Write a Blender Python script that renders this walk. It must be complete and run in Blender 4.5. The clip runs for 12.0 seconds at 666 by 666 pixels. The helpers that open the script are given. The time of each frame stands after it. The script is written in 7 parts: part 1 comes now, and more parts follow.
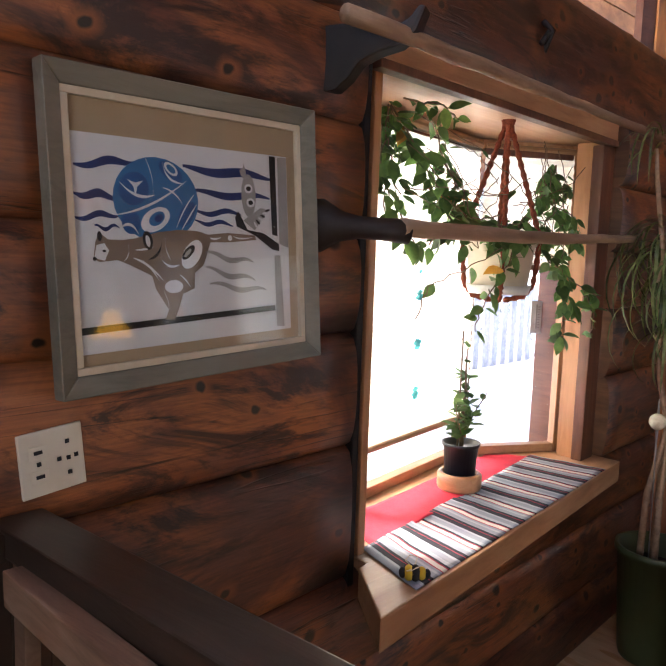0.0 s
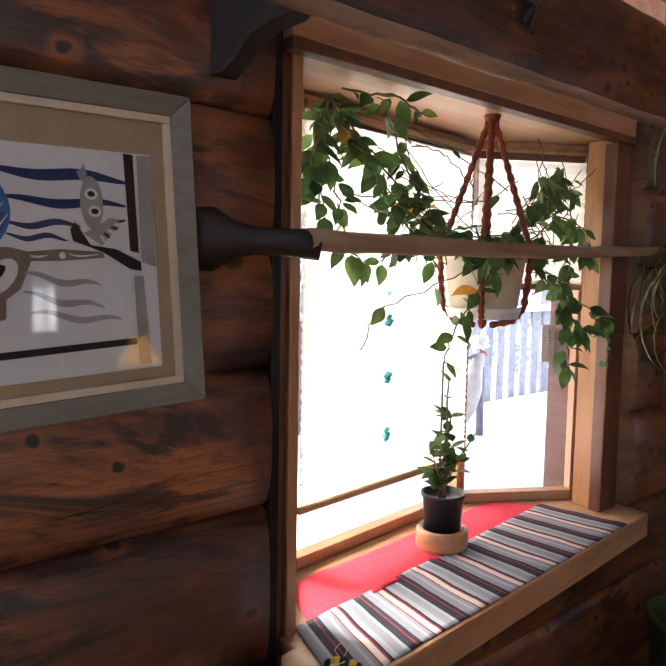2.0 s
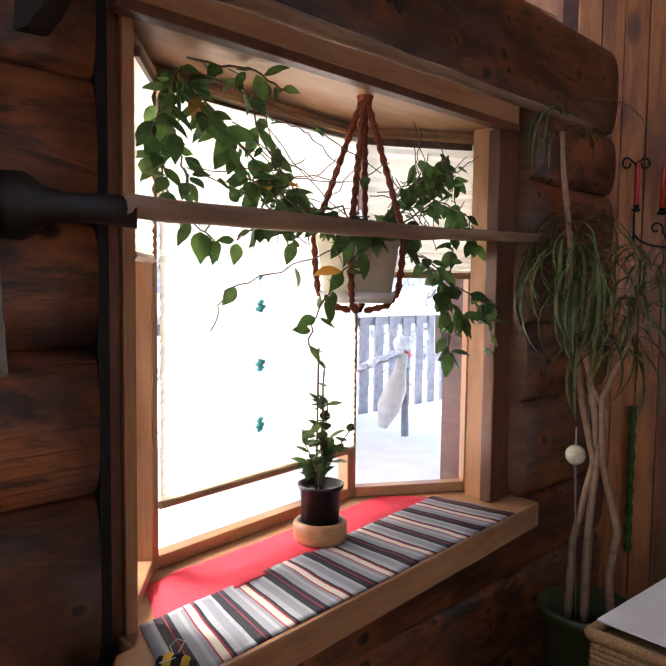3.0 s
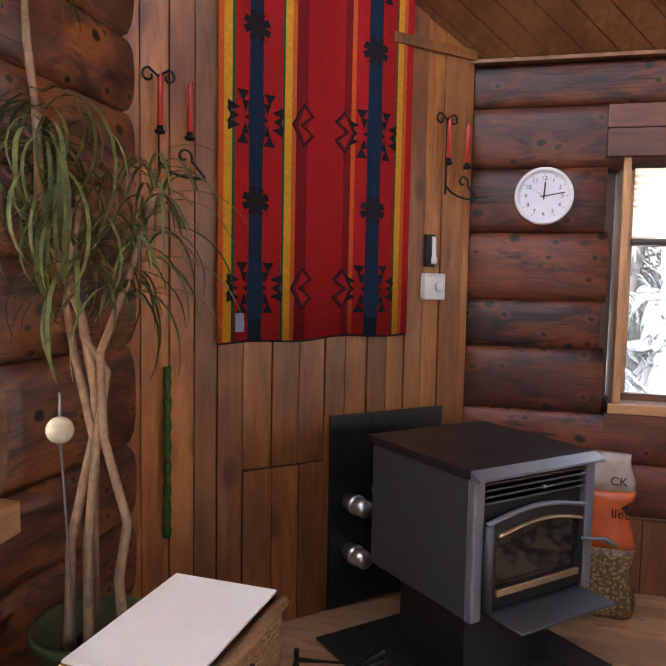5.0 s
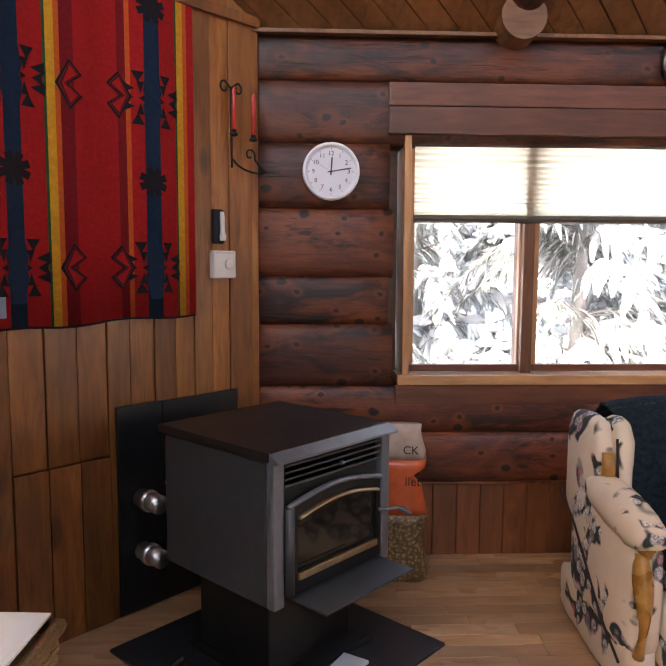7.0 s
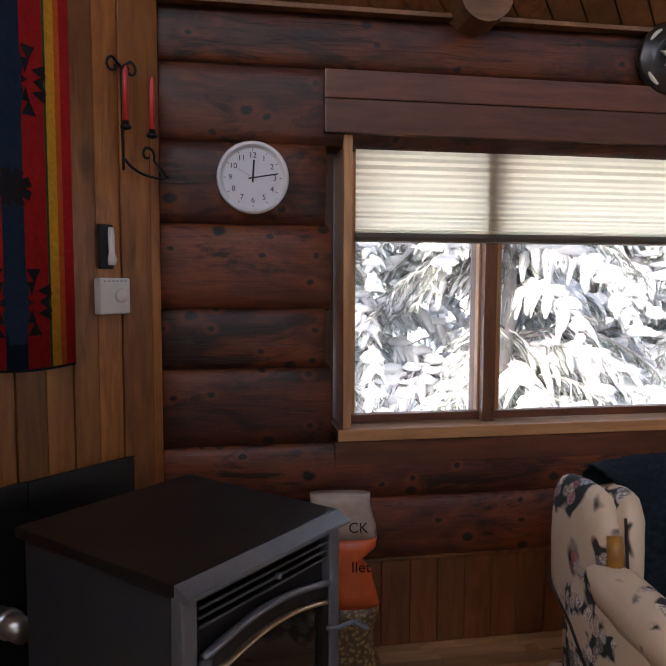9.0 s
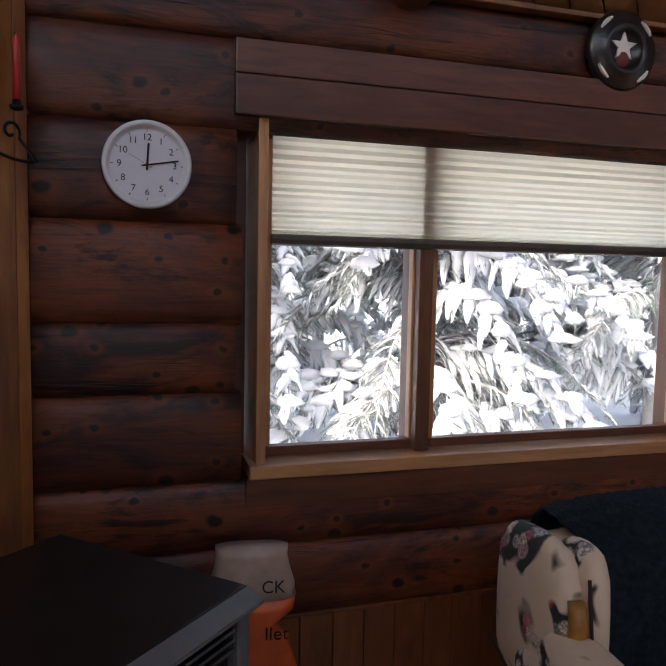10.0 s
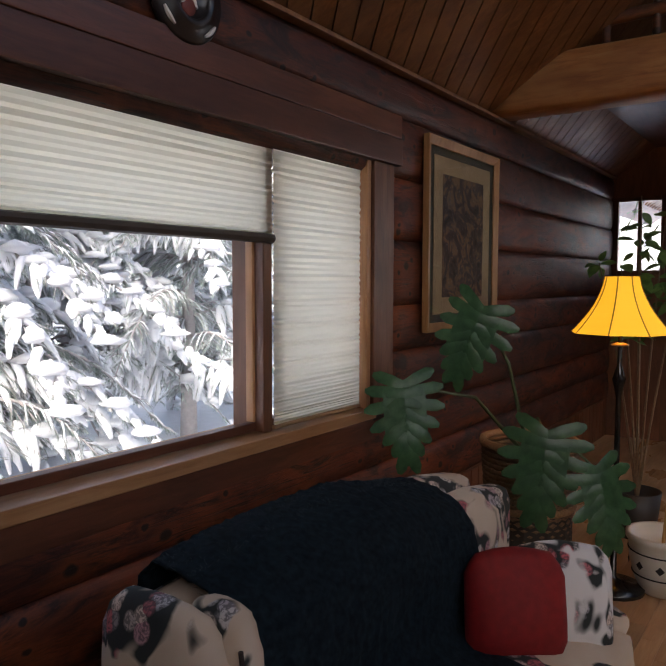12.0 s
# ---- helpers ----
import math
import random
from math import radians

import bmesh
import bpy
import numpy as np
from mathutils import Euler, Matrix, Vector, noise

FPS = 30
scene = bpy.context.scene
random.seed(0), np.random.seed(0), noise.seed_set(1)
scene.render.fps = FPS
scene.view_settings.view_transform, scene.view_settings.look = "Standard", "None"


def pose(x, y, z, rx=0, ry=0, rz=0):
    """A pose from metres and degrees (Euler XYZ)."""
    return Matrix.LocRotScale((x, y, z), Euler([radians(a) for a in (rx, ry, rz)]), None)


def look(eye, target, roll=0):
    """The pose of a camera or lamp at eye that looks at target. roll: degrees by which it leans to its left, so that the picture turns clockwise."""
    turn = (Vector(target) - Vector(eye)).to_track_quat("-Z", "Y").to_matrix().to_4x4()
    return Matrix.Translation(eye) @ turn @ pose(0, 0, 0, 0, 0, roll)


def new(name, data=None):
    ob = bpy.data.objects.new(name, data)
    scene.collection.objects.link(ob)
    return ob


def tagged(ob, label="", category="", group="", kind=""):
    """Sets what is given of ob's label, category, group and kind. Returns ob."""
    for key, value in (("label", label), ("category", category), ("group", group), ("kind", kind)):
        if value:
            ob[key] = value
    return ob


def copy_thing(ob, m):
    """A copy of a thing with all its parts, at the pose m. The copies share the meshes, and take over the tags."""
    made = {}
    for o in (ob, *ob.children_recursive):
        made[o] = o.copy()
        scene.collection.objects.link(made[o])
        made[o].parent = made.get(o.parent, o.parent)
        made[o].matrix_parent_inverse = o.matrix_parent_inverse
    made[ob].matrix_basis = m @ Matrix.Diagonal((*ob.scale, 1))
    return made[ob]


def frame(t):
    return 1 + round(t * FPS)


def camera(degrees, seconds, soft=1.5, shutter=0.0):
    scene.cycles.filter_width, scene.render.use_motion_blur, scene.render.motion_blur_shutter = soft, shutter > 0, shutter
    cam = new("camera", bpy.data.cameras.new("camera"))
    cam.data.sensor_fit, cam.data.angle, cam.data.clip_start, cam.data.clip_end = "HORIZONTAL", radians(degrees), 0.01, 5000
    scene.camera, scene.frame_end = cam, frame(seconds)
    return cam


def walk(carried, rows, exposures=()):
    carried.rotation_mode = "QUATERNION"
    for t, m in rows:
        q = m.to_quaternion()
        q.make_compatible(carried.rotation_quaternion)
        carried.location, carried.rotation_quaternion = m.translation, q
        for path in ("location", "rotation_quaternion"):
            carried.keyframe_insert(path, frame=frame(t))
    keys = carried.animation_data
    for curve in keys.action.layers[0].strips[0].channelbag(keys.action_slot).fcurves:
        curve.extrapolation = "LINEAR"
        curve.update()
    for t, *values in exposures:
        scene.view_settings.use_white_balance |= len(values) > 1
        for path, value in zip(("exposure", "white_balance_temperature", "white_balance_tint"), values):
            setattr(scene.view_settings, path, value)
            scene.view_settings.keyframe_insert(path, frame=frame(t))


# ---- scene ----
cam = camera(50.9, 12.0)
PATH = [
    (0, (1.234, -0.685, 1.642), (-0.125, 0.765, 1.415), 1.9),
    (0.5, (1.278, -0.591, 1.63), (-0.258, 0.673, 1.427), 1.4),
    (1, (1.219, -0.477, 1.629), (-0.307, 0.804, 1.456), 1.6),
    (1.5, (1.186, -0.363, 1.635), (-0.298, 0.967, 1.46), 1.3),
    (2, (1.245, -0.224, 1.644), (-0.252, 1.091, 1.474), 1.0),
    (2.5, (1.31, -0.114, 1.654), (-0.225, 1.155, 1.475), 0.8),
    (3, (1.36, -0.009, 1.573), (-0.05, 1.403, 1.435), 0.7),
    (3.2, (1.33, 0.073, 1.568), (-0.009, 1.548, 1.394), 1.3),
    (4.8, (1.392, 0.648, 1.409), (0.76, 2.539, 1.251), 1.1),
    (5, (1.364, 0.698, 1.408), (0.882, 2.632, 1.248), 1.1),
    (5.5, (1.33, 0.794, 1.394), (1.217, 2.784, 1.222), 1.2),
    (6, (1.355, 0.82, 1.389), (1.37, 2.811, 1.204), 1.2),
    (6.5, (1.371, 0.805, 1.392), (1.443, 2.793, 1.188), 0.6),
    (6.7, (1.362, 0.807, 1.375), (1.46, 2.795, 1.177), 0.3),
    (8.3, (1.424, 1.2, 1.437), (1.45, 3.19, 1.232), 0.2),
    (8.5, (1.418, 1.278, 1.426), (1.456, 3.269, 1.235), 0.1),
    (9, (1.354, 1.467, 1.436), (1.694, 3.431, 1.277), 0.2),
    (9.5, (1.368, 1.649, 1.422), (1.761, 3.604, 1.272), 0.2),
    (10, (1.427, 1.847, 1.478), (2.005, 3.755, 1.311), 1.1),
    (10.5, (1.432, 2.019, 1.46), (2.358, 3.787, 1.321), 1.9),
    (11, (1.389, 2.173, 1.423), (2.626, 3.741, 1.315), 0.8),
    (11.5, (1.46, 2.293, 1.406), (2.899, 3.676, 1.287), 0.6),
    (12, (1.594, 2.373, 1.425), (3.225, 3.522, 1.281), 0.1),
]
walk(cam, [(t, look(eye, target, roll)) for t, eye, target, roll in PATH],
     exposures=[(0, 3.05, 6500, 10), (1.5, 2.9, 6500, 10), (2.5, 2.6, 6400, 10), (3.2, 2.45, 6400, 10), (4.8, 3.3, 6900, 10), (5.5, 4.2, 7300, 10), (6, 3.8, 7400, 10), (6.5, 3.55, 7400, 10), (8.5, 2.7, 7300, 10), (9.5, 2.05, 7000, 10), (10.5, 1.8, 6800, 10), (12, 1.5, 6700, 10)])

# ---- world, sun, large lights ----
world = bpy.data.worlds.new("world")
scene.world = world
world.use_nodes = True
wn = world.node_tree
sky = wn.nodes.new("ShaderNodeTexSky")
sky.sky_type = "NISHITA"
sky.sun_disc = False
sky.sun_elevation = radians(47)
sky.sun_rotation = radians(247)
sky.dust_density = 4.0
sky.ozone_density = 1.0
wn.links.new(sky.outputs[0], wn.nodes["Background"].inputs[0])
wn.nodes["Background"].inputs[1].default_value = 0.15


def lamp(name, kind, energy, m, size=None, size_y=None, color=(1, 1, 1), angle=None):
    d = bpy.data.lights.new(name, kind)
    d.energy, d.color = energy, color
    if kind == "AREA":
        d.shape, d.size, d.size_y = "RECTANGLE", size, size_y
    if angle:
        d.angle = radians(angle)
    ob = new(name, d)
    ob.matrix_world = m
    return ob


lamp("sun", "SUN", 1.3, look((0, 0, 0), (0.62, 0.26, -0.74)), color=(1.0, 0.97, 0.93), angle=12)
# skylight entering by the east window; the south lamp is added fill, no window seen there
lamp("fill_south", "AREA", 2.2, look((2.3, -3.0, 1.6), (1.2, 0.6, 1.0)), 1.3, 0.9, (1.0, 0.97, 0.92))
lamp("daylight_east", "AREA", 1.5, look((8.35, 0.8, 1.7), (0.5, -0.4, 1.3)), 1.4, 1.2, (0.97, 0.98, 1.0))


# ---- materials ----
class Nodes:
    """A small helper to lay out a procedural material."""

    def __init__(self, name, rough=0.5, metal=0.0, spec=0.5):
        self.mat = bpy.data.materials.new(name)
        self.mat.use_nodes = True
        self.t = self.mat.node_tree
        self.b = self.t.nodes["Principled BSDF"]
        self.b.inputs["Roughness"].default_value = rough
        self.b.inputs["Metallic"].default_value = metal
        self.b.inputs["Specular IOR Level"].default_value = spec

    def n(self, kind, **inputs):
        node = self.t.nodes.new(kind)
        for k, v in inputs.items():
            key = k.replace("_", " ")
            if hasattr(v, "is_output"):
                self.t.links.new(v, node.inputs[key])
            else:
                node.inputs[key].default_value = v
        return node

    def link(self, a, b):
        self.t.links.new(a, b)

    def coords(self, scale=(1, 1, 1), turn=(0, 0, 0), kind="Object"):
        c = self.t.nodes.new("ShaderNodeTexCoord")
        m = self.t.nodes.new("ShaderNodeMapping")
        m.inputs["Scale"].default_value = scale
        m.inputs["Rotation"].default_value = turn
        self.link(c.outputs[kind], m.inputs["Vector"])
        r = self.t.nodes.new("ShaderNodeObjectInfo")
        a = self.t.nodes.new("ShaderNodeVectorMath")
        a.operation = "MULTIPLY_ADD"
        a.inputs[1].default_value = (1, 1, 1)
        k = self.t.nodes.new("ShaderNodeVectorMath")
        k.operation = "SCALE"
        k.inputs["Scale"].default_value = 37.0
        self.link(r.outputs["Random"], k.inputs[0])
        self.link(m.outputs[0], a.inputs[0])
        self.link(k.outputs[0], a.inputs[2])
        return a.outputs[0]

    def noise(self, vec, scale, detail=4, rough=0.55, distort=0.0):
        return self.n("ShaderNodeTexNoise", Vector=vec, Scale=scale, Detail=detail, Roughness=rough, Distortion=distort).outputs["Fac"]

    def ramp(self, fac, stops):
        r = self.t.nodes.new("ShaderNodeValToRGB")
        e = r.color_ramp.elements
        while len(e) < len(stops):
            e.new(0.5)
        for el, (p, c) in zip(e, stops):
            el.position, el.color = p, (*c, 1)
        self.link(fac, r.inputs[0])
        return r.outputs[0]

    def mix(self, fac, a, b, blend="MIX"):
        m = self.t.nodes.new("ShaderNodeMix")
        m.data_type, m.blend_type = "RGBA", blend
        for v, s in ((fac, m.inputs[0]), (a, m.inputs[6]), (b, m.inputs[7])):
            if hasattr(v, "is_output"):
                self.link(v, s)
            else:
                s.default_value = v if isinstance(v, float) else (*v, 1)
        return m.outputs[2]

    def color(self, c):
        if hasattr(c, "is_output"):
            self.link(c, self.b.inputs["Base Color"])
        else:
            self.b.inputs["Base Color"].default_value = (*c, 1)

    def rough(self, v):
        self.link(v, self.b.inputs["Roughness"])

    def bump(self, h, strength=0.3, dist=0.01):
        k = self.n("ShaderNodeBump", Strength=strength, Distance=dist, Height=h)
        self.link(k.outputs[0], self.b.inputs["Normal"])

    def rand(self):
        return self.t.nodes.new("ShaderNodeObjectInfo").outputs["Random"]


def wood(name, dark, mid, light, axis="x", rough=0.4, knots=0.5, vary=0.5, coat=0.0):
    """Stained timber: long grain along an axis of the piece, knots, blotches and piece-to-piece tone."""
    m = Nodes(name, rough)
    s = {"x": (0.12, 1, 1), "y": (1, 0.12, 1), "z": (1, 1, 0.12)}[axis]
    v = m.coords(s)
    grain = m.noise(v, 34, 6, 0.65, 0.6)
    blotch = m.noise(m.coords({"x": (0.35, 1, 1), "y": (1, 0.35, 1), "z": (1, 1, 0.35)}[axis]), 4.5, 3)
    c = m.ramp(grain, [(0.25, dark), (0.52, mid), (0.78, light)])
    patch = m.noise(m.coords({"x": (0.5, 1, 1), "y": (1, 0.5, 1), "z": (1, 1, 0.5)}[axis]), 2.6, 5, 0.6)
    c = m.mix(m.ramp(patch, [(0.5, (0, 0, 0)), (0.75, (0.85,) * 3)]), c, light)
    c = m.mix(m.ramp(blotch, [(0.4, (0, 0, 0)), (0.72, (0.75,) * 3)]), c, dark)
    k = m.n("ShaderNodeTexVoronoi", Vector=m.coords({"x": (0.5, 1, 1), "y": (1, 0.5, 1), "z": (1, 1, 0.5)}[axis]), Scale=4.2).outputs["Distance"]
    kn = m.ramp(k, [(0.0, (1, 1, 1)), (0.1, (0.8,) * 3), (0.17, (0, 0, 0))])
    c = m.mix(m.mix(knots, (0, 0, 0), kn), c, tuple(x * 0.25 for x in dark))
    hsv = m.n("ShaderNodeHueSaturation", Color=c)
    mr = m.n("ShaderNodeMapRange", Value=m.rand())
    mr.inputs["To Min"].default_value, mr.inputs["To Max"].default_value = 1 - vary * 0.55, 1 + vary * 0.5
    m.link(mr.outputs[0], hsv.inputs["Value"])
    m.color(hsv.outputs[0])
    rr = m.n("ShaderNodeMapRange", Value=blotch)
    rr.inputs["To Min"].default_value, rr.inputs["To Max"].default_value = rough - 0.1, rough + 0.18
    m.rough(rr.outputs[0])
    m.b.inputs["Coat Weight"].default_value = coat
    m.b.inputs["Coat Roughness"].default_value = 0.25
    m.bump(grain, 0.25, 0.004)
    return m.mat


def plain(name, c, rough=0.5, metal=0.0, spots=0.12, scale=18, bump=0.1, spec=0.5):
    """A surface of one colour with faint mottling, uneven gloss and fine relief."""
    m = Nodes(name, rough, metal, spec)
    v = m.coords()
    f = m.noise(v, scale, 5)
    lo, hi = tuple(x * (1 - spots) for x in c), tuple(min(1, x * (1 + spots)) for x in c)
    m.color(m.ramp(f, [(0.3, lo), (0.7, hi)]))
    r = m.n("ShaderNodeMapRange", Value=m.noise(v, scale * 0.3, 3))
    r.inputs["To Min"].default_value, r.inputs["To Max"].default_value = max(0.02, rough - 0.08), min(1, rough + 0.1)
    m.rough(r.outputs[0])
    m.bump(m.noise(v, scale * 8, 3), bump, 0.002)
    return m.mat


def log_wood(name, axis, deep, mid, orange, grey, rough, coat):
    """Stained peeled log: long grain, drying checks, dark and orange stains, scattered knots."""
    m = Nodes(name, rough)
    v = m.coords()
    x = m.n("ShaderNodeSeparateXYZ", Vector=v)
    along, up, deepc = (x.outputs[0], x.outputs[2], x.outputs[1]) if axis == "x" else (x.outputs[1], x.outputs[2], x.outputs[0])
    def frame_of(a, b, c):
        k = m.n("ShaderNodeCombineXYZ", X=along, Y=up, Z=deepc)
        q = m.n("ShaderNodeMapping", Vector=k.outputs[0])
        q.inputs["Scale"].default_value = (a, b, c)
        return q.outputs[0]
    def knot(scale, cut, r0, r1, shift):
        q = m.n("ShaderNodeMapping", Vector=frame_of(0.75, 1, 0))
        q.inputs["Location"].default_value = (shift, shift, 0)
        vo = m.t.nodes.new("ShaderNodeTexVoronoi")
        vo.voronoi_dimensions = "2D"
        vo.inputs["Scale"].default_value = scale
        wob = m.n("ShaderNodeTexNoise", Vector=v, Scale=22.0, Detail=2.0)
        add = m.n("ShaderNodeVectorMath")
        add.operation = "MULTIPLY_ADD"
        add.inputs[1].default_value = (0.02, 0.02, 0)
        m.link(wob.outputs["Color"], add.inputs[0])
        m.link(q.outputs[0], add.inputs[2])
        m.link(add.outputs[0], vo.inputs["Vector"])
        pick = m.n("ShaderNodeSeparateXYZ", Vector=vo.outputs["Color"]).outputs[0]
        on = m.ramp(pick, [(cut - 0.01, (0, 0, 0)), (cut, (1, 1, 1))])
        core = m.mix(1.0, m.ramp(vo.outputs["Distance"], [(r0 * 0.6, (1, 1, 1)), (r0, (0, 0, 0))]), on, "MULTIPLY")
        halo = m.mix(1.0, m.ramp(vo.outputs["Distance"], [(r0, (0.8,) * 3), (r1, (0, 0, 0))]), on, "MULTIPLY")
        return core, halo
    grain = m.noise(frame_of(0.1, 1, 1), 42, 6, 0.7, 0.8)
    fine = m.noise(frame_of(0.05, 1, 1), 160, 4, 0.6)
    c = m.ramp(grain, [(0.28, deep), (0.5, mid), (0.75, tuple(p * 1.5 for p in mid))])
    c = m.mix(m.ramp(m.noise(frame_of(0.4, 1, 1), 3.4, 6, 0.65, 1.2), [(0.46, (0, 0, 0)), (0.6, (0.95,) * 3)]), c, orange)
    # sheen of the stained logs, painted into the colour as soft patches
    c = m.mix(m.ramp(m.noise(frame_of(0.5, 1.2, 1), 5.2, 5, 0.6, 0.6), [(0.52, (0, 0, 0)), (0.7, (0.7,) * 3)]), c, grey)
    c = m.mix(m.ramp(m.noise(frame_of(0.3, 1, 1), 6.5, 6, 0.7, 1.5), [(0.5, (0, 0, 0)), (0.6, (0.95,) * 3)]), c, deep)
    c = m.mix(m.ramp(fine, [(0.3, (0.45,) * 3), (0.6, (0, 0, 0))]), c, deep)
    for scale, cut, r0, r1, shift in ((4.2, 0.4, 0.09, 0.24, 0.0), (8.0, 0.6, 0.1, 0.24, 3.7)):
        core, halo = knot(scale, cut, r0, r1, shift)
        c = m.mix(halo, c, tuple(p * 0.75 for p in orange))
        c = m.mix(core, c, (0.006, 0.003, 0.002))
    check = m.ramp(m.noise(frame_of(0.035, 1, 1), 26, 3, 0.5, 0.3), [(0.486, (0, 0, 0)), (0.5, (1, 1, 1)), (0.514, (0, 0, 0))])
    where = m.ramp(m.noise(frame_of(0.6, 1, 1), 4, 2), [(0.5, (0, 0, 0)), (0.58, (1, 1, 1))])
    crack = m.mix(1.0, check, where, "MULTIPLY")
    c = m.mix(crack, c, (0.006, 0.003, 0.002))
    hsv = m.n("ShaderNodeHueSaturation", Color=c)
    mr = m.n("ShaderNodeMapRange", Value=m.rand())
    mr.inputs["To Min"].default_value, mr.inputs["To Max"].default_value = 0.75, 1.3
    m.link(mr.outputs[0], hsv.inputs["Value"])
    m.color(hsv.outputs[0])
    rr = m.n("ShaderNodeMapRange", Value=m.noise(frame_of(0.4, 1, 1), 7, 4))
    rr.inputs["To Min"].default_value, rr.inputs["To Max"].default_value = rough - 0.16, rough + 0.22
    m.rough(rr.outputs[0])
    m.b.inputs["Coat Weight"].default_value = coat
    m.b.inputs["Coat Roughness"].default_value = 0.35
    hgt = m.n("ShaderNodeMath", Value=0.0)
    hgt.operation = "SUBTRACT"
    m.link(m.mix(0.35, grain, m.noise(v, 9, 3)), hgt.inputs[0])
    m.link(crack, hgt.inputs[1])
    m.bump(hgt.outputs[0], 0.4, 0.008)
    return m.mat


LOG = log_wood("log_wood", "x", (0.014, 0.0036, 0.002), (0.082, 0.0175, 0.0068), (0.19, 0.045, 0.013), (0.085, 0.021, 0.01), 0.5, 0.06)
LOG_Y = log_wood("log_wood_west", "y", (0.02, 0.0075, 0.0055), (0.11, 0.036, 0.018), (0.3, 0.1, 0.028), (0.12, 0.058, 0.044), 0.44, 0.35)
LOG_END = wood("log_end_grain", (0.06, 0.022, 0.009), (0.2, 0.085, 0.032), (0.3, 0.14, 0.06), "x", 0.5, 0.2, 0.4)
PLANK = wood("cedar_plank", (0.1, 0.027, 0.007), (0.31, 0.105, 0.024), (0.43, 0.175, 0.044), "z", 0.36, 0.7, 0.75, 0.2)
WAINSCOT = wood("wainscot_board", (0.08, 0.022, 0.008), (0.19, 0.06, 0.02), (0.26, 0.095, 0.035), "z", 0.4, 0.5, 0.4, 0.2)
TRIM = wood("window_fir", (0.3, 0.13, 0.05), (0.45, 0.22, 0.095), (0.55, 0.3, 0.14), "z", 0.35, 0.25, 0.2, 0.2)
TRIM_X = wood("window_fir_x", (0.3, 0.13, 0.05), (0.45, 0.22, 0.095), (0.55, 0.3, 0.14), "x", 0.3, 0.25, 0.2, 0.3)
TRIM_Y = wood("window_fir_y", (0.3, 0.14, 0.06), (0.46, 0.25, 0.12), (0.56, 0.34, 0.18), "y", 0.35, 0.25, 0.2, 0.2)
DARK_TRIM = wood("dark_trim", (0.05, 0.014, 0.006), (0.12, 0.036, 0.015), (0.17, 0.058, 0.026), "x", 0.38, 0.4, 0.3, 0.2)
DARK_TRIM_Z = wood("dark_trim_upright", (0.06, 0.02, 0.009), (0.15, 0.055, 0.024), (0.21, 0.085, 0.04), "z", 0.4, 0.4, 0.3, 0.2)
CEIL = wood("ceiling_board", (0.09, 0.034, 0.012), (0.2, 0.084, 0.03), (0.28, 0.13, 0.05), "y", 0.42, 0.5, 0.35)
FLOOR = wood("laminate_strip", (0.3, 0.16, 0.075), (0.47, 0.27, 0.135), (0.56, 0.36, 0.2), "x", 0.26, 0.15, 0.4)
POLE = wood("peeled_stick", (0.13, 0.075, 0.045), (0.24, 0.15, 0.09), (0.34, 0.23, 0.14), "y", 0.55, 0.5, 0.3)
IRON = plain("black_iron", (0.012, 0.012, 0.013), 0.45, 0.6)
GLASS = Nodes("window_glass", 0.02)
GLASS.color((1, 1, 1))
GLASS.b.inputs["Transmission Weight"].default_value = 1.0
GLASS.b.inputs["IOR"].default_value = 1.05
GLASS = GLASS.mat
SNOW = plain("snow", (0.86, 0.88, 0.92), 0.75, 0, 0.05, 6, 0.4)


# ---- mesh helpers ----
def mesh(bm, mat, name, smooth=False):
    me = bpy.data.meshes.new(name)
    bm.normal_update()
    bm.to_mesh(me)
    bm.free()
    for p in me.polygons:
        p.use_smooth = smooth
    for m in (mat if isinstance(mat, (list, tuple)) else [mat]):
        me.materials.append(m)
    return me


def part(name, bm, mat, parent=None, label="", smooth=False, m=None):
    ob = new(name, mesh(bm, mat, name, smooth))
    if parent is not None:
        ob.parent = parent
    if m is not None:
        ob.matrix_basis = m
    if label:
        ob["label"] = label
    return ob


def thing(name, label, category, m=None, group="", kind=""):
    ob = new(name)
    ob.empty_display_size = 0.1
    if m is not None:
        ob.matrix_basis = m
    return tagged(ob, label, category, group, kind)


def box(bm, x0, x1, y0, y1, z0, z1, bevel=0.0, m=None):
    """A box between two corners, its edges rounded by bevel."""
    r = bmesh.ops.create_cube(bm, size=1)["verts"]
    bmesh.ops.scale(bm, vec=(abs(x1 - x0), abs(y1 - y0), abs(z1 - z0)), verts=r)
    bmesh.ops.translate(bm, vec=((x0 + x1) / 2, (y0 + y1) / 2, (z0 + z1) / 2), verts=r)
    if bevel:
        es = list({e for v in r for e in v.link_edges})
        out = bmesh.ops.bevel(bm, geom=es, offset=bevel, segments=2, affect="EDGES", profile=0.6)
        r = list({v for f in out["faces"] for v in f.verts} | {v for v in r if v.is_valid})
    if m is not None:
        bmesh.ops.transform(bm, matrix=m, verts=r)
    return r


def boxed(*a, **k):
    bm = bmesh.new()
    box(bm, *a, **k)
    return bm


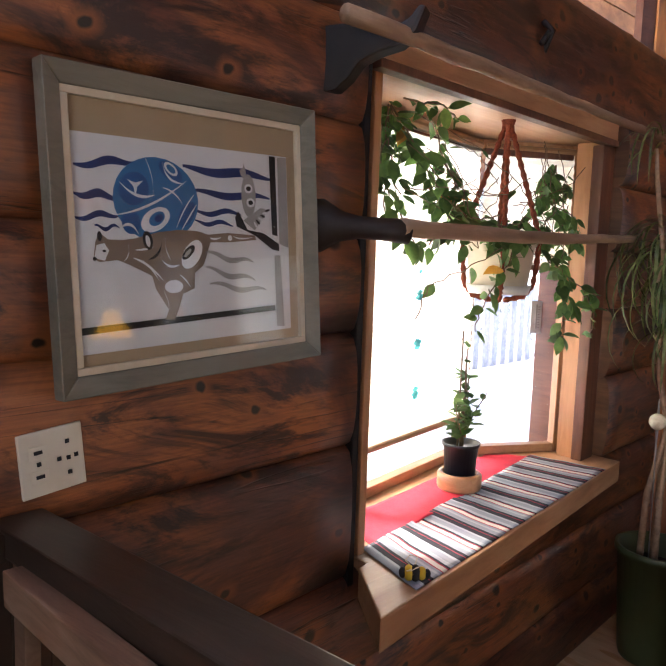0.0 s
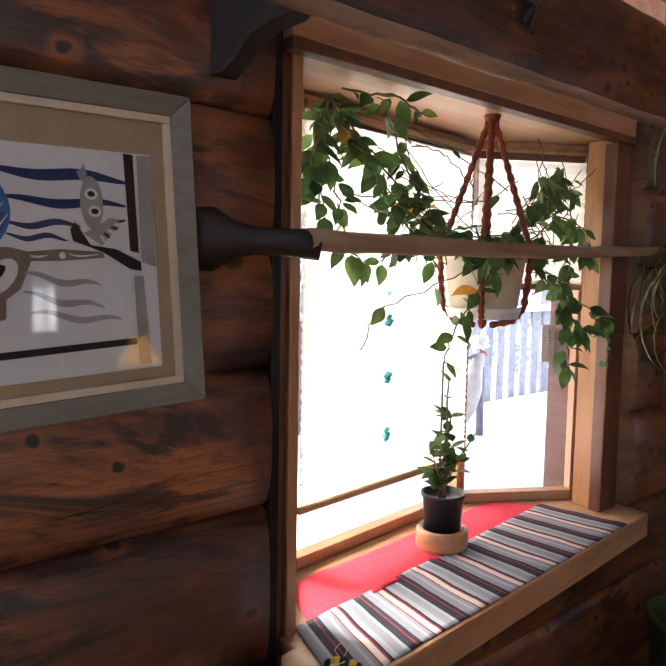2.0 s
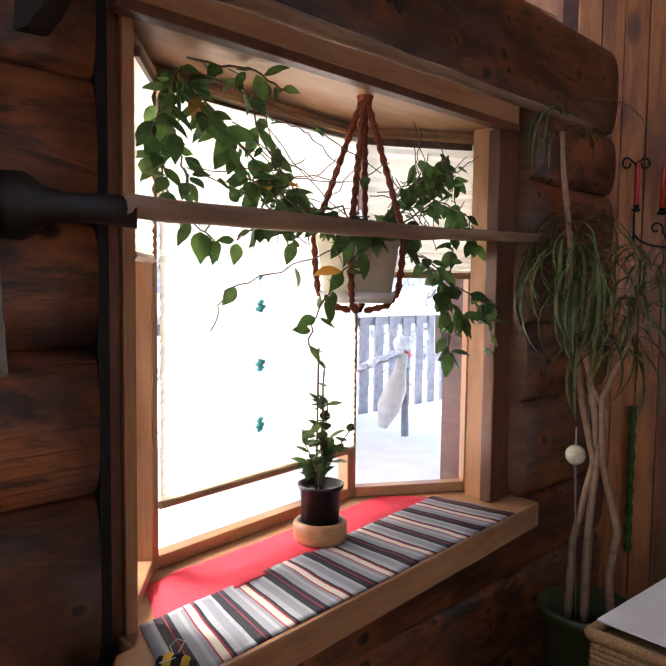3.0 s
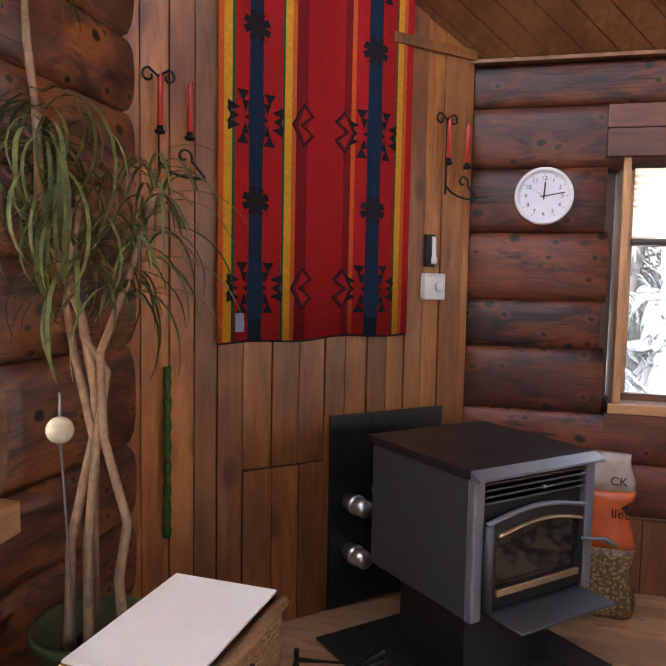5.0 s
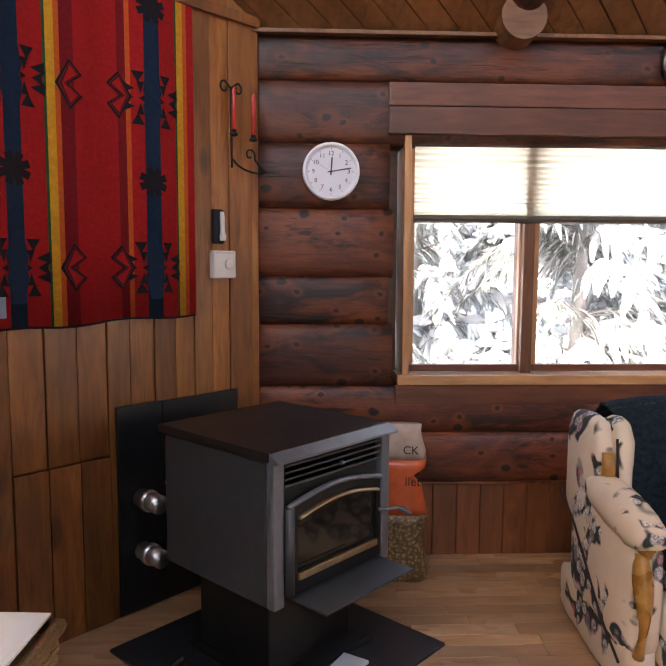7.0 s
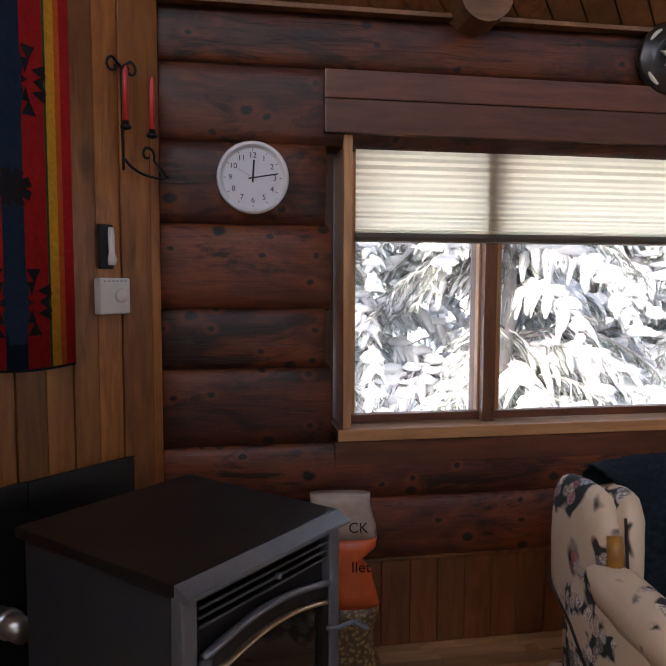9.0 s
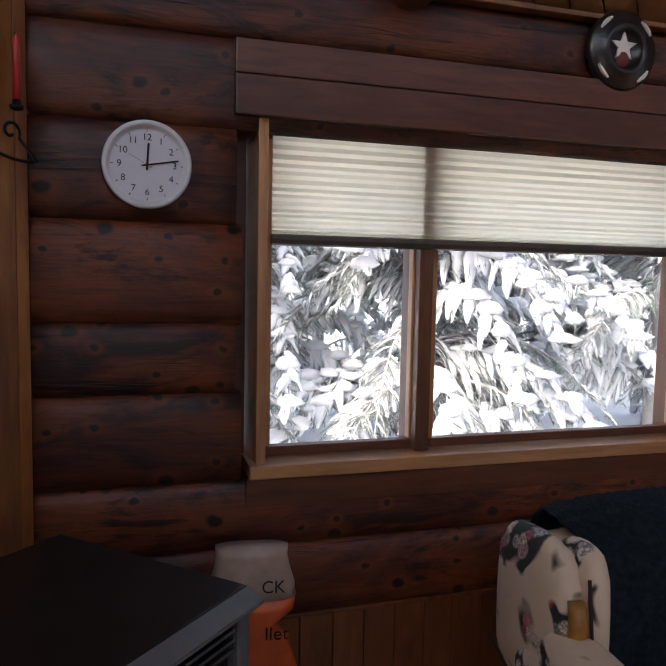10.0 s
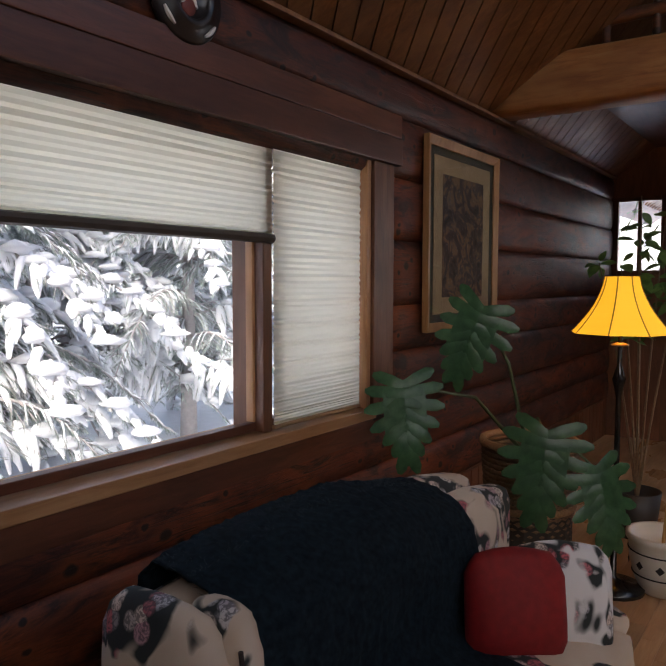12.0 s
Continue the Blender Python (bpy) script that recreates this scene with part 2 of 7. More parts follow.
def tube(bm, pts, radii, seg=8, caps=True, flat=1.0):
    """A tube along points; radii is one number or one for each point."""
    pts = [Vector(p) for p in pts]
    if not hasattr(radii, "__len__"):
        radii = [radii] * len(pts)
    rings, side = [], None
    for i, p in enumerate(pts):
        d = (pts[min(i + 1, len(pts) - 1)] - pts[max(i - 1, 0)]).normalized()
        if side is None:
            side = d.cross(Vector((0, 0, 1)))
            if side.length < 0.05:
                side = d.cross(Vector((1, 0, 0)))
        side = (side - d * side.dot(d)).normalized()
        up = d.cross(side)
        rings.append([bm.verts.new(p + radii[i] * (math.cos(2 * math.pi * k / seg) * side + flat * math.sin(2 * math.pi * k / seg) * up)) for k in range(seg)])
    for a, b in zip(rings, rings[1:]):
        for k in range(seg):
            bm.faces.new((a[k], a[(k + 1) % seg], b[(k + 1) % seg], b[k]))
    if caps:
        bm.faces.new(list(reversed(rings[0])))
        bm.faces.new(rings[-1])
    return bm


def lathe(bm, profile, seg=24, center=(0, 0, 0)):
    """A solid of revolution about z from (radius, height) pairs."""
    rings = []
    for r, z in profile:
        if r < 1e-5:
            rings.append([bm.verts.new((center[0], center[1], center[2] + z))])
        else:
            rings.append([bm.verts.new((center[0] + r * math.cos(2 * math.pi * k / seg), center[1] + r * math.sin(2 * math.pi * k / seg), center[2] + z)) for k in range(seg)])
    for a, b in zip(rings, rings[1:]):
        for k in range(seg):
            q = [a[k % len(a)], a[(k + 1) % len(a)], b[(k + 1) % len(b)], b[k % len(b)]]
            q = [v for i, v in enumerate(q) if v not in q[:i]]
            if len(q) > 2:
                bm.faces.new(q)
    bmesh.ops.recalc_face_normals(bm, faces=bm.faces)
    return bm


def prism(bm, outline, z0, z1, bevel=0.0):
    """An upright prism over an outline of (x, y) points."""
    a = [bm.verts.new((x, y, z0)) for x, y in outline]
    b = [bm.verts.new((x, y, z1)) for x, y in outline]
    bm.faces.new(list(reversed(a)))
    bm.faces.new(b)
    n = len(a)
    for i in range(n):
        bm.faces.new((a[i], a[(i + 1) % n], b[(i + 1) % n], b[i]))
    bmesh.ops.recalc_face_normals(bm, faces=bm.faces)
    if bevel:
        bmesh.ops.bevel(bm, geom=list(bm.edges), offset=bevel, segments=2, affect="EDGES", profile=0.6)
    return bm


def log_mesh(bm, p, q, rz, ry, seed, rings=14, seg=18, flat_end=True):
    """A hand-peeled log from p to q, rz half its height, ry half its depth, slightly uneven."""
    p, q = Vector(p), Vector(q)
    d = (q - p).normalized()
    side = d.cross(Vector((0, 0, 1))).normalized()
    n = max(2, int((q - p).length / 0.14))
    rows = []
    for i in range(n + 1):
        c = p.lerp(q, i / n)
        row = []
        for k in range(seg):
            a = 2 * math.pi * k / seg
            w = 1 + 0.035 * noise.noise(Vector((c.dot(d) * 1.3 + seed * 7.1, math.cos(a) * 0.7, math.sin(a) * 0.7 + seed)))
            ca, sa = math.cos(a), math.sin(a)
            ca, sa = math.copysign(abs(ca) ** 0.17, ca), math.copysign(abs(sa) ** 0.9, sa)
            row.append(bm.verts.new(c + w * (side * ca * ry + Vector((0, 0, sa * rz)))))
        rows.append(row)
    for a, b in zip(rows, rows[1:]):
        for k in range(seg):
            bm.faces.new((a[k], a[(k + 1) % seg], b[(k + 1) % seg], b[k]))
    for row in (rows[0], rows[-1]):
        f = bm.faces.new(row)
        f.material_index = 1
    bmesh.ops.recalc_face_normals(bm, faces=bm.faces)
    return bm


def log(wall, p, q, z0, z1, depth, mat, seed):
    """One log of a wall, between two joint heights."""
    bm = bmesh.new()
    z = (z0 + z1) / 2
    log_mesh(bm, (p[0], p[1], z), (q[0], q[1], z), (z1 - z0) / 2 * 1.05, depth, seed)
    ob = part("log", bm, [mat, LOG_END], wall, smooth=True)
    for f in ob.data.polygons:
        if f.material_index == 1:
            f.use_smooth = False
    return ob


# ---- setting ----
ZW = 0.83          # top of the bay window's ledge
bm = boxed(-0.35, 8.4, -3.2, 4.3, -0.12, -0.012)
floor = tagged(part("floor", bm, plain("subfloor", (0.1, 0.05, 0.02), 0.6)), "warm brown laminate strip floor", "floor", kind="structure")

# north wall: log courses either side of, above and below the long window
NX0, NX1, NZ0, NZ1 = 1.86, 4.16, 0.87, 1.95
wall_n = tagged(part("wall_north", boxed(1.0, 4.16 + 4.2, 4.16, 4.3, -0.1, NZ0 - 0.05), DARK_TRIM), "red-brown stained round-log wall", "wall", kind="structure")
for b in ((1.0, NX0 - 0.04, 4.16, 4.3, NZ0 - 0.05, 2.5), (NX1 + 0.04, 8.36, 4.16, 4.3, NZ0 - 0.05, 2.5), (NX0 - 0.04, NX1 + 0.04, 4.16, 4.3, NZ1 + 0.03, 2.5)):
    part("backing", boxed(*b), DARK_TRIM, wall_n)
JN = [0.35, 0.595, 0.815, 1.1, 1.32, 1.625, 1.912, 2.183, 2.375]
for i, (z0, z1) in enumerate(zip(JN, JN[1:])):
    d, y = 0.135, 4.135
    if z1 > NZ0 and z0 < NZ1 - 0.05:
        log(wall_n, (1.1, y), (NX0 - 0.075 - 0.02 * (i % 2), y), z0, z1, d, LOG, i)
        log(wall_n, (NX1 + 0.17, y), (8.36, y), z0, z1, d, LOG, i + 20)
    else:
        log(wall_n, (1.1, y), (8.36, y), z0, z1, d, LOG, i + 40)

# west wall: log courses round the bay window
WY0, WY1, WZ1 = 0.665, 2.1, 2.13
wall_w = tagged(part("wall_west", boxed(-0.2, -0.06, -3.2, WY0 - 0.03, -0.1, 2.6), DARK_TRIM), "dark red-brown stained round-log wall with knots", "wall", kind="structure")
for b in ((-0.2, -0.06, WY0 - 0.03, 3.4, -0.1, ZW - 0.09), (-0.2, -0.06, WY1 + 0.04, 3.4, ZW - 0.09, 2.6), (-0.2, -0.06, WY0 - 0.03, WY1 + 0.04, WZ1 + 0.05, 2.6)):
    part("backing", boxed(*b), DARK_TRIM, wall_w)
JW = [-0.05, 0.24, 0.53, 0.8, 1.155, 1.445, 1.685, 1.953, 2.2, 2.55]
for i, (z0, z1) in enumerate(zip(JW, JW[1:])):
    d, x = 0.15, -0.05
    if z1 > ZW + 0.05 and z0 < WZ1 - 0.05:
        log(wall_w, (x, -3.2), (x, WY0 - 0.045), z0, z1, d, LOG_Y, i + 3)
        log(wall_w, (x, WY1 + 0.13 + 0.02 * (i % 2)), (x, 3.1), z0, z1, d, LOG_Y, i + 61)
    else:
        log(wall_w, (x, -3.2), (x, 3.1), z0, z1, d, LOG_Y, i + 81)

# other walls that close the room, with their daylight openings; the south one is unseen, added for the fill lamp
S_IN = plain("far_plaster_board", (0.3, 0.15, 0.07), 0.6)
wall_s = tagged(part("wall_south", boxed(-0.35, 0.9, -3.3, -3.1, -0.1, 5), DARK_TRIM_Z), "brown board wall", "wall", kind="structure")
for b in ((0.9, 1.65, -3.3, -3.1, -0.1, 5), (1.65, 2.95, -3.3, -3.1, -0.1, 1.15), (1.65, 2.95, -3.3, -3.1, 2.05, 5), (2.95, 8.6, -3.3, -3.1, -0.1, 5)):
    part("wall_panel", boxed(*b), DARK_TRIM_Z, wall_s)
wall_e = tagged(part("wall_east", boxed(8.4, 8.6, -3.2, 0.0, -0.1, 5), DARK_TRIM_Z), "dark brown log and board wall", "wall", kind="structure")
for b in ((8.4, 8.6, 0.0, 1.6, -0.1, 1.0), (8.4, 8.6, 0.0, 1.6, 2.3, 5), (8.4, 8.6, 1.6, 3.56, -0.1, 5), (8.4, 8.6, 3.56, 4.3, -0.1, 1.5), (8.4, 8.6, 3.56, 4.3, 2.2, 5), (8.4, 8.6, 4.0, 4.3, 1.5, 2.2)):
    part("wall_panel", boxed(*b), DARK_TRIM_Z, wall_e)

# diagonal plank wall behind the stove; local x runs along it, local -y into the room
DG = pose(0.0, 2.82, 0, 0, 0, 45)
wall_d = tagged(part("wall_diagonal", boxed(-0.1, 1.72, 0.02, 0.1, -0.05, 4.2, m=DG), DARK_TRIM), "orange-brown vertical cedar plank wall", "wall", kind="structure")
rng = random.Random(4)
x, i = -0.04, 0
while x < 1.655:
    w = min(rng.uniform(0.088, 0.128), 1.665 - x)
    low = 0.47 <= x < 0.86
    z0 = -0.01
    if low:
        part("plank", boxed(x + 0.0015, x + w - 0.0015, -0.014, 0.016, -0.01, 0.647, 0.004, DG), PLANK, wall_d)
        z0 = 0.651
    part("plank", boxed(x + 0.0015, x + w - 0.0015, -0.004 if not i % 2 else -0.008, 0.018, z0, 4.2, 0.004, DG), PLANK, wall_d)
    x += w
    i += 1
part("batten", boxed(1.2, 1.66, -0.026, -0.009, 2.385, 2.43, 0.006, DG), PLANK, wall_d)

# ceiling: boards rising from the north wall and from the west wall
bm = bmesh.new()
SL = math.tan(radians(33))
def roof_n(x, y): return 2.4 + (4.0 - y) * SL
for k in range(-40, 95):
    a = k * 0.14
    # boards laid at 45 degrees on the slope
    p0, p1 = Vector((a, 4.1)), Vector((a - 3.4, 0.7))
    n = Vector((0.7071, -0.7071)) * 0.0462
    q = [p0 - n, p0 + n, p1 + n, p1 - n]
    lo = [bm.verts.new((c.x, c.y, roof_n(c.x, c.y))) for c in q]
    hi = [bm.verts.new((c.x, c.y, roof_n(c.x, c.y) + 0.02)) for c in q]
    bm.faces.new(lo)
    bm.faces.new(list(reversed(hi)))
    for j in range(4):
        bm.faces.new((lo[j], hi[j], hi[(j + 1) % 4], lo[(j + 1) % 4]))
bmesh.ops.recalc_face_normals(bm, faces=bm.faces)
ceil = tagged(part("ceiling", bm, CEIL), "sloping tongue-and-groove cedar board ceiling", "ceiling", kind="structure")
bm = bmesh.new()
v = [bm.verts.new(c) for c in ((-4, 4.4, 2.19), (12, 4.4, 2.19), (12, -3.4, 2.19 + 7.8 * SL), (-4, -3.4, 2.19 + 7.8 * SL))]
bm.faces.new(v)
bmesh.ops.translate(bm, vec=(0, 0, 0.02), verts=bm.verts)
tagged(part("ceiling_deck", bm, DARK_TRIM), "dark roof deck above the boards", "ceiling", kind="structure")

# ---- north window ----
win_n = thing("window_1", "long fir-framed window with two uprights looking onto snowy trees", "window", kind="structure")
def frame_bar(name, b, mat, parent, bevel=0.004, label=""):
    return part(name, boxed(*b, bevel=bevel), mat, parent, label)
frame_bar("window_sill", (NX0 - 0.05, NX1 + 0.06, 3.985, 4.26, NZ0 - 0.045, NZ0), TRIM_X, win_n)
frame_bar("apron", (NX0 - 0.06, NX1 + 0.06, 4.0, 4.03, NZ0 - 0.14, NZ0 - 0.047), DARK_TRIM, win_n)
frame_bar("jamb", (NX0 - 0.03, NX0 + 0.002, 3.995, 4.26, NZ0 + 0.002, NZ1), TRIM, win_n)
frame_bar("jamb", (NX1 - 0.002, NX1 + 0.03, 4.0, 4.26, NZ0 + 0.002, NZ1), TRIM, win_n)
frame_bar("side_board", (NX1 + 0.032, NX1 + 0.2, 3.985, 4.02, NZ0 - 0.02, NZ1), DARK_TRIM_Z, win_n, label="red-brown upright side board")
frame_bar("head", (NX0 - 0.03, NX1 + 0.03, 4.03, 4.26, NZ1 + 0.002, NZ1 + 0.03), TRIM_X, win_n)
frame_bar("header_board", (1.755, NX1 + 0.24, 3.965, 4.0, NZ1, NZ1 + 0.118), DARK_TRIM, win_n, label="dark stained header board")
frame_bar("header_board", (1.755, NX1 + 0.24, 3.97, 4.0, NZ1 + 0.122, NZ1 + 0.222), DARK_TRIM, win_n, label="dark stained header board")
panes = [(NX0 + 0.03, 2.393), (2.479, 3.520), (3.61, NX1 - 0.02)]
for a, b in panes:
    frame_bar("sash_rail", (a - 0.012, b + 0.012, 4.085, 4.125, NZ0 + 0.004, NZ0 + 0.036), DARK_TRIM, win_n)
    frame_bar("sash_rail", (a - 0.012, b + 0.012, 4.085, 4.125, NZ1 - 0.03, NZ1 - 0.002), DARK_TRIM, win_n)
    frame_bar("sash_stile", (a - 0.024, a + 0.004, 4.087, 4.123, NZ0 + 0.038, NZ1 - 0.032), TRIM, win_n)
    frame_bar("sash_stile", (b - 0.004, b + 0.024, 4.087, 4.123, NZ0 + 0.038, NZ1 - 0.032), TRIM, win_n)
    g = part("pane", boxed(a, b, 4.103, 4.107, NZ0 + 0.03, NZ1 - 0.03), GLASS, win_n)
    g.visible_shadow = False
for a, b in ((2.393, 2.452), (3.524, 3.581)):
    frame_bar("mullion", (a + 0.004, b - 0.004, 4.045, 4.2, NZ0 + 0.002, NZ1 - 0.002), DARK_TRIM_Z, win_n)


def blind_material():
    m = Nodes("pleated_paper", 0.8)
    f = m.noise(m.coords((0.3, 0.3, 1)), 60, 4)
    m.color(m.ramp(f, [(0.3, (0.66, 0.62, 0.5)), (0.7, (0.76, 0.72, 0.6))]))
    tr = m.n("ShaderNodeBsdfTranslucent")
    tr.inputs["Color"].default_value = (0.96, 0.92, 0.76, 1)
    mx = m.n("ShaderNodeMixShader", Fac=0.82)
    m.link(m.b.outputs[0], mx.inputs[1])
    m.link(tr.outputs[0], mx.inputs[2])
    m.link(mx.outputs[0], m.t.nodes["Material Output"].inputs["Surface"])
    return m.mat


BLIND = blind_material()
BLIND_RAIL = plain("blind_rail", (0.055, 0.042, 0.032), 0.5)
BLIND_RAIL_W = plain("blind_rail_brown", (0.34, 0.2, 0.1), 0.5)


def pleated_blind(label, p, q, z0, z1, normal, group, rail_mat, rail=0.03, pitch=0.021):
    """A pleated shade from p to q (plan points), hanging from z1 down to z0."""
    ob = thing("pleated_blind", label, "blind", pose(p[0], p[1], z0), group)
    d = Vector((q[0] - p[0], q[1] - p[1], 0))
    nrm = Vector((normal[0], normal[1], 0))
    n = int((z1 - z0 - rail) / pitch)
    bm = bmesh.new()
    rows = []
    for i in range(2 * n + 1):
        off = 0.005 if i % 2 else 0.0
        # pleats close up towards the bottom rail
        u = i / (2 * n)
        z = rail + (z1 - z0 - rail) * (u ** 1.35)
        sag = 0.0015 * math.sin(i * 2.3)
        rows.append([bm.verts.new(d * t + nrm * (off + sag) + Vector((0, 0, z + 0.002 * math.sin(3 * t + i)))) for t in (0, 0.25, 0.5, 0.75, 1)])
    for a, b in zip(rows, rows[1:]):
        for k in range(4):
            bm.faces.new((a[k], a[k + 1], b[k + 1], b[k]))
    part("pleats", bm, BLIND, ob)
    bm = bmesh.new()
    tube(bm, [(0, 0, rail / 2), tuple(d + Vector((0, 0, rail / 2)))], rail * 0.62, 8)
    part("bottom_rail", bm, rail_mat, ob)
    bm = bmesh.new()
    tube(bm, [(0, 0, z1 - z0 - 0.012), tuple(d + Vector((0, 0, z1 - z0 - 0.012)))], 0.014, 8)
    part("head_rail", bm, rail_mat, ob)
    return ob


pleated_blind("cream pleated paper blind lowered over the upper third of the window", (NX0 + 0.022, 4.04), (3.572, 4.04), 1.57, NZ1, (0, -1), "blinds of the long window", BLIND_RAIL)
pleated_blind("cream pleated paper blind lowered fully over a narrow pane", (3.57, 4.035), (NX1 - 0.01, 4.035), NZ0 + 0.01, NZ1 - 0.005, (0, -1), "blinds of the long window", BLIND_RAIL_W, 0.014)

# ---- bay window ----
bay = thing("window_2", "fir bow window with three panes above a deep wooden ledge", "window", kind="structure")
B = [(-0.0, 0.715), (-0.225, 0.9), (-0.315, 1.745), (-0.075, 2.135)]     # foot of the panes
# ledge board
bm = bmesh.new()
prism(bm, [(0.312, 0.485), (0.189, 2.185), (-0.02, 2.2), (-0.02, 2.16), (-0.12, 2.18), (-0.37, 1.77), (-0.28, 0.86), (-0.06, 0.682), (0.1, 0.682), (0.106, 0.645)], ZW - 0.085, ZW, 0.006)
part("ledge", bm, TRIM_Y, bay, "fir ledge board")
# soffit and its front board
bm = bmesh.new()
prism(bm, [(0.06, 0.69), (0.06, 2.09), (-0.05, 2.16), (-0.34, 1.77), (-0.25, 0.87), (-0.03, 0.69)], WZ1 - 0.02, WZ1 + 0.03, 0.003)
part("soffit", bm, TRIM_Y, bay, "varnished fir soffit")
# fills the gap beside the jamb; a dark piece stands for its shade
part("gap_filler", boxed(-0.06, 0.05, 0.649, 0.691, ZW + 0.002, WZ1 - 0.022, 0.002), DARK_TRIM_Z, bay, "dark filler put into the gap beside the jamb")
part("head_board", boxed(0.062, 0.1, 0.66, 2.13, WZ1 - 0.012, WZ1 + 0.075, 0.004), TRIM_Y, bay, "pale fir head board")
part("head_strip", boxed(0.066, 0.104, 0.66, 2.13, WZ1 - 0.037, WZ1 - 0.013, 0.003), DARK_TRIM_Z, bay, "dark stained strip under the head board")
part("jamb", boxed(-0.03, 0.075, 2.055, 2.085, ZW + 0.002, WZ1 - 0.022, 0.003, pose(0, 0, 0)), TRIM, bay)
part("casing", boxed(0.04, 0.085, 2.04, 2.15, ZW + 0.002, WZ1 - 0.037, 0.005), DARK_TRIM_Z, bay, "fir casing board")
part("jamb", boxed(-0.04, 0.062, 0.692, 0.72, ZW + 0.002, WZ1 - 0.022, 0.004), TRIM, bay)
# shade of the gap by the log ends, put in as a black strip
part("gap_strip", boxed(-0.06, 0.088, 0.624, 0.648, ZW - 0.09, WZ1 + 0.03, 0.003), IRON, bay, "black strip for the dark gap beside the log ends")


def bay_pane(p, q, z0, z1):
    p, q = Vector((*p, 0)), Vector((*q, 0))
    d = (q - p)
    L = d.length
    m = Matrix.Translation(p) @ Matrix.Rotation(math.atan2(d.y, d.x), 4, "Z")
    def bar(name, b, mat):
        part(name, boxed(*b, bevel=0.004, m=m), mat, bay)
    bar("bottom_rail", (0.028, L - 0.028, -0.025, 0.02, z0, z0 + 0.035), TRIM_Y)
    bar("top_rail", (0.028, L - 0.028, -0.025, 0.02, z1 - 0.05, z1), TRIM_Y)
    bar("top_bead", (0.03, L - 0.03, -0.04, -0.026, z1 - 0.062, z1 - 0.038), DARK_TRIM_Z)
    bar("stile", (0, 0.026, -0.025, 0.02, z0, z1), TRIM)
    bar("stile", (L - 0.026, L, -0.025, 0.02, z0, z1), TRIM)
    g = part("pane", boxed(0.02, L - 0.02, -0.002, 0.002, z0 + 0.03, z1 - 0.04, m=m), GLASS, bay)
    g.visible_shadow = False


for p, q in zip(B, B[1:]):
    bay_pane(p, q, ZW + 0.001, WZ1 - 0.022)
grp = "blinds of the bow window"
pleated_blind("cream pleated paper blind lowered almost to the ledge", (-0.19, 0.925), (-0.275, 1.735), ZW + 0.165, WZ1 - 0.04, (1, 0), grp, BLIND_RAIL_W, 0.018, 0.026)
pleated_blind("cream pleated paper blind half lowered over a narrow pane", (0.01, 0.74), (-0.18, 0.9), 1.62, WZ1 - 0.04, (0.7, 0.7), grp, BLIND_RAIL_W, 0.018, 0.026)
pleated_blind("cream pleated paper blind half lowered beside the fir jamb", (-0.275, 1.77), (-0.06, 2.1), 1.6, WZ1 - 0.04, (0.8, -0.6), grp, BLIND_RAIL_W, 0.018, 0.026)

# ---- cloths on the ledge ----
def cloth(name, label, outline_fn, mat, z, thick=0.003, nu=60, nv=14, wave=0.003, seed=1):
    """A thin cloth over (u, v) in the unit square, laid on the ledge with small wrinkles."""
    bm = bmesh.new()
    uv = bm.loops.layers.uv.new("uv")
    g = []
    for i in range(nu + 1):
        row = []
        for j in range(nv + 1):
            x, y = outline_fn(i / nu, j / nv)
            w = wave * max(0, noise.noise(Vector((x * 9, y * 9, seed)))) * 2 + wave * 0.6 * abs(noise.noise(Vector((x * 30, y * 12, seed + 5))))
            row.append(bm.verts.new((x, y, z + thick + w)))
        g.append(row)
    for i in range(nu):
        for j in range(nv):
            f = bm.faces.new((g[i][j], g[i + 1][j], g[i + 1][j + 1], g[i][j + 1]))
            for l, (a, b) in zip(f.loops, ((i, j), (i + 1, j), (i + 1, j + 1), (i, j + 1))):
                l[uv].uv = (a / nu, b / nv)
    bmesh.ops.recalc_face_normals(bm, faces=bm.faces)
    ob = part(name, bm, mat, smooth=True)
    md = ob.modifiers.new("thick", "SOLIDIFY")
    md.thickness, md.offset = thick, -1
    return tagged(ob, label, "cloth")


def stripe_mat(name, stops, cycles, axis=0, rough=0.85):
    """Woven stripes across the cloth's length, hard-edged, repeating."""
    m = Nodes(name, rough, 0, 0.2)
    tc = m.t.nodes.new("ShaderNodeTexCoord")
    sp = m.n("ShaderNodeSeparateXYZ", Vector=tc.outputs["UV"])
    mul = m.t.nodes.new("ShaderNodeMath")
    mul.operation = "MULTIPLY"
    mul.inputs[1].default_value = cycles
    m.link(sp.outputs[axis], mul.inputs[0])
    fr = m.t.nodes.new("ShaderNodeMath")
    fr.operation = "FRACT"
    m.link(mul.outputs[0], fr.inputs[0])
    r = m.t.nodes.new("ShaderNodeValToRGB")
    r.color_ramp.interpolation = "CONSTANT"
    e = r.color_ramp.elements
    while len(e) < len(stops):
        e.new(0.5)
    for el, (p, c) in zip(e, stops):
        el.position, el.color = p, (*c, 1)
    m.link(fr.outputs[0], r.inputs[0])
    weave = m.n("ShaderNodeTexNoise", Vector=tc.outputs["Object"], Scale=400.0, Detail=2.0).outputs["Fac"]
    m.color(m.mix(0.25, r.outputs[0], m.mix(weave, (0.2, 0.2, 0.2), (1, 1, 1)), "MULTIPLY"))
    m.bump(weave, 0.3, 0.001)
    return m.mat


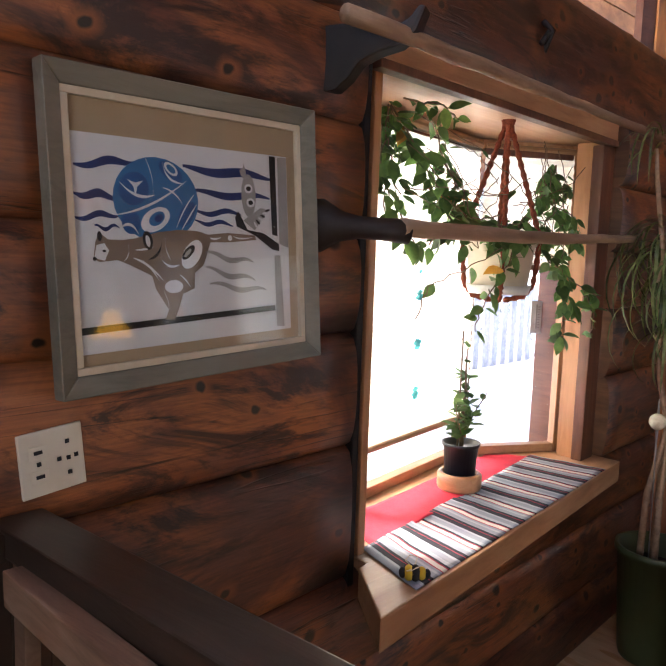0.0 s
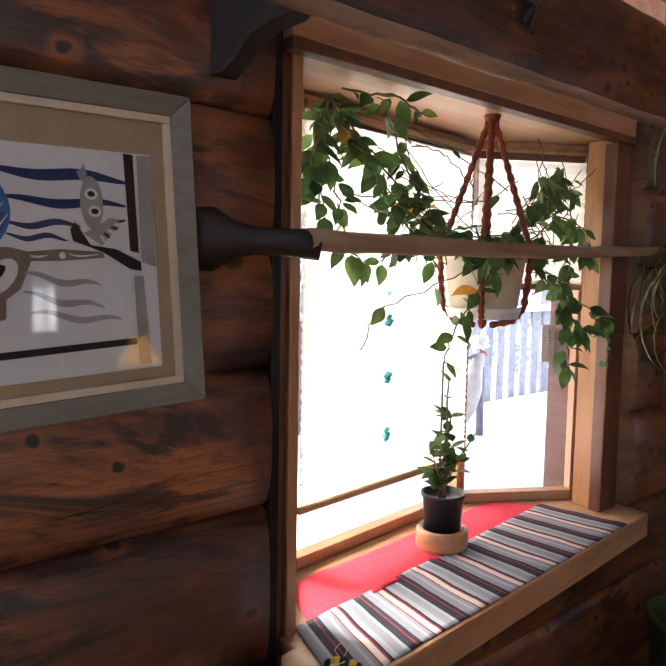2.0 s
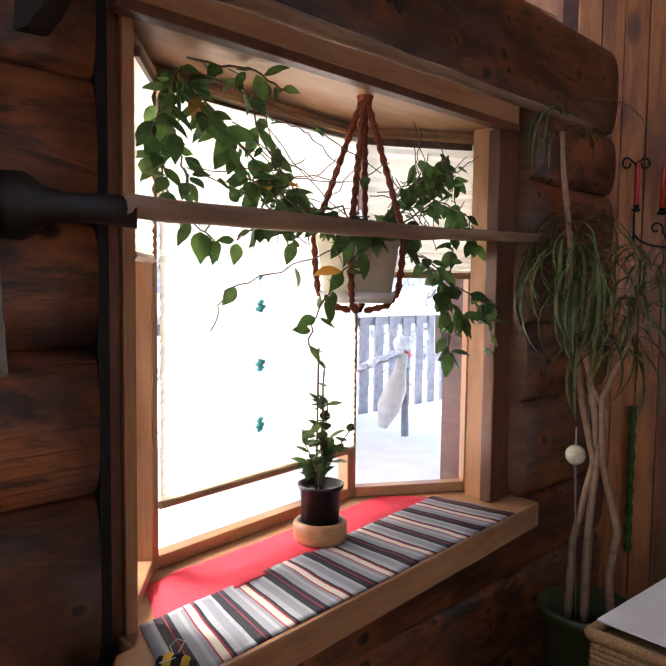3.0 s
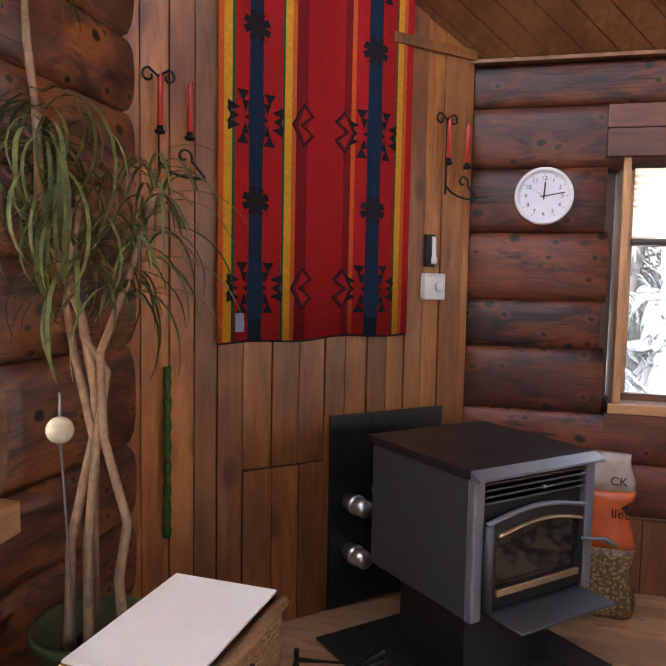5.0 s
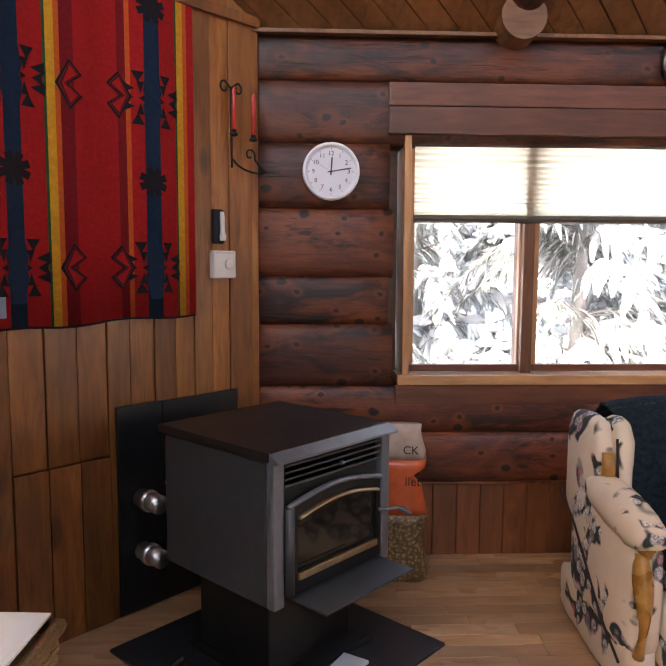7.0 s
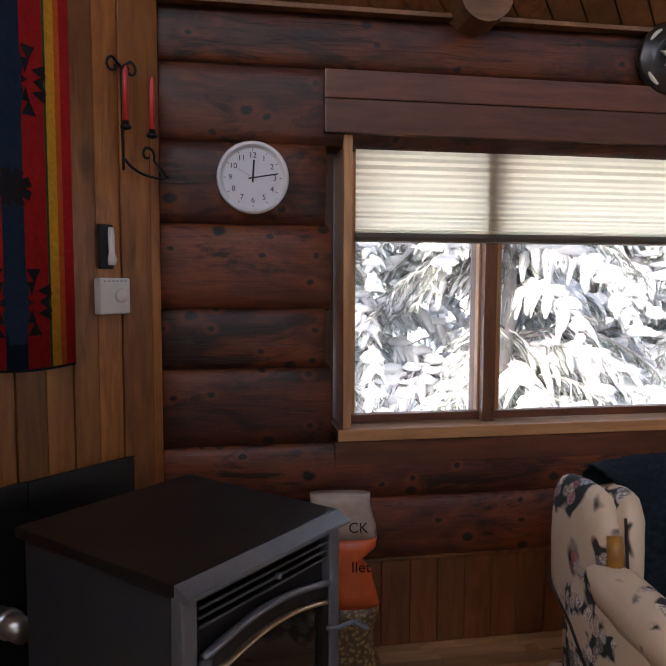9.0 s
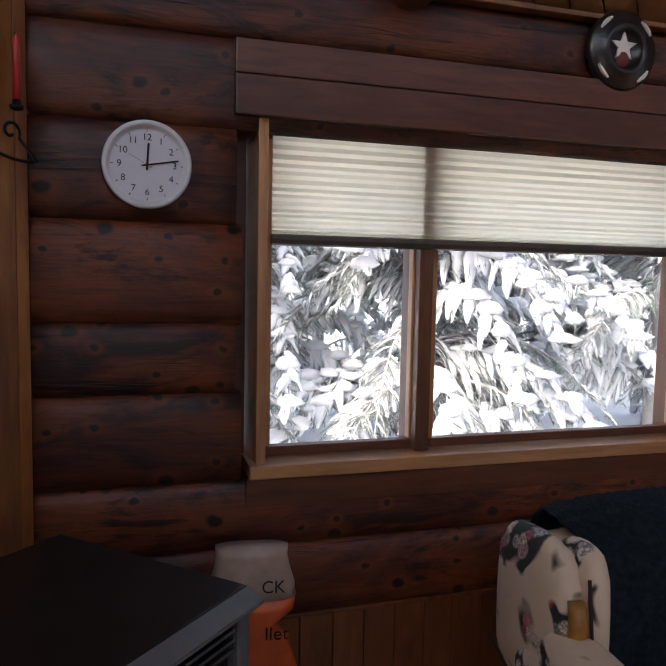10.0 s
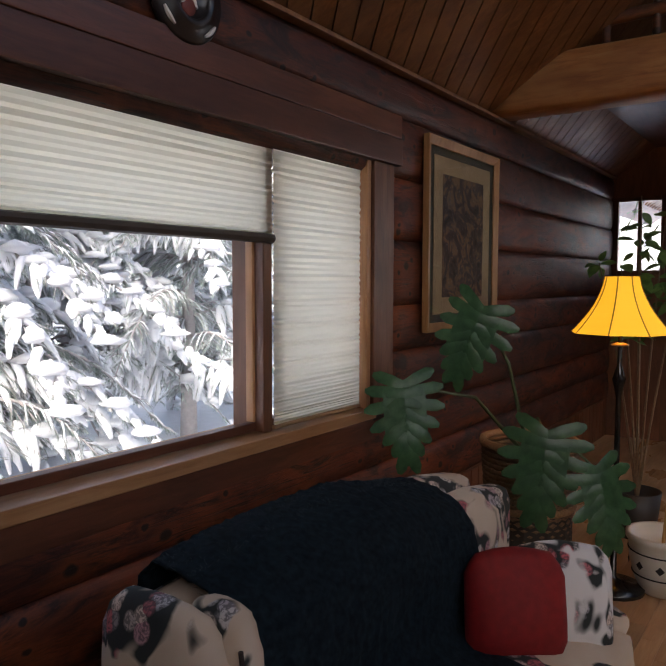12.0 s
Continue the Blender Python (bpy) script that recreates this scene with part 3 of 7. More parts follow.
GREY, DK, RD, CRM, LG = (0.3, 0.32, 0.36), (0.045, 0.045, 0.055), (0.42, 0.05, 0.08), (0.72, 0.68, 0.58), (0.42, 0.44, 0.48)
STRIPES = stripe_mat("striped_weave", [(0, GREY), (0.14, LG), (0.2, DK), (0.34, RD), (0.36, DK), (0.44, GREY), (0.56, LG), (0.62, GREY), (0.68, RD), (0.71, CRM), (0.82, RD), (0.85, DK), (0.9, LG)], 7.5)
RED = plain("red_cotton", (0.62, 0.028, 0.055), 0.8, 0, 0.1, 40, 0.3)
def lerp2(a, b, t): return (a[0] + (b[0] - a[0]) * t, a[1] + (b[1] - a[1]) * t)
def quad(a, b, c, d): return lambda u, v: lerp2(lerp2(a, b, u), lerp2(d, c, u), v)
cloth("table_runner", "grey, black and red striped woven runner along the ledge", quad((0.285, 0.655), (0.198, 2.012), (-0.1, 1.968), (0.04, 0.735)), STRIPES, ZW, wave=0.003, seed=3)
cloth("red_cloth", "plain bright red cotton cloth on the window ledge", quad((0.06, 0.765), (-0.09, 1.95), (-0.23, 1.83), (-0.14, 0.85)), RED, ZW, thick=0.002, nu=40, wave=0.004, seed=8)

# ---- poles and brackets above the ledge ----
ANTLER = plain("dark_horn", (0.012, 0.007, 0.005), 0.6, 0, 0.3, 30, 0.3)
def stick(label, a, b, r0, r1, seed, bend=0.02):
    rg = random.Random(seed)
    bm = bmesh.new()
    a, b = Vector(a), Vector(b)
    n = 16
    pts = [a.lerp(b, i / n) + Vector((rg.uniform(-1, 1), 0, rg.uniform(-1, 1))) * 0.003 + Vector((0, 0, -bend * math.sin(math.pi * i / n))) for i in range(n + 1)]
    tube(bm, [tuple(p) for p in pts], [r0 + (r1 - r0) * i / n + rg.uniform(-0.0015, 0.0015) for i in range(n + 1)], 10)
    return tagged(part("wooden_pole", bm, POLE, smooth=True), label, "pole", "poles across the bow window")


def horn(label, pts, radii):
    bm = bmesh.new()
    tube(bm, pts, radii, 12, flat=1.0)
    return tagged(part("pole_bracket", bm, ANTLER, smooth=True), label, "bracket", "brackets holding the poles")


stick("peeled branch pole across the top of the window", (0.26, 0.36, 2.107), (0.225, 2.4, 2.135), 0.019, 0.014, 5, -0.004)
stick("weathered branch pole across the window at mid height", (0.235, 0.6, 1.705), (0.2, 2.14, 1.738), 0.022, 0.015, 6, 0.012)
bm = bmesh.new()
prism(bm, [(-0.02, -0.085), (0.02, -0.08), (0.05, -0.055), (0.075, -0.022), (0.115, -0.004), (0.165, 0.008), (0.2, 0.035), (0.22, 0.085), (0.205, 0.09), (0.18, 0.06), (0.14, 0.045), (0.09, 0.05), (0.04, 0.062), (-0.02, 0.06)], -0.028, 0.028, 0.008)
bmesh.ops.transform(bm, matrix=Matrix.Translation((0.09, 0.5, 2.085)) @ Matrix.Rotation(radians(24), 4, "Z") @ Matrix.Rotation(radians(90), 4, "X"), verts=bm.verts)
tagged(part("pole_bracket", bm, ANTLER), "dark carved wooden bracket holding the upper pole", "bracket", "brackets holding the poles")
horn("dark carved bracket holding the middle pole", [(0.06, 0.46, 1.705), (0.1, 0.48, 1.705), (0.14, 0.5, 1.703), (0.165, 0.53, 1.702), (0.2, 0.575, 1.7), (0.232, 0.628, 1.697)], [0.075, 0.06, 0.034, 0.026, 0.026, 0.03])

# ---- framed print on the west wall ----
FRAME_G = wood("grey_green_frame", (0.1, 0.1, 0.075), (0.17, 0.165, 0.125), (0.22, 0.215, 0.17), "y", 0.45, 0.0, 0.1)
LINER = plain("linen_liner", (0.5, 0.44, 0.32), 0.7)
MATBOARD = plain("beige_mat", (0.36, 0.27, 0.17), 0.85, 0, 0.05)
PAPER = plain("print_paper", (0.62, 0.62, 0.63), 0.8, 0, 0.03)
INK_BLUE = plain("ink_blue", (0.03, 0.14, 0.32), 0.8, 0, 0.1)
INK_NAVY = plain("ink_navy", (0.012, 0.03, 0.13), 0.8)
INK_NAVY_2 = plain("ink_deep_blue", (0.02, 0.085, 0.24), 0.8, 0, 0.1)
INK_BROWN = plain("ink_brown", (0.2, 0.145, 0.11), 0.8)
INK_BLACK = plain("ink_black", (0.012, 0.012, 0.014), 0.8)
INK_GREY = plain("ink_grey", (0.3, 0.29, 0.28), 0.8)


def flat_shape(bm, pts, x):
    """A flat shape on a sheet, from (y, z) outline points."""
    v = [bm.verts.new((x, a, b)) for a, b in pts]
    f = bm.faces.new(v)
    f.normal_update()
    if f.normal.x < 0:
        f.normal_flip()


def sheet_shapes(name, shapes, x, mat, parent):
    bm = bmesh.new()
    for s in shapes:
        flat_shape(bm, s, x)
    bmesh.ops.triangulate(bm, faces=bm.faces)
    return part(name, bm, mat, parent)


def ell(cy, cz, ry, rz, n=28, a0=0.0, a1=2 * math.pi, turn=0.0):
    c, s = math.cos(turn), math.sin(turn)
    pts = [(ry * math.cos(a0 + (a1 - a0) * i / n), rz * math.sin(a0 + (a1 - a0) * i / n)) for i in range(n if a1 - a0 > 6.2 else n + 1)]
    return [(cy + p * c - q * s, cz + p * s + q * c) for p, q in pts]


def ribbon(pts, w):
    """A band of changing width along (y, z) points."""
    n = len(pts) - 1
    ws = [w * math.sin(math.pi * (0.08 + 0.84 * i / n)) for i in range(n + 1)]
    return [(a, b + k) for (a, b), k in zip(pts, ws)] + [(a, b - k) for (a, b), k in reversed(list(zip(pts, ws)))]


def framed_picture(name, label, W, H, fw, mat, m, liner=True):
    """A frame of four mitred bars; local +x faces the room, y runs across, z up."""
    ob = thing(name, label, "picture", m)
    for (y0, y1, z0, z1, ax) in ((-W / 2, W / 2, H / 2 - fw, H / 2, 0), (-W / 2, W / 2, -H / 2, -H / 2 + fw, 1), (-W / 2, -W / 2 + fw, -H / 2, H / 2, 2), (W / 2 - fw, W / 2, -H / 2, H / 2, 3)):
        bm = bmesh.new()
        s = 1 if ax in (1, 2) else -1
        if ax < 2:
            zo, zi = (z1, z0) if ax == 0 else (z0, z1)
            a = [(y0, zo), (y1, zo), (y1 - fw, zi), (y0 + fw, zi)]
        else:
            yo, yi = (y0, y1) if ax == 2 else (y1, y0)
            a = [(yo, z0), (yo, z1), (yi, z1 - fw), (yi, z0 + fw)]
        back = [bm.verts.new((0.0, p, q)) for p, q in a]
        front = [bm.verts.new((0.034 if i < 2 else 0.02, p, q)) for i, (p, q) in enumerate(a)]
        bm.faces.new(back)
        bm.faces.new(front)
        for i in range(4):
            bm.faces.new((back[i], back[(i + 1) % 4], front[(i + 1) % 4], front[i]))
        bmesh.ops.recalc_face_normals(bm, faces=bm.faces)
        bmesh.ops.bevel(bm, geom=list(bm.edges), offset=0.002, segments=1, affect="EDGES")
        part("frame_bar", bm, mat, ob)
    if liner:
        w, h, t = W / 2 - fw, H / 2 - fw, 0.014
        for b in ((-w, w, h - t, h), (-w, w, -h, -h + t), (-w, -w + t, -h + t, h - t), (w - t, w, -h + t, h - t)):
            part("liner_bar", boxed(0.006, 0.018, *b, bevel=0.002), LINER, ob, "cream inner liner")
    return ob


PIC_GLASS = Nodes("picture_glass", 0.03)
PIC_GLASS.color((1, 1, 1))
PIC_GLASS.b.inputs["Transmission Weight"].default_value = 1.0
PIC_GLASS.b.inputs["IOR"].default_value = 1.5
PIC_GLASS = PIC_GLASS.mat

pic = framed_picture("framed_print", "grey-green wooden frame with a blue and brown animal print behind glass", 0.665, 0.58, 0.037, FRAME_G, pose(0.125, 0.115, 1.668, 2.0, -2.5, 2.4) @ Matrix.Scale(0.92, 4))
part("mat", boxed(0.004, 0.007, -0.294, 0.294, -0.252, 0.252), MATBOARD, pic, "beige mat board")
part("print", boxed(0.0075, 0.009, -0.285, 0.254, -0.217, 0.178), PAPER, pic, "pale printed sheet")
def wave(y0, z0, y1, z1, amp, ph): return [(y0 + (y1 - y0) * i / 14, z0 + (z1 - z0) * i / 14 + amp * math.sin(ph + i * 0.62)) for i in range(15)]
for y0, z0, y1, z1, w, ph in ((-0.275, 0.121, -0.15, 0.136, 0.008, 3), (-0.04, 0.133, 0.203, 0.127, 0.01, 2), (-0.278, 0.071, -0.19, 0.068, 0.008, 3), (-0.02, 0.086, 0.197, 0.082, 0.008, 1), (-0.28, 0.029, -0.19, 0.036, 0.006, 3), (-0.015, 0.045, 0.111, 0.047, 0.006, 2), (-0.241, 0.012, -0.19, 0.012, 0.004, 1), (-0.015, 0.026, 0.086, 0.022, 0.005, 2)):
    sheet_shapes("ink_wave", [ribbon(wave(y0, z0, y1, z1, 0.004, ph), w)], 0.0094, INK_NAVY, pic)
sheet_shapes("ink_disc", [ell(-0.103, 0.066, 0.098, 0.081)], 0.0096, INK_BLUE, pic)
# darker fields of the disc, then its pale lines and ovoids
for shp in (ell(-0.155, 0.085, 0.034, 0.03, turn=0.6), ell(-0.07, 0.122, 0.03, 0.016, turn=-0.5), ell(-0.035, 0.04, 0.016, 0.03, turn=-0.7), ell(-0.165, 0.022, 0.02, 0.022)):
    sheet_shapes("ink_disc_field", [shp], 0.0098, INK_NAVY_2, pic)
def stroke(pts, w): return ribbon([(pts[0][0] * (1 - u) ** 2 + 2 * pts[1][0] * u * (1 - u) + pts[2][0] * u * u, pts[0][1] * (1 - u) ** 2 + 2 * pts[1][1] * u * (1 - u) + pts[2][1] * u * u) for u in [i / 9 for i in range(10)]], w)
for a, b, c, w in (((-0.197, 0.035), (-0.12, 0.045), (-0.035, 0.105), 0.0026), ((-0.126, 0.142), (-0.11, 0.11), (-0.112, 0.075), 0.003), ((-0.185, 0.095), (-0.15, 0.06), (-0.11, 0.075), 0.003), ((-0.088, 0.14), (-0.085, 0.1), (-0.04, 0.1), 0.003), ((-0.062, 0.012), (-0.045, 0.05), (-0.015, 0.08), 0.0028), ((-0.05, 0.008), (-0.03, 0.035), (-0.01, 0.06), 0.0028), ((-0.19, 0.01), (-0.165, 0.03), (-0.15, 0.0), 0.003), ((-0.09, 0.09), (-0.06, 0.085), (-0.045, 0.06), 0.0022)):
    sheet_shapes("ink_stroke", [stroke((a, b, c), w)], 0.01, PAPER, pic)
sheet_shapes("ink_ovoid", [ell(-0.11, 0.028, 0.036, 0.021, turn=0.45)], 0.01, PAPER, pic)
sheet_shapes("ink_ovoid", [ell(-0.069, 0.127, 0.018, 0.01, turn=-0.6)], 0.01, PAPER, pic)
sheet_shapes("ink_ovoid", [ell(-0.069, 0.127, 0.012, 0.006, turn=-0.6)], 0.0102, INK_BLUE, pic)
sheet_shapes("ink_star", [[(-0.152 + r * math.cos(a), 0.091 + r * math.sin(a)) for r, a in [((0.02, 0.005)[i % 2], 0.5 + i * math.pi / 3) for i in range(6)]]], 0.01, PAPER, pic)
sheet_shapes("ink_eye", [ell(-0.107, 0.03, 0.02, 0.012, turn=0.5)], 0.0102, INK_BLUE, pic)
sheet_shapes("ink_pupil", [ell(-0.103, 0.031, 0.01, 0.007, turn=0.5)], 0.0104, INK_NAVY, pic)
body = [(-0.247, -0.044), (-0.242, -0.014), (-0.232, 0.002), (-0.216, -0.01), (-0.186, -0.011), (-0.159, -0.008), (-0.106, 0.004), (-0.059, 0.009), (-0.01, 0.007), (0.017, 0), (0.07, 0.004), (0.147, -0.001), (0.152, -0.011), (0.075, -0.016), (0.022, -0.016), (0.002, -0.062), (-0.022, -0.078), (-0.024, -0.109), (-0.054, -0.119), (-0.064, -0.145), (-0.077, -0.169), (-0.099, -0.168), (-0.09, -0.148), (-0.118, -0.106), (-0.125, -0.08), (-0.18, -0.055), (-0.199, -0.048), (-0.236, -0.051)]
sheet_shapes("ink_animal", [body], 0.0106, INK_BROWN, pic)
sheet_shapes("ink_face", [[(-0.246, -0.043), (-0.24, -0.02), (-0.224, -0.017), (-0.215, -0.03), (-0.225, -0.049)]], 0.0108, PAPER, pic)
sheet_shapes("ink_ovoid", [ell(-0.027, -0.04, 0.034, 0.02, turn=0.85)], 0.0108, PAPER, pic)
sheet_shapes("ink_ovoid", [ell(-0.075, -0.103, 0.022, 0.013)], 0.0108, PAPER, pic)
for a, b, c, w in (((-0.175, -0.02), (-0.17, -0.04), (-0.185, -0.05), 0.002), ((-0.16, -0.03), (-0.14, -0.03), (-0.12, -0.025), 0.002), ((-0.165, -0.045), (-0.13, -0.055), (-0.1, -0.09), 0.003), ((-0.145, -0.05), (-0.12, -0.07), (-0.11, -0.09), 0.002), ((-0.1, -0.05), (-0.085, -0.07), (-0.06, -0.06), 0.0025), ((-0.09, -0.005), (-0.095, -0.03), (-0.08, -0.05), 0.0022), ((0.02, -0.006), (0.03, -0.012), (0.05, -0.006), 0.0022), ((0.085, -0.003), (0.1, -0.012), (0.14, -0.005), 0.0016), ((-0.1, -0.11), (-0.085, -0.14), (-0.09, -0.16), 0.0022), ((-0.06, -0.08), (-0.045, -0.09), (-0.035, -0.105), 0.002)):
    sheet_shapes("ink_stroke", [stroke((a, b, c), w)], 0.0108, PAPER, pic)
sheet_shapes("ink_tail_dot", [ell(0.075, -0.007, 0.006, 0.006, 12)], 0.0108, PAPER, pic)
for shp in ([ell(-0.036, -0.036, 0.02, 0.009, turn=0.7)], [ell(-0.131, -0.012, 0.011, 0.018, turn=0.2)], [stroke(((-0.1, -0.012), (-0.1, -0.04), (-0.13, -0.048)), 0.004)], [ell(-0.233, -0.004, 0.005, 0.009, 14)], [ell(-0.245, -0.045, 0.004, 0.004, 10)], [ell(-0.225, -0.031, 0.004, 0.0025, 10)]):
    sheet_shapes("ink_black_mark", shp, 0.011, INK_BLACK, pic)
sheet_shapes("ink_ovoid", [ell(-0.131, -0.013, 0.005, 0.011, turn=0.2)], 0.0112, PAPER, pic)
sheet_shapes("ink_ovoid", [ell(-0.038, -0.037, 0.012, 0.004, turn=0.7)], 0.0112, INK_GREY, pic)
sheet_shapes("ink_ground", [[(-0.284, -0.168), (0.204, -0.159), (0.204, -0.171), (-0.284, -0.181)]], 0.0104, INK_BLACK, pic)
sheet_shapes("ink_trunk", [[(0.198, 0.176), (0.217, 0.175), (0.218, -0.003), (0.201, 0.001)]], 0.0104, INK_BLACK, pic)
sheet_shapes("ink_branch", [[(0.091, 0.038), (0.101, 0.051), (0.126, 0.011), (0.174, 0.004), (0.221, -0.02), (0.221, -0.036), (0.2, -0.033), (0.147, -0.001), (0.095, 0.018)]], 0.0112, INK_BLACK, pic)
sheet_shapes("ink_panel", [[(0.224, 0.174), (0.252, 0.176), (0.252, -0.029), (0.223, -0.02)]], 0.0104, INK_GREY, pic)
sheet_shapes("ink_panel", [[(0.206, -0.046), (0.225, -0.046), (0.232, -0.21), (0.207, -0.208)]], 0.0104, INK_GREY, pic)
sheet_shapes("ink_bird", [ell(0.133, 0.085, 0.021, 0.046)], 0.0106, INK_GREY, pic)
sheet_shapes("ink_bird_head", [[(0.108, 0.137), (0.118, 0.143), (0.122, 0.153), (0.127, 0.137), (0.128, 0.12), (0.116, 0.122)]], 0.0107, INK_GREY, pic)
sheet_shapes("ink_bird_tail", [[(0.114, 0.031), (0.147, 0.01), (0.191, 0.055), (0.167, 0.06)]], 0.0113, INK_GREY, pic)
for k in range(6):
    sheet_shapes("ink_feather", [ell(0.15 + 0.0075 * k, 0.022 + 0.0065 * k, 0.008, 0.0026, 10, turn=-0.9 + 0.22 * k)], 0.0115, INK_BLACK if k % 2 else PAPER, pic)
for y, z in ((0.133, 0.1), (0.138, 0.07)):
    sheet_shapes("ink_ovoid", [ell(y, z, 0.012, 0.01)], 0.0109, PAPER, pic)
    sheet_shapes("ink_eye", [ell(y, z, 0.007, 0.005)], 0.0111, INK_BLACK, pic)
for y0, z0, y1, z1, ph in ((0.007, -0.038, 0.14, -0.061, 0.4), (0.006, -0.07, 0.145, -0.1, 0.8), (0.015, -0.103, 0.177, -0.125, 0.2)):
    sheet_shapes("ink_tail_stroke", [ribbon(wave(y0, z0, y1, z1, 0.005, ph), 0.006)], 0.0106, INK_GREY, pic)
part("glass", boxed(0.0125, 0.0145, -0.294, 0.294, -0.252, 0.252), PIC_GLASS, pic, "clear reflecting glass").visible_shadow = False

# outlet plate
IVORY = plain("ivory_plastic", (0.62, 0.57, 0.45), 0.35, 0, 0.05)
pl = thing("outlet_plate", "ivory two-gang plate with sockets and jacks", "outlet", pose(0.098, -0.164, 1.277, 5.5, 0, 0) @ Matrix.Scale(0.92, 4))
bm = bmesh.new()
box(bm, 0, 0.008, -0.061, 0.061, -0.061, 0.061, 0.003)
part("plate", bm, IVORY, pl)
for y, z, w, h in ((-0.026, 0.022, 0.017, 0.013), (-0.026, -0.024, 0.017, 0.013)):
    k = part("socket", boxed(0.006, 0.0095, y - w, y + w, z - h, z + h, 0.002), IVORY, pl)
    part("slots", boxed(0.009, 0.0099, y - 0.008, y + 0.008, z - 0.003, z + 0.004), INK_BLACK, k)
for y, z in ((0.03, 0.03), (0.03, -0.002), (0.03, -0.03), (-0.026, 0.0), (0.012, 0.0), (0.045, 0.0)):
    part("jack", boxed(0.007, 0.0098, y - 0.004, y + 0.004, z - 0.004, z + 0.004, 0.001), INK_BLACK, pl)

# stair railing below the print
RAIL = wood("dark_rail", (0.012, 0.008, 0.006), (0.03, 0.018, 0.012), (0.06, 0.036, 0.024), "x", 0.38, 0.3, 0.2, 0.3)
RAIL_B = wood("baluster_brown", (0.1, 0.06, 0.04), (0.24, 0.15, 0.1), (0.36, 0.25, 0.18), "x", 0.4, 0.3, 0.2, 0.1)
rail = thing("stair_railing", "dark wooden stair railing with square balusters beside the log wall", "railing", kind="")
rng = random.Random(2)
def beam(name, a, b, w, h, mat, parent, label=""):
    a, b = Vector(a), Vector(b)
    d = b - a
    q = d.to_track_quat("X", "Z").to_matrix().to_4x4()
    return part(name, boxed(0, d.length, -w / 2, w / 2, -h / 2, h / 2, 0.004, Matrix.Translation(a) @ q), mat, parent, label)
R0, R1 = Vector((0.1, -0.225, 1.175)), Vector((0.9, -0.255, 1.238))
beam("handrail", R0, R1, 0.09, 0.045, RAIL, rail, "dark worn handrail")
beam("handrail", R0 + Vector((0.03, -0.9, 0.0)), R0 + Vector((0.03, -0.045, 0.0)), 0.09, 0.045, RAIL, rail, "dark worn handrail")
# side of the worn rail; its pinkish highlight is put into the pale colour
beam("lower_rail", R0 + Vector((0.14, -0.06, -0.03)), R1 + Vector((-0.2, -0.06, -0.06)), 0.035, 0.055, RAIL_B, rail, "worn brown rail under the handrail, highlight in its pale colour")
for k in range(7):
    p = R0.lerp(R1, 0.14 + k * 0.125)
    beam("baluster", (p.x, p.y - 0.02, 0.0), (p.x, p.y - 0.02, p.z - 0.024), 0.04, 0.04, RAIL if k % 3 == 1 else RAIL_B, rail)
beam("newel_post", (R0.x + 0.03, R0.y, 0), (R0.x + 0.03, R0.y, R0.z - 0.022), 0.075, 0.075, RAIL, rail)

# bee ornament on the ledge
bee = thing("bee_ornament", "small black and yellow toy bee with wire wings", "ornament", pose(0.25, 0.69, ZW + 0.022, 0, 0, 40))
YEL = plain("yellow_felt", (0.6, 0.4, 0.03), 0.8)
for i, (x, r, mt) in enumerate(((-0.028, 0.014, INK_BLACK), (-0.012, 0.02, YEL), (0.004, 0.021, INK_BLACK), (0.02, 0.017, YEL), (0.034, 0.012, INK_BLACK))):
    bm = bmesh.new()
    bmesh.ops.create_uvsphere(bm, u_segments=12, v_segments=8, radius=r)
    bmesh.ops.scale(bm, vec=(0.7, 1, 1), verts=bm.verts)
    bmesh.ops.translate(bm, vec=(x, 0, 0), verts=bm.verts)
    part("segment", bm, mt, bee, smooth=True)
for s in (-1, 1):
    bm = bmesh.new()
    tube(bm, [(0, 0, 0.012), (0.01, s * 0.03, 0.03), (-0.01, s * 0.045, 0.026), (-0.02, s * 0.03, 0.018), (0, 0, 0.012)], 0.0012, 5)
    part("wing", bm, LINER, bee)

# ---- leaves ----
def leaf_mat(name, a, b, rough=0.4):
    m = Nodes(name, rough)
    v = m.coords()
    f = m.noise(v, 25, 3)
    c = m.ramp(f, [(0.3, a), (0.7, b)])
    hs = m.n("ShaderNodeHueSaturation", Color=c)
    mr = m.n("ShaderNodeMapRange", Value=m.rand())
    mr.inputs["To Min"].default_value, mr.inputs["To Max"].default_value = 0.6, 1.5
    m.link(mr.outputs[0], hs.inputs["Value"])
    m.color(hs.outputs[0])
    tr = m.n("ShaderNodeBsdfTranslucent", Color=hs.outputs[0])
    mx = m.n("ShaderNodeMixShader", Fac=0.45)
    m.link(m.b.outputs[0], mx.inputs[1])
    m.link(tr.outputs[0], mx.inputs[2])
    m.link(mx.outputs[0], m.t.nodes["Material Output"].inputs["Surface"])
    m.bump(m.noise(v, 120, 2), 0.15, 0.001)
    return m.mat


LEAF = leaf_mat("hoya_leaf", (0.05, 0.11, 0.03), (0.13, 0.22, 0.055))
LEAF_Y = leaf_mat("old_leaf", (0.4, 0.17, 0.03), (0.5, 0.26, 0.05))
LEAF_D = leaf_mat("dracaena_leaf", (0.075, 0.11, 0.035), (0.19, 0.23, 0.08))
LEAF_M = leaf_mat("monstera_leaf", (0.03, 0.085, 0.035), (0.06, 0.14, 0.06), 0.32)
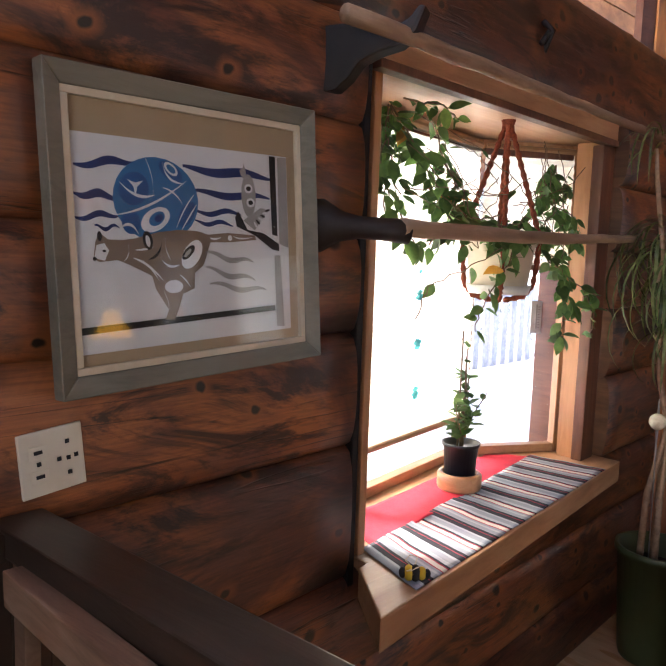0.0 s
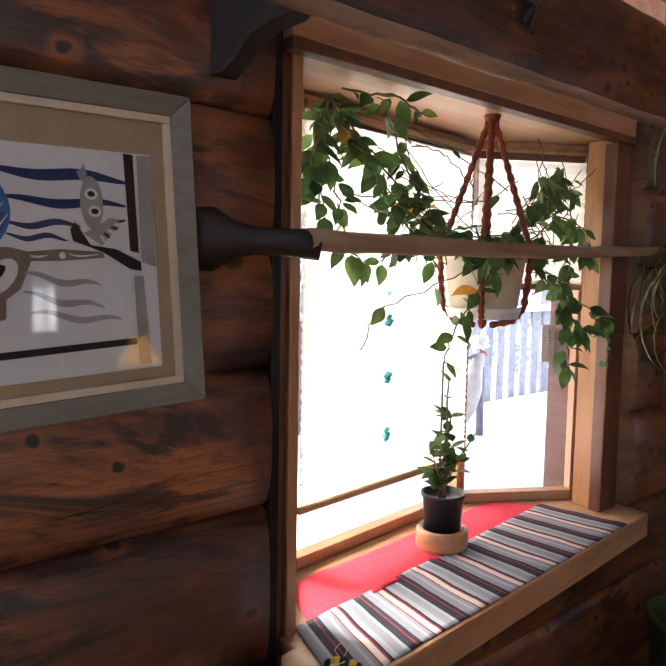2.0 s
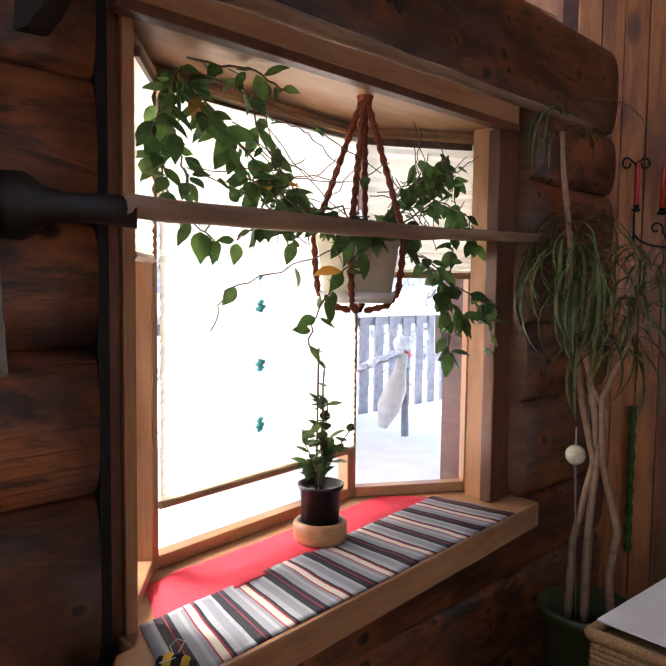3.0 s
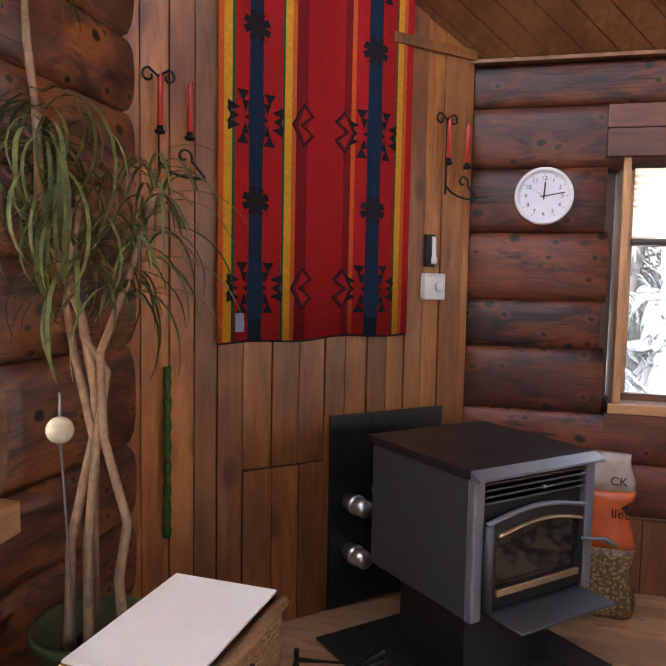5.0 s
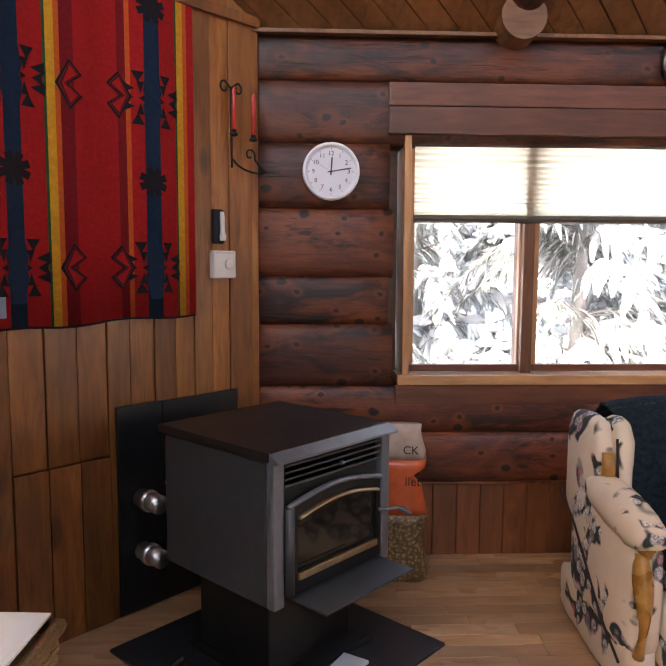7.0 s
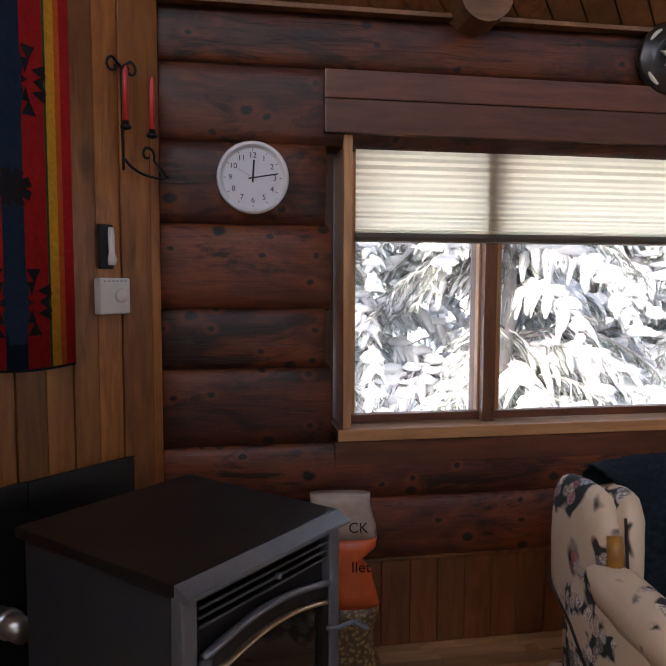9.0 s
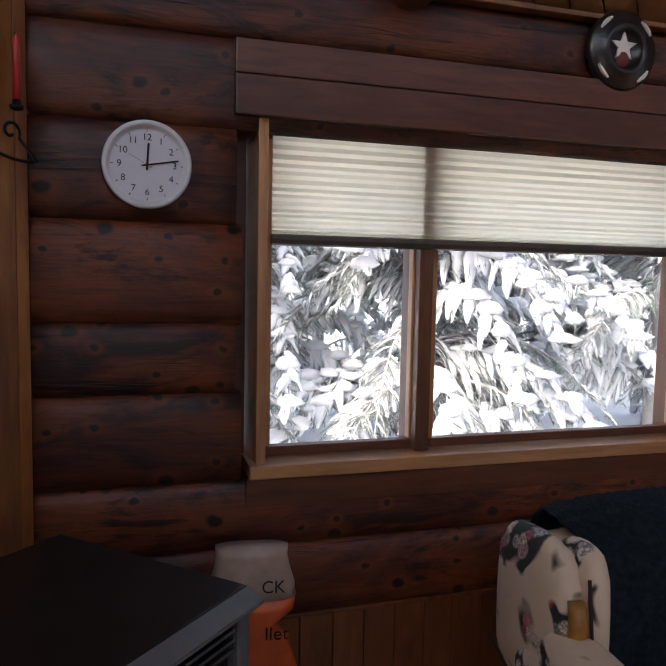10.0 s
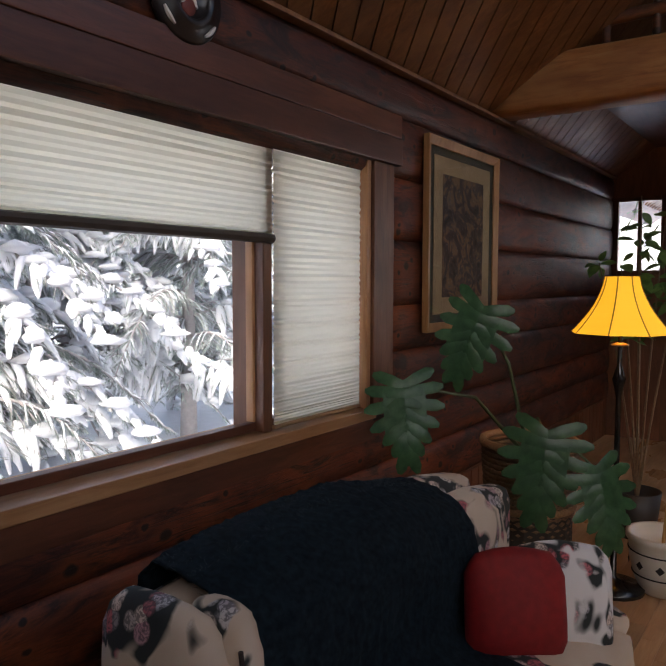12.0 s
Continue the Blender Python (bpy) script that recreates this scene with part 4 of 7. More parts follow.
STEM = plain("woody_stem", (0.14, 0.09, 0.05), 0.7, 0, 0.3, 60)


def oval_leaf(L, W, curl=0.15, n=6):
    """A cupped leaf with a folded midrib, along +x."""
    bm = bmesh.new()
    mid = [bm.verts.new((L * i / n, 0, -curl * L * (i / n) ** 2)) for i in range(n + 1)]
    for s in (1, -1):
        edge = [bm.verts.new((L * i / n, s * W * math.sin(math.pi * min(1, (i / n) ** 0.8)) , 0.12 * W - curl * L * (i / n) ** 2)) for i in range(1, n)]
        bm.faces.new((mid[0], mid[1], edge[0]) if s < 0 else (mid[1], mid[0], edge[0]))
        for i in range(1, n - 1):
            q = (mid[i], mid[i + 1], edge[i], edge[i - 1])
            bm.faces.new(q if s < 0 else tuple(reversed(q)))
        q = (mid[n - 1], mid[n], edge[-1])
        bm.faces.new(q if s < 0 else tuple(reversed(q)))
    return bm


def leaf_at(me, p, d, up, parent, name="leaf", s=1.0):
    d = Vector(d).normalized()
    z = (Vector(up) - d * Vector(up).dot(d)).normalized()
    y = z.cross(d)
    ob = new(name, me)
    ob.parent = parent
    ob.matrix_basis = Matrix.Translation(p) @ Matrix((d, y, z)).transposed().to_4x4() @ Matrix.Scale(s, 4)
    return ob


# hanging plant in a macrame holder
PX, PY, PZ = 0.0, 1.45, 1.535
hoya = thing("hanging_plant", "trailing green vine in a cream pot in a rust macrame hanger", "plant", pose(PX, PY, PZ))
CREAM = plain("cream_plastic", (0.55, 0.49, 0.36), 0.4, 0, 0.06)
ROPE = plain("rust_cord", (0.2, 0.045, 0.018), 0.9, 0, 0.35, 120, 0.6)
bm = bmesh.new()
lathe(bm, [(0, 0), (0.088, 0), (0.097, 0.02), (0.115, 0.15), (0.12, 0.15), (0.122, 0.175), (0.112, 0.175), (0.108, 0.16), (0, 0.155)], 28)
part("pot", bm, CREAM, hoya, "cream plastic pot", True)
bm = bmesh.new()
lathe(bm, [(0, -0.012), (0.1, -0.012), (0.11, 0.018), (0.104, 0.018), (0.095, -0.004), (0, -0.004)], 28)
part("saucer", bm, plain("white_saucer", (0.7, 0.68, 0.62), 0.4), hoya, smooth=True)
top = Vector((-0.02, 0.04, 0.585))
for k in range(4):
    a = 0.6 + k * math.pi / 2
    c, s = math.cos(a), math.sin(a)
    bm = bmesh.new()
    pts = [Vector((0.02 * c, 0.02 * s, -0.035)), Vector((0.085 * c, 0.085 * s, -0.02)), Vector((0.115 * c, 0.115 * s, 0.02)), Vector((0.124 * c, 0.124 * s, 0.1)), Vector((0.128 * c, 0.128 * s, 0.18))]
    pts += [pts[-1].lerp(top, u) for u in (0.2, 0.4, 0.6, 0.8, 1.0)]
    rad = []
    fine = []
    for i in range(len(pts) - 1):
        for j in range(5):
            fine.append(pts[i].lerp(pts[i + 1], j / 5))
    tube(bm, [tuple(p) for p in fine], [0.007 + 0.004 * (i % 2) for i in range(len(fine))], 7)
    part("cord", bm, ROPE, hoya, smooth=True)
bm = bmesh.new()
tube(bm, [tuple(top + Vector((0, 0, -0.03))), tuple(top), tuple(top + Vector((0, 0.02, 0.04))), tuple(top + Vector((0, 0.035, 0.08)))], [0.02, 0.028, 0.022, 0.018], 9)
tube(bm, [tuple(top + Vector((0, 0.03 + 0.022 * math.cos(a), 0.1 + 0.028 * math.sin(a)))) for a in [i * 0.63 for i in range(11)]], 0.011, 7, caps=False)
part("ring_knot", bm, ROPE, hoya, "rust cord ring", True)
bm = bmesh.new()
tube(bm, [tuple(top + Vector((0, 0.03, 0.12))), tuple(top + Vector((0.1, 0.01, 0.18))), tuple(top + Vector((0.15, -0.02, 0.25))), tuple(top + Vector((0.12, -0.03, 0.28)))], 0.011, 7)
tube(bm, [tuple(top + Vector((0.14, -0.02, 0.25))), tuple(top + Vector((0.14, -0.07, 0.2)))], 0.009, 6)
part("strap", bm, ANTLER, hoya, "dark leather strap", True)
LM = [mesh(oval_leaf(L, W, c), LEAF, "hoya_leaf", True) for L, W, c in ((0.074, 0.02, 0.25), (0.086, 0.023, 0.15), (0.06, 0.019, 0.35), (0.052, 0.016, 0.1))]
LY = mesh(oval_leaf(0.085, 0.022, 0.3), LEAF_Y, "old_leaf", True)
rg = random.Random(11)
vines = bmesh.new()
def vine(pts, r=0.0022, density=26, size=1.0, yellow=0.0, spread=1.0):
    """A stem through points, with leaves along it."""
    # the strands reach further towards the jamb than towards the plank wall
    pts = [Vector((p[0], p[1] * (1.3 if p[1] < 0 else 0.94), p[2] - 0.02)) for p in pts]
    fine = []
    for i in range(len(pts) - 1):
        n = 6
        a, b = pts[i], pts[i + 1]
        for j in range(n):
            fine.append(a.lerp(b, j / n) + Vector((rg.uniform(-1, 1), rg.uniform(-1, 1), rg.uniform(-1, 1))) * 0.006)
    fine.append(pts[-1])
    tube(vines, [tuple(p) for p in fine], r, 5)
    total = sum((b - a).length for a, b in zip(fine, fine[1:]))
    for k in range(int(total * density * 1.55)):
        i = rg.randrange(len(fine))
        d = Vector((rg.uniform(-1, 1), rg.uniform(-1, 1), rg.uniform(-1.3, 0.25)))
        me = LY if rg.random() < yellow else rg.choice(LM)
        leaf_at(me, fine[i] + d * 0.006, d, (rg.uniform(0.2, 1.0), rg.uniform(-0.6, 0.3), rg.uniform(0.2, 1)), hoya, s=size * rg.uniform(0.6, 1.02))
# strands held by hooks under the soffit, spreading both ways from the pot (relative to the pot)
vine([(0.05, -0.05, 0.16), (0.02, -0.2, 0.26), (-0.02, -0.34, 0.42), (-0.06, -0.42, 0.55)], 0.003, 42, yellow=0.03)
vine([(-0.06, -0.42, 0.55), (-0.05, -0.36, 0.44), (0.0, -0.3, 0.3), (0.05, -0.22, 0.17)], 0.0025, 40)
vine([(-0.06, -0.43, 0.55), (-0.02, -0.46, 0.42), (0.0, -0.44, 0.3), (0.0, -0.42, 0.2)], 0.0025, 44, yellow=0.06)
vine([(-0.06, -0.42, 0.55), (0.0, -0.5, 0.38), (0.0, -0.48, 0.24)], 0.0022, 30)
vine([(-0.05, -0.3, 0.56), (0.0, -0.26, 0.4), (0.02, -0.2, 0.3), (0.04, -0.08, 0.2)], 0.0025, 40)
vine([(0.0, 0.0, 0.18), (0.06, -0.1, 0.26), (0.04, -0.24, 0.24), (0.02, -0.34, 0.16)], 0.0025, 50)
vine([(0.0, 0.02, 0.18), (0.1, 0.1, 0.24), (0.08, 0.24, 0.3), (-0.02, 0.42, 0.4), (-0.08, 0.56, 0.5)], 0.0025, 46)
vine([(0.0, 0.03, 0.18), (0.06, 0.16, 0.34), (0.0, 0.34, 0.42), (-0.06, 0.5, 0.44)], 0.0025, 46)
vine([(-0.08, 0.56, 0.5), (-0.02, 0.52, 0.36), (0.02, 0.46, 0.22), (0.05, 0.4, 0.1)], 0.0022, 46)
vine([(0.08, 0.1, 0.17), (0.13, 0.2, 0.12), (0.11, 0.28, 0.02), (0.1, 0.33, -0.08), (0.08, 0.36, -0.16)], 0.0022, 44)
vine([(0.1, 0.08, 0.17), (0.12, 0.24, 0.08), (0.12, 0.38, 0.04), (0.14, 0.52, 0.0)], 0.0022, 34)
vine([(0.14, 0.4, 0.02), (0.14, 0.5, -0.06), (0.13, 0.53, -0.16)], 0.0018, 24)
vine([(0.1, -0.06, 0.17), (0.13, -0.16, 0.08), (0.1, -0.2, -0.02), (0.08, -0.2, -0.1)], 0.0022, 34, yellow=0.25)
vine([(0.1, -0.1, 0.17), (0.1, -0.26, 0.1), (0.08, -0.4, 0.04), (0.06, -0.42, -0.05)], 0.0018, 4)
vine([(0.02, -0.05, 0.17), (0.1, -0.14, 0.2), (0.13, 0.02, 0.2), (0.1, 0.16, 0.2)], 0.0022, 70)
vine([(0.0, -0.44, 0.55), (0.0, -0.3, 0.57), (-0.02, -0.2, 0.55)], 0.003, 34)
vine([(-0.05, -0.46, 0.5), (0.0, -0.5, 0.36), (0.02, -0.47, 0.22), (0.03, -0.4, 0.16)], 0.0022, 46, 1.05)
vine([(-0.02, -0.4, 0.46), (0.04, -0.32, 0.3), (0.06, -0.2, 0.22), (0.1, -0.05, 0.24)], 0.0022, 52, 1.05)
vine([(0.02, 0.3, 0.34), (0.06, 0.4, 0.3), (0.05, 0.5, 0.28), (0.02, 0.58, 0.2)], 0.0022, 60)
vine([(0.1, 0.26, 0.06), (0.12, 0.34, -0.02), (0.12, 0.42, -0.05)], 0.002, 60, 1.05)
for k in range(26):
    a, b = Vector((rg.uniform(-0.05, 0.05), rg.uniform(-0.5, -0.1), rg.uniform(0.25, 0.56))), Vector((rg.uniform(0, 0.1), rg.uniform(-0.3, 0.1), rg.uniform(0.15, 0.4)))
    if k % 2:
        a.y, b.y = -a.y + 0.1, -b.y + 0.1
    mid = (a + b) / 2 + Vector((0.03, rg.uniform(-0.05, 0.05), rg.uniform(-0.12, 0.02)))
    vine([tuple(a), tuple(mid), tuple(b)], 0.0016, 3)
part("stem_tangle", vines, STEM, hoya, "thin brown woody stems", True)

# glass bead string in front of the blind
beads = thing("bead_string", "hanging string of turquoise glass beads", "ornament", pose(-0.17, 1.235, 1.16))
AQUA = plain("aqua_glass", (0.1, 0.5, 0.52), 0.15)
bm = bmesh.new()
tube(bm, [(0, 0, 0), (0.003, 0.004, 0.2), (0, -0.002, 0.45), (0.1, 0.03, 0.62)], 0.0008, 4)
part("thread", bm, STEM, beads)
for z, r in ((0.0, 0.008), (0.012, 0.012), (0.028, 0.009), (0.175, 0.01), (0.19, 0.013), (0.345, 0.013), (0.36, 0.009), (0.43, 0.006)):
    bm = bmesh.new()
    bmesh.ops.create_icosphere(bm, subdivisions=2, radius=r)
    for v in bm.verts:
        v.co += Vector((0, 0.5 * r * math.sin(v.co.z * 300), z))
    part("bead", bm, AQUA, beads, smooth=True)

# potted jade on the ledge
jade = thing("potted_plant", "small leafy plant in a black pot in a wooden saucer", "plant", pose(-0.065, 1.375, ZW + 0.006) @ Matrix.Scale(1.18, 4))
bm = bmesh.new()
lathe(bm, [(0, 0), (0.062, 0), (0.066, 0.008), (0.066, 0.044), (0.06, 0.05), (0.052, 0.05), (0.05, 0.03), (0, 0.028)], 28)
part("wooden_saucer", bm, TRIM_X, jade, "turned pale wooden saucer", True)
bm = bmesh.new()
lathe(bm, [(0, 0.03), (0.044, 0.03), (0.052, 0.13), (0.056, 0.13), (0.057, 0.14), (0.053, 0.14), (0.05, 0.125), (0, 0.12)], 28)
part("pot", bm, plain("black_plastic", (0.012, 0.012, 0.018), 0.3, 0, 0.1), jade, "black plastic pot", True)
JL = mesh(oval_leaf(0.042, 0.013, 0.1, 4), LEAF, "small_leaf", True)
rg = random.Random(5)
sb = bmesh.new()
for (dx, dy, dz, r, n) in ((0.0, 0.008, 0.42, 0.005, 20), (0.03, -0.09, 0.27, 0.003, 16), (0.02, 0.1, 0.28, 0.003, 14), (-0.02, 0.045, 0.24, 0.003, 10), (0.01, -0.05, 0.2, 0.003, 12), (0.0, 0.02, 0.33, 0.004, 14)):
    pts = [Vector((dx * u ** 1.4, dy * u ** 1.4, 0.12 + (dz - 0.12) * u)) + Vector((rg.uniform(-1, 1), rg.uniform(-1, 1), 0)) * 0.003 for u in [i / 7 for i in range(8)]]
    tube(sb, [tuple(p) for p in pts], [r * (1 - 0.6 * i / 7) for i in range(8)], 6)
    for k in range(n):
        p = pts[rg.randrange(2, 8)]
        d = Vector((rg.uniform(-1, 1), rg.uniform(-1, 1), rg.uniform(-0.2, 0.9)))
        leaf_at(JL, p, d, (0.3, 0, 1), jade, s=rg.uniform(0.7, 1.25))
tube(sb, [(-0.01, -0.005, 0.12), (-0.012, 0.0, 0.47)], 0.0025, 6)
part("stem", sb, STEM, jade, "pale woody stems", True)

# ---- corner by the bow window ----
# tall dracaena in an olive pot
drac = thing("dracaena", "tall multi-stemmed dracaena with drooping strap leaves in an olive pot", "plant", pose(0.33, 2.29, 0))
bm = bmesh.new()
lathe(bm, [(0, 0), (0.12, 0), (0.125, 0.02), (0.155, 0.45), (0.165, 0.45), (0.165, 0.48), (0.15, 0.48), (0.145, 0.4), (0, 0.39)], 32)
part("pot", bm, plain("olive_glaze", (0.06, 0.075, 0.028), 0.4), drac, "olive green pot", True)
part("soil", boxed(-0.1, 0.1, -0.1, 0.1, 0.385, 0.4, 0.01), plain("soil", (0.02, 0.014, 0.01), 0.95, 0, 0.4, 60, 1.0), drac)
BARK = plain("pale_bark", (0.3, 0.19, 0.11), 0.7, 0, 0.3, 45, 0.5)
rg = random.Random(9)
heads = []
for k, pts in enumerate(([(-0.06, -0.03, 0.39), (-0.05, -0.03, 0.7), (0.0, 0.0, 0.98), (-0.05, 0.0, 1.18), (-0.05, -0.04, 1.32), (-0.02, -0.02, 1.6)],
                         [(0.07, 0.03, 0.39), (0.06, 0.02, 0.6), (0.08, 0.03, 0.75), (0.03, 0.0, 0.98), (0.02, 0.0, 1.2), (0.08, 0.03, 1.38), (0.12, 0.1, 1.62)],
                         [(0.0, -0.03, 0.39), (0.0, -0.03, 0.7), (0.01, 0.0, 0.98), (0.03, 0.02, 1.15), (-0.02, -0.02, 1.25)],
                         [(-0.03, 0.04, 0.39), (-0.02, 0.03, 0.8), (0.0, 0.01, 1.1), (-0.02, -0.02, 1.3), (-0.05, -0.14, 1.55), (-0.01, -0.19, 1.66), (-0.04, -0.16, 1.78), (-0.07, -0.15, 1.95), (-0.09, -0.13, 2.08)])):
    bm = bmesh.new()
    fine = []
    for a, b in zip(pts, pts[1:]):
        for j in range(4):
            fine.append(Vector(a).lerp(Vector(b), j / 4))
    fine.append(Vector(pts[-1]))
    tube(bm, [tuple(p) for p in fine], [0.015 * (1 - 0.45 * i / len(fine)) for i in range(len(fine))], 9)
    part("stem", bm, BARK, drac, smooth=True)
    heads.append(fine)


def strap_leaf(L, W, droop):
    """A long narrow leaf that bends over and hangs."""
    bm = bmesh.new()
    n, rows = 9, []
    x = z = 0.0
    for i in range(n + 1):
        u = i / n
        ang = 0.6 - droop * u ** 0.8
        rows.append((x, z, W * math.sin(math.pi * min(0.97, 0.12 + 0.85 * u)) ** 0.7))
        x += math.cos(ang) * L / n
        z += math.sin(ang) * L / n
    l = [(bm.verts.new((x, -w, z + 0.3 * w)), bm.verts.new((x, 0, z)), bm.verts.new((x, w, z + 0.3 * w))) for x, z, w in rows]
    for a, b in zip(l, l[1:]):
        bm.faces.new((a[0], a[1], b[1], b[0]))
        bm.faces.new((a[1], a[2], b[2], b[1]))
    return bm


SM = [mesh(strap_leaf(L, 0.0062, d), LEAF_D, "strap_leaf", True) for L, d in ((0.34, 2.1), (0.42, 2.3), (0.48, 2.2), (0.3, 2.6), (0.26, 1.6))]
HM = [mesh(strap_leaf(L, 0.0068, d), LEAF_D, "strap_leaf", True) for L, d in ((0.42, 3.3), (0.5, 3.0), (0.36, 3.6), (0.56, 2.9))]
def tuft(p, n, s=1.0, kinds=SM, deep=0.06, rise=0.6):
    for i in range(n):
        a = rg.uniform(0, 2 * math.pi)
        leaf_at(rg.choice(kinds), Vector(p) + Vector((rg.uniform(-1, 1) * 0.02, rg.uniform(-1, 1) * 0.02, rg.uniform(-deep, deep))), (math.cos(a), math.sin(a), rg.uniform(-0.5, rise)), (0, 0, 1), drac, s=s * rg.uniform(0.7, 1.1))
# one heavy hanging crown over the ledge, one looser crown by the planks
for p, n in (((-0.02, -0.16, 1.76), 36), ((0.0, -0.17, 1.66), 34), ((-0.03, -0.1, 1.56), 24), ((-0.01, -0.04, 1.42), 16)):
    tuft(p, n, 0.85, HM, 0.07, 0.1)
for p, n in (((0.12, 0.1, 1.62), 26), ((0.1, 0.06, 1.5), 30), ((0.06, 0.03, 1.36), 24)):
    tuft(p, n, 0.8)
for p, n in (((-0.09, -0.13, 2.1), 10), ((-0.12, -0.05, 2.12), 8)):
    tuft(p, n, 0.7)
# glass globe on a thin rod
globe = thing("glass_globe", "pale glass globe on a thin rod in the pot", "ornament", pose(0.335, 2.142, 0))
bm = bmesh.new()
bmesh.ops.create_uvsphere(bm, u_segments=20, v_segments=14, radius=0.033)
bmesh.ops.translate(bm, vec=(0, 0, 1.03), verts=bm.verts)
part("globe", bm, plain("milky_glass", (0.55, 0.5, 0.36), 0.12, 0, 0.3, 30), globe, "frosted pale globe", True)
bm = bmesh.new()
tube(bm, [(0.0, 0, 1.12), (0.0, 0, 1.0), (-0.002, 0.01, 0.95), (-0.015, 0.08, 0.4)], [0.003, 0.006, 0.0035, 0.0025], 6)
part("rod", bm, plain("grey_metal", (0.3, 0.3, 0.3), 0.35, 0.8), globe)
# green glass strip hung on the planks
green = thing("glass_wall_vase", "tall narrow green glass vase hung on the plank wall", "vase", DG @ pose(0.238, -0.03, 0.45))
bm = bmesh.new()
pr = [(0.014, 0.0)]
for i in range(1, 26):
    pr.append((0.013 + 0.0035 * math.sin(i * 1.9) + 0.001 * (i % 2), 0.62 * i / 26))
pr += [(0.016, 0.62), (0.018, 0.625), (0.012, 0.625)]
lathe(bm, [(0, 0)] + pr, 12)
gm = plain("green_glass", (0.035, 0.09, 0.02), 0.1, 0, 0.4, 40)
part("vase_body", bm, gm, green, smooth=True)

# ---- woven basket with a white board on it ----
WICKER = plain("wicker", (0.3, 0.18, 0.08), 0.75, 0, 0.35, 150, 0.8)
bk = thing("basket", "square woven seagrass basket by the plant", "basket", pose(0.725, 1.99, 0, 0, 0, -4))
H = 0.672
def woven(bm, x0, x1, y0, y1, z0, z1, rows):
    """Rows of rope round a rectangle, bulging between uprights."""
    for k in range(rows):
        z = z0 + (z1 - z0) * (k + 0.5) / rows
        pts = []
        for a, b in (((x0, y0), (x1, y0)), ((x1, y0), (x1, y1)), ((x1, y1), (x0, y1)), ((x0, y1), (x0, y0))):
            L = math.hypot(b[0] - a[0], b[1] - a[1])
            n = int(L / 0.018)
            for i in range(n):
                t = i / n
                off = 0.003 * (1 if (i + k) % 2 else -1)
                nx, ny = (b[1] - a[1]) / L, -(b[0] - a[0]) / L
                pts.append((a[0] + (b[0] - a[0]) * t + nx * off, a[1] + (b[1] - a[1]) * t + ny * off, z))
        pts.append(pts[0])
        tube(bm, pts, (z1 - z0) / rows * 0.56, 5, caps=False)
bm = bmesh.new()
woven(bm, -0.135, 0.135, -0.225, 0.215, 0.3, H - 0.03, 22)
part("weave", bm, WICKER, bk, smooth=True)
part("core", boxed(-0.13, 0.13, -0.22, 0.21, 0.0, H - 0.03, 0.01), WICKER, bk)
bm = bmesh.new()
tube(bm, [(-0.14, -0.23, H - 0.022), (0.14, -0.23, H - 0.022), (0.14, 0.22, H - 0.022), (-0.14, 0.22, H - 0.022), (-0.14, -0.23, H - 0.022)], 0.017, 8)
part("rim", bm, WICKER, bk, "thick braided rim", True)
part("handle_slot", boxed(0.139, 0.152, -0.06, 0.05, H - 0.11, H - 0.075, 0.006), INK_BLACK, bk)
tagged(part("white_board", boxed(-0.132, 0.132, -0.21, 0.205, 0, 0.006, 0.001, pose(0.722, 2.0, H + 0.003, 0, 0, -4)), plain("white_laminate", (0.75, 0.77, 0.8), 0.3, 0, 0.02)), "plain white board lying on the woven basket", "board")
# metal rack with boxes beside the basket
rack = thing("wire_rack", "black wire rack with tools and boxes beside the basket", "rack", pose(0.98, 2.3, 0, 0, 0, 8))
for z in (0.1, 0.35):
    bm = bmesh.new()
    tube(bm, [(-0.12, -0.2, z), (0.12, -0.2, z), (0.12, 0.2, z), (-0.12, 0.2, z), (-0.12, -0.2, z)], 0.008, 6)
    part("rack_frame", bm, IRON, rack)
for x in (-0.12, 0.12):
    for y in (-0.2, 0.2):
        bm = bmesh.new()
        tube(bm, [(x, y, 0), (x, y, 0.38)], 0.008, 6)
        part("post", bm, IRON, rack)
for k in range(2):
    bm = bmesh.new()
    tube(bm, [(-0.1 + 0.04 * k, 0.0, 0.37), (0.12, 0.12 + 0.05 * k, 0.41)], 0.006, 6)
    part("tong", bm, IRON, rack)
part("carton", boxed(-0.09, 0.1, -0.17, 0.15, 0.102, 0.33, 0.004), plain("brown_carton", (0.28, 0.17, 0.09), 0.8), rack)

# ---- blanket on the plank wall ----
def blanket_mat(name, c): return plain(name, c, 0.9, 0, 0.15, 70, 0.5, 0.2)
WOOL_RED, WOOL_DRED = blanket_mat("wool_red", (0.3, 0.009, 0.01)), blanket_mat("wool_dark_red", (0.15, 0.006, 0.009))
WOOL_GOLD, WOOL_ORANGE = blanket_mat("wool_gold", (0.5, 0.24, 0.02)), blanket_mat("wool_orange", (0.45, 0.075, 0.015))
WOOL_BLUE, WOOL_BLACK, WOOL_GREEN = blanket_mat("wool_blue", (0.008, 0.02, 0.042)), blanket_mat("wool_black", (0.012, 0.01, 0.012)), blanket_mat("wool_green", (0.02, 0.07, 0.02))
BX0, BX1, BZ0, BZ1 = 0.43, 1.305, 1.16, 3.1
blk = thing("wall_blanket", "red wool blanket with black and blue geometric bands on planks", "blanket", DG)
def fold(x): return -0.022 - 0.009 * math.sin((x - BX0) * 21) - 0.006 * math.sin((x - BX0) * 9 + 1)
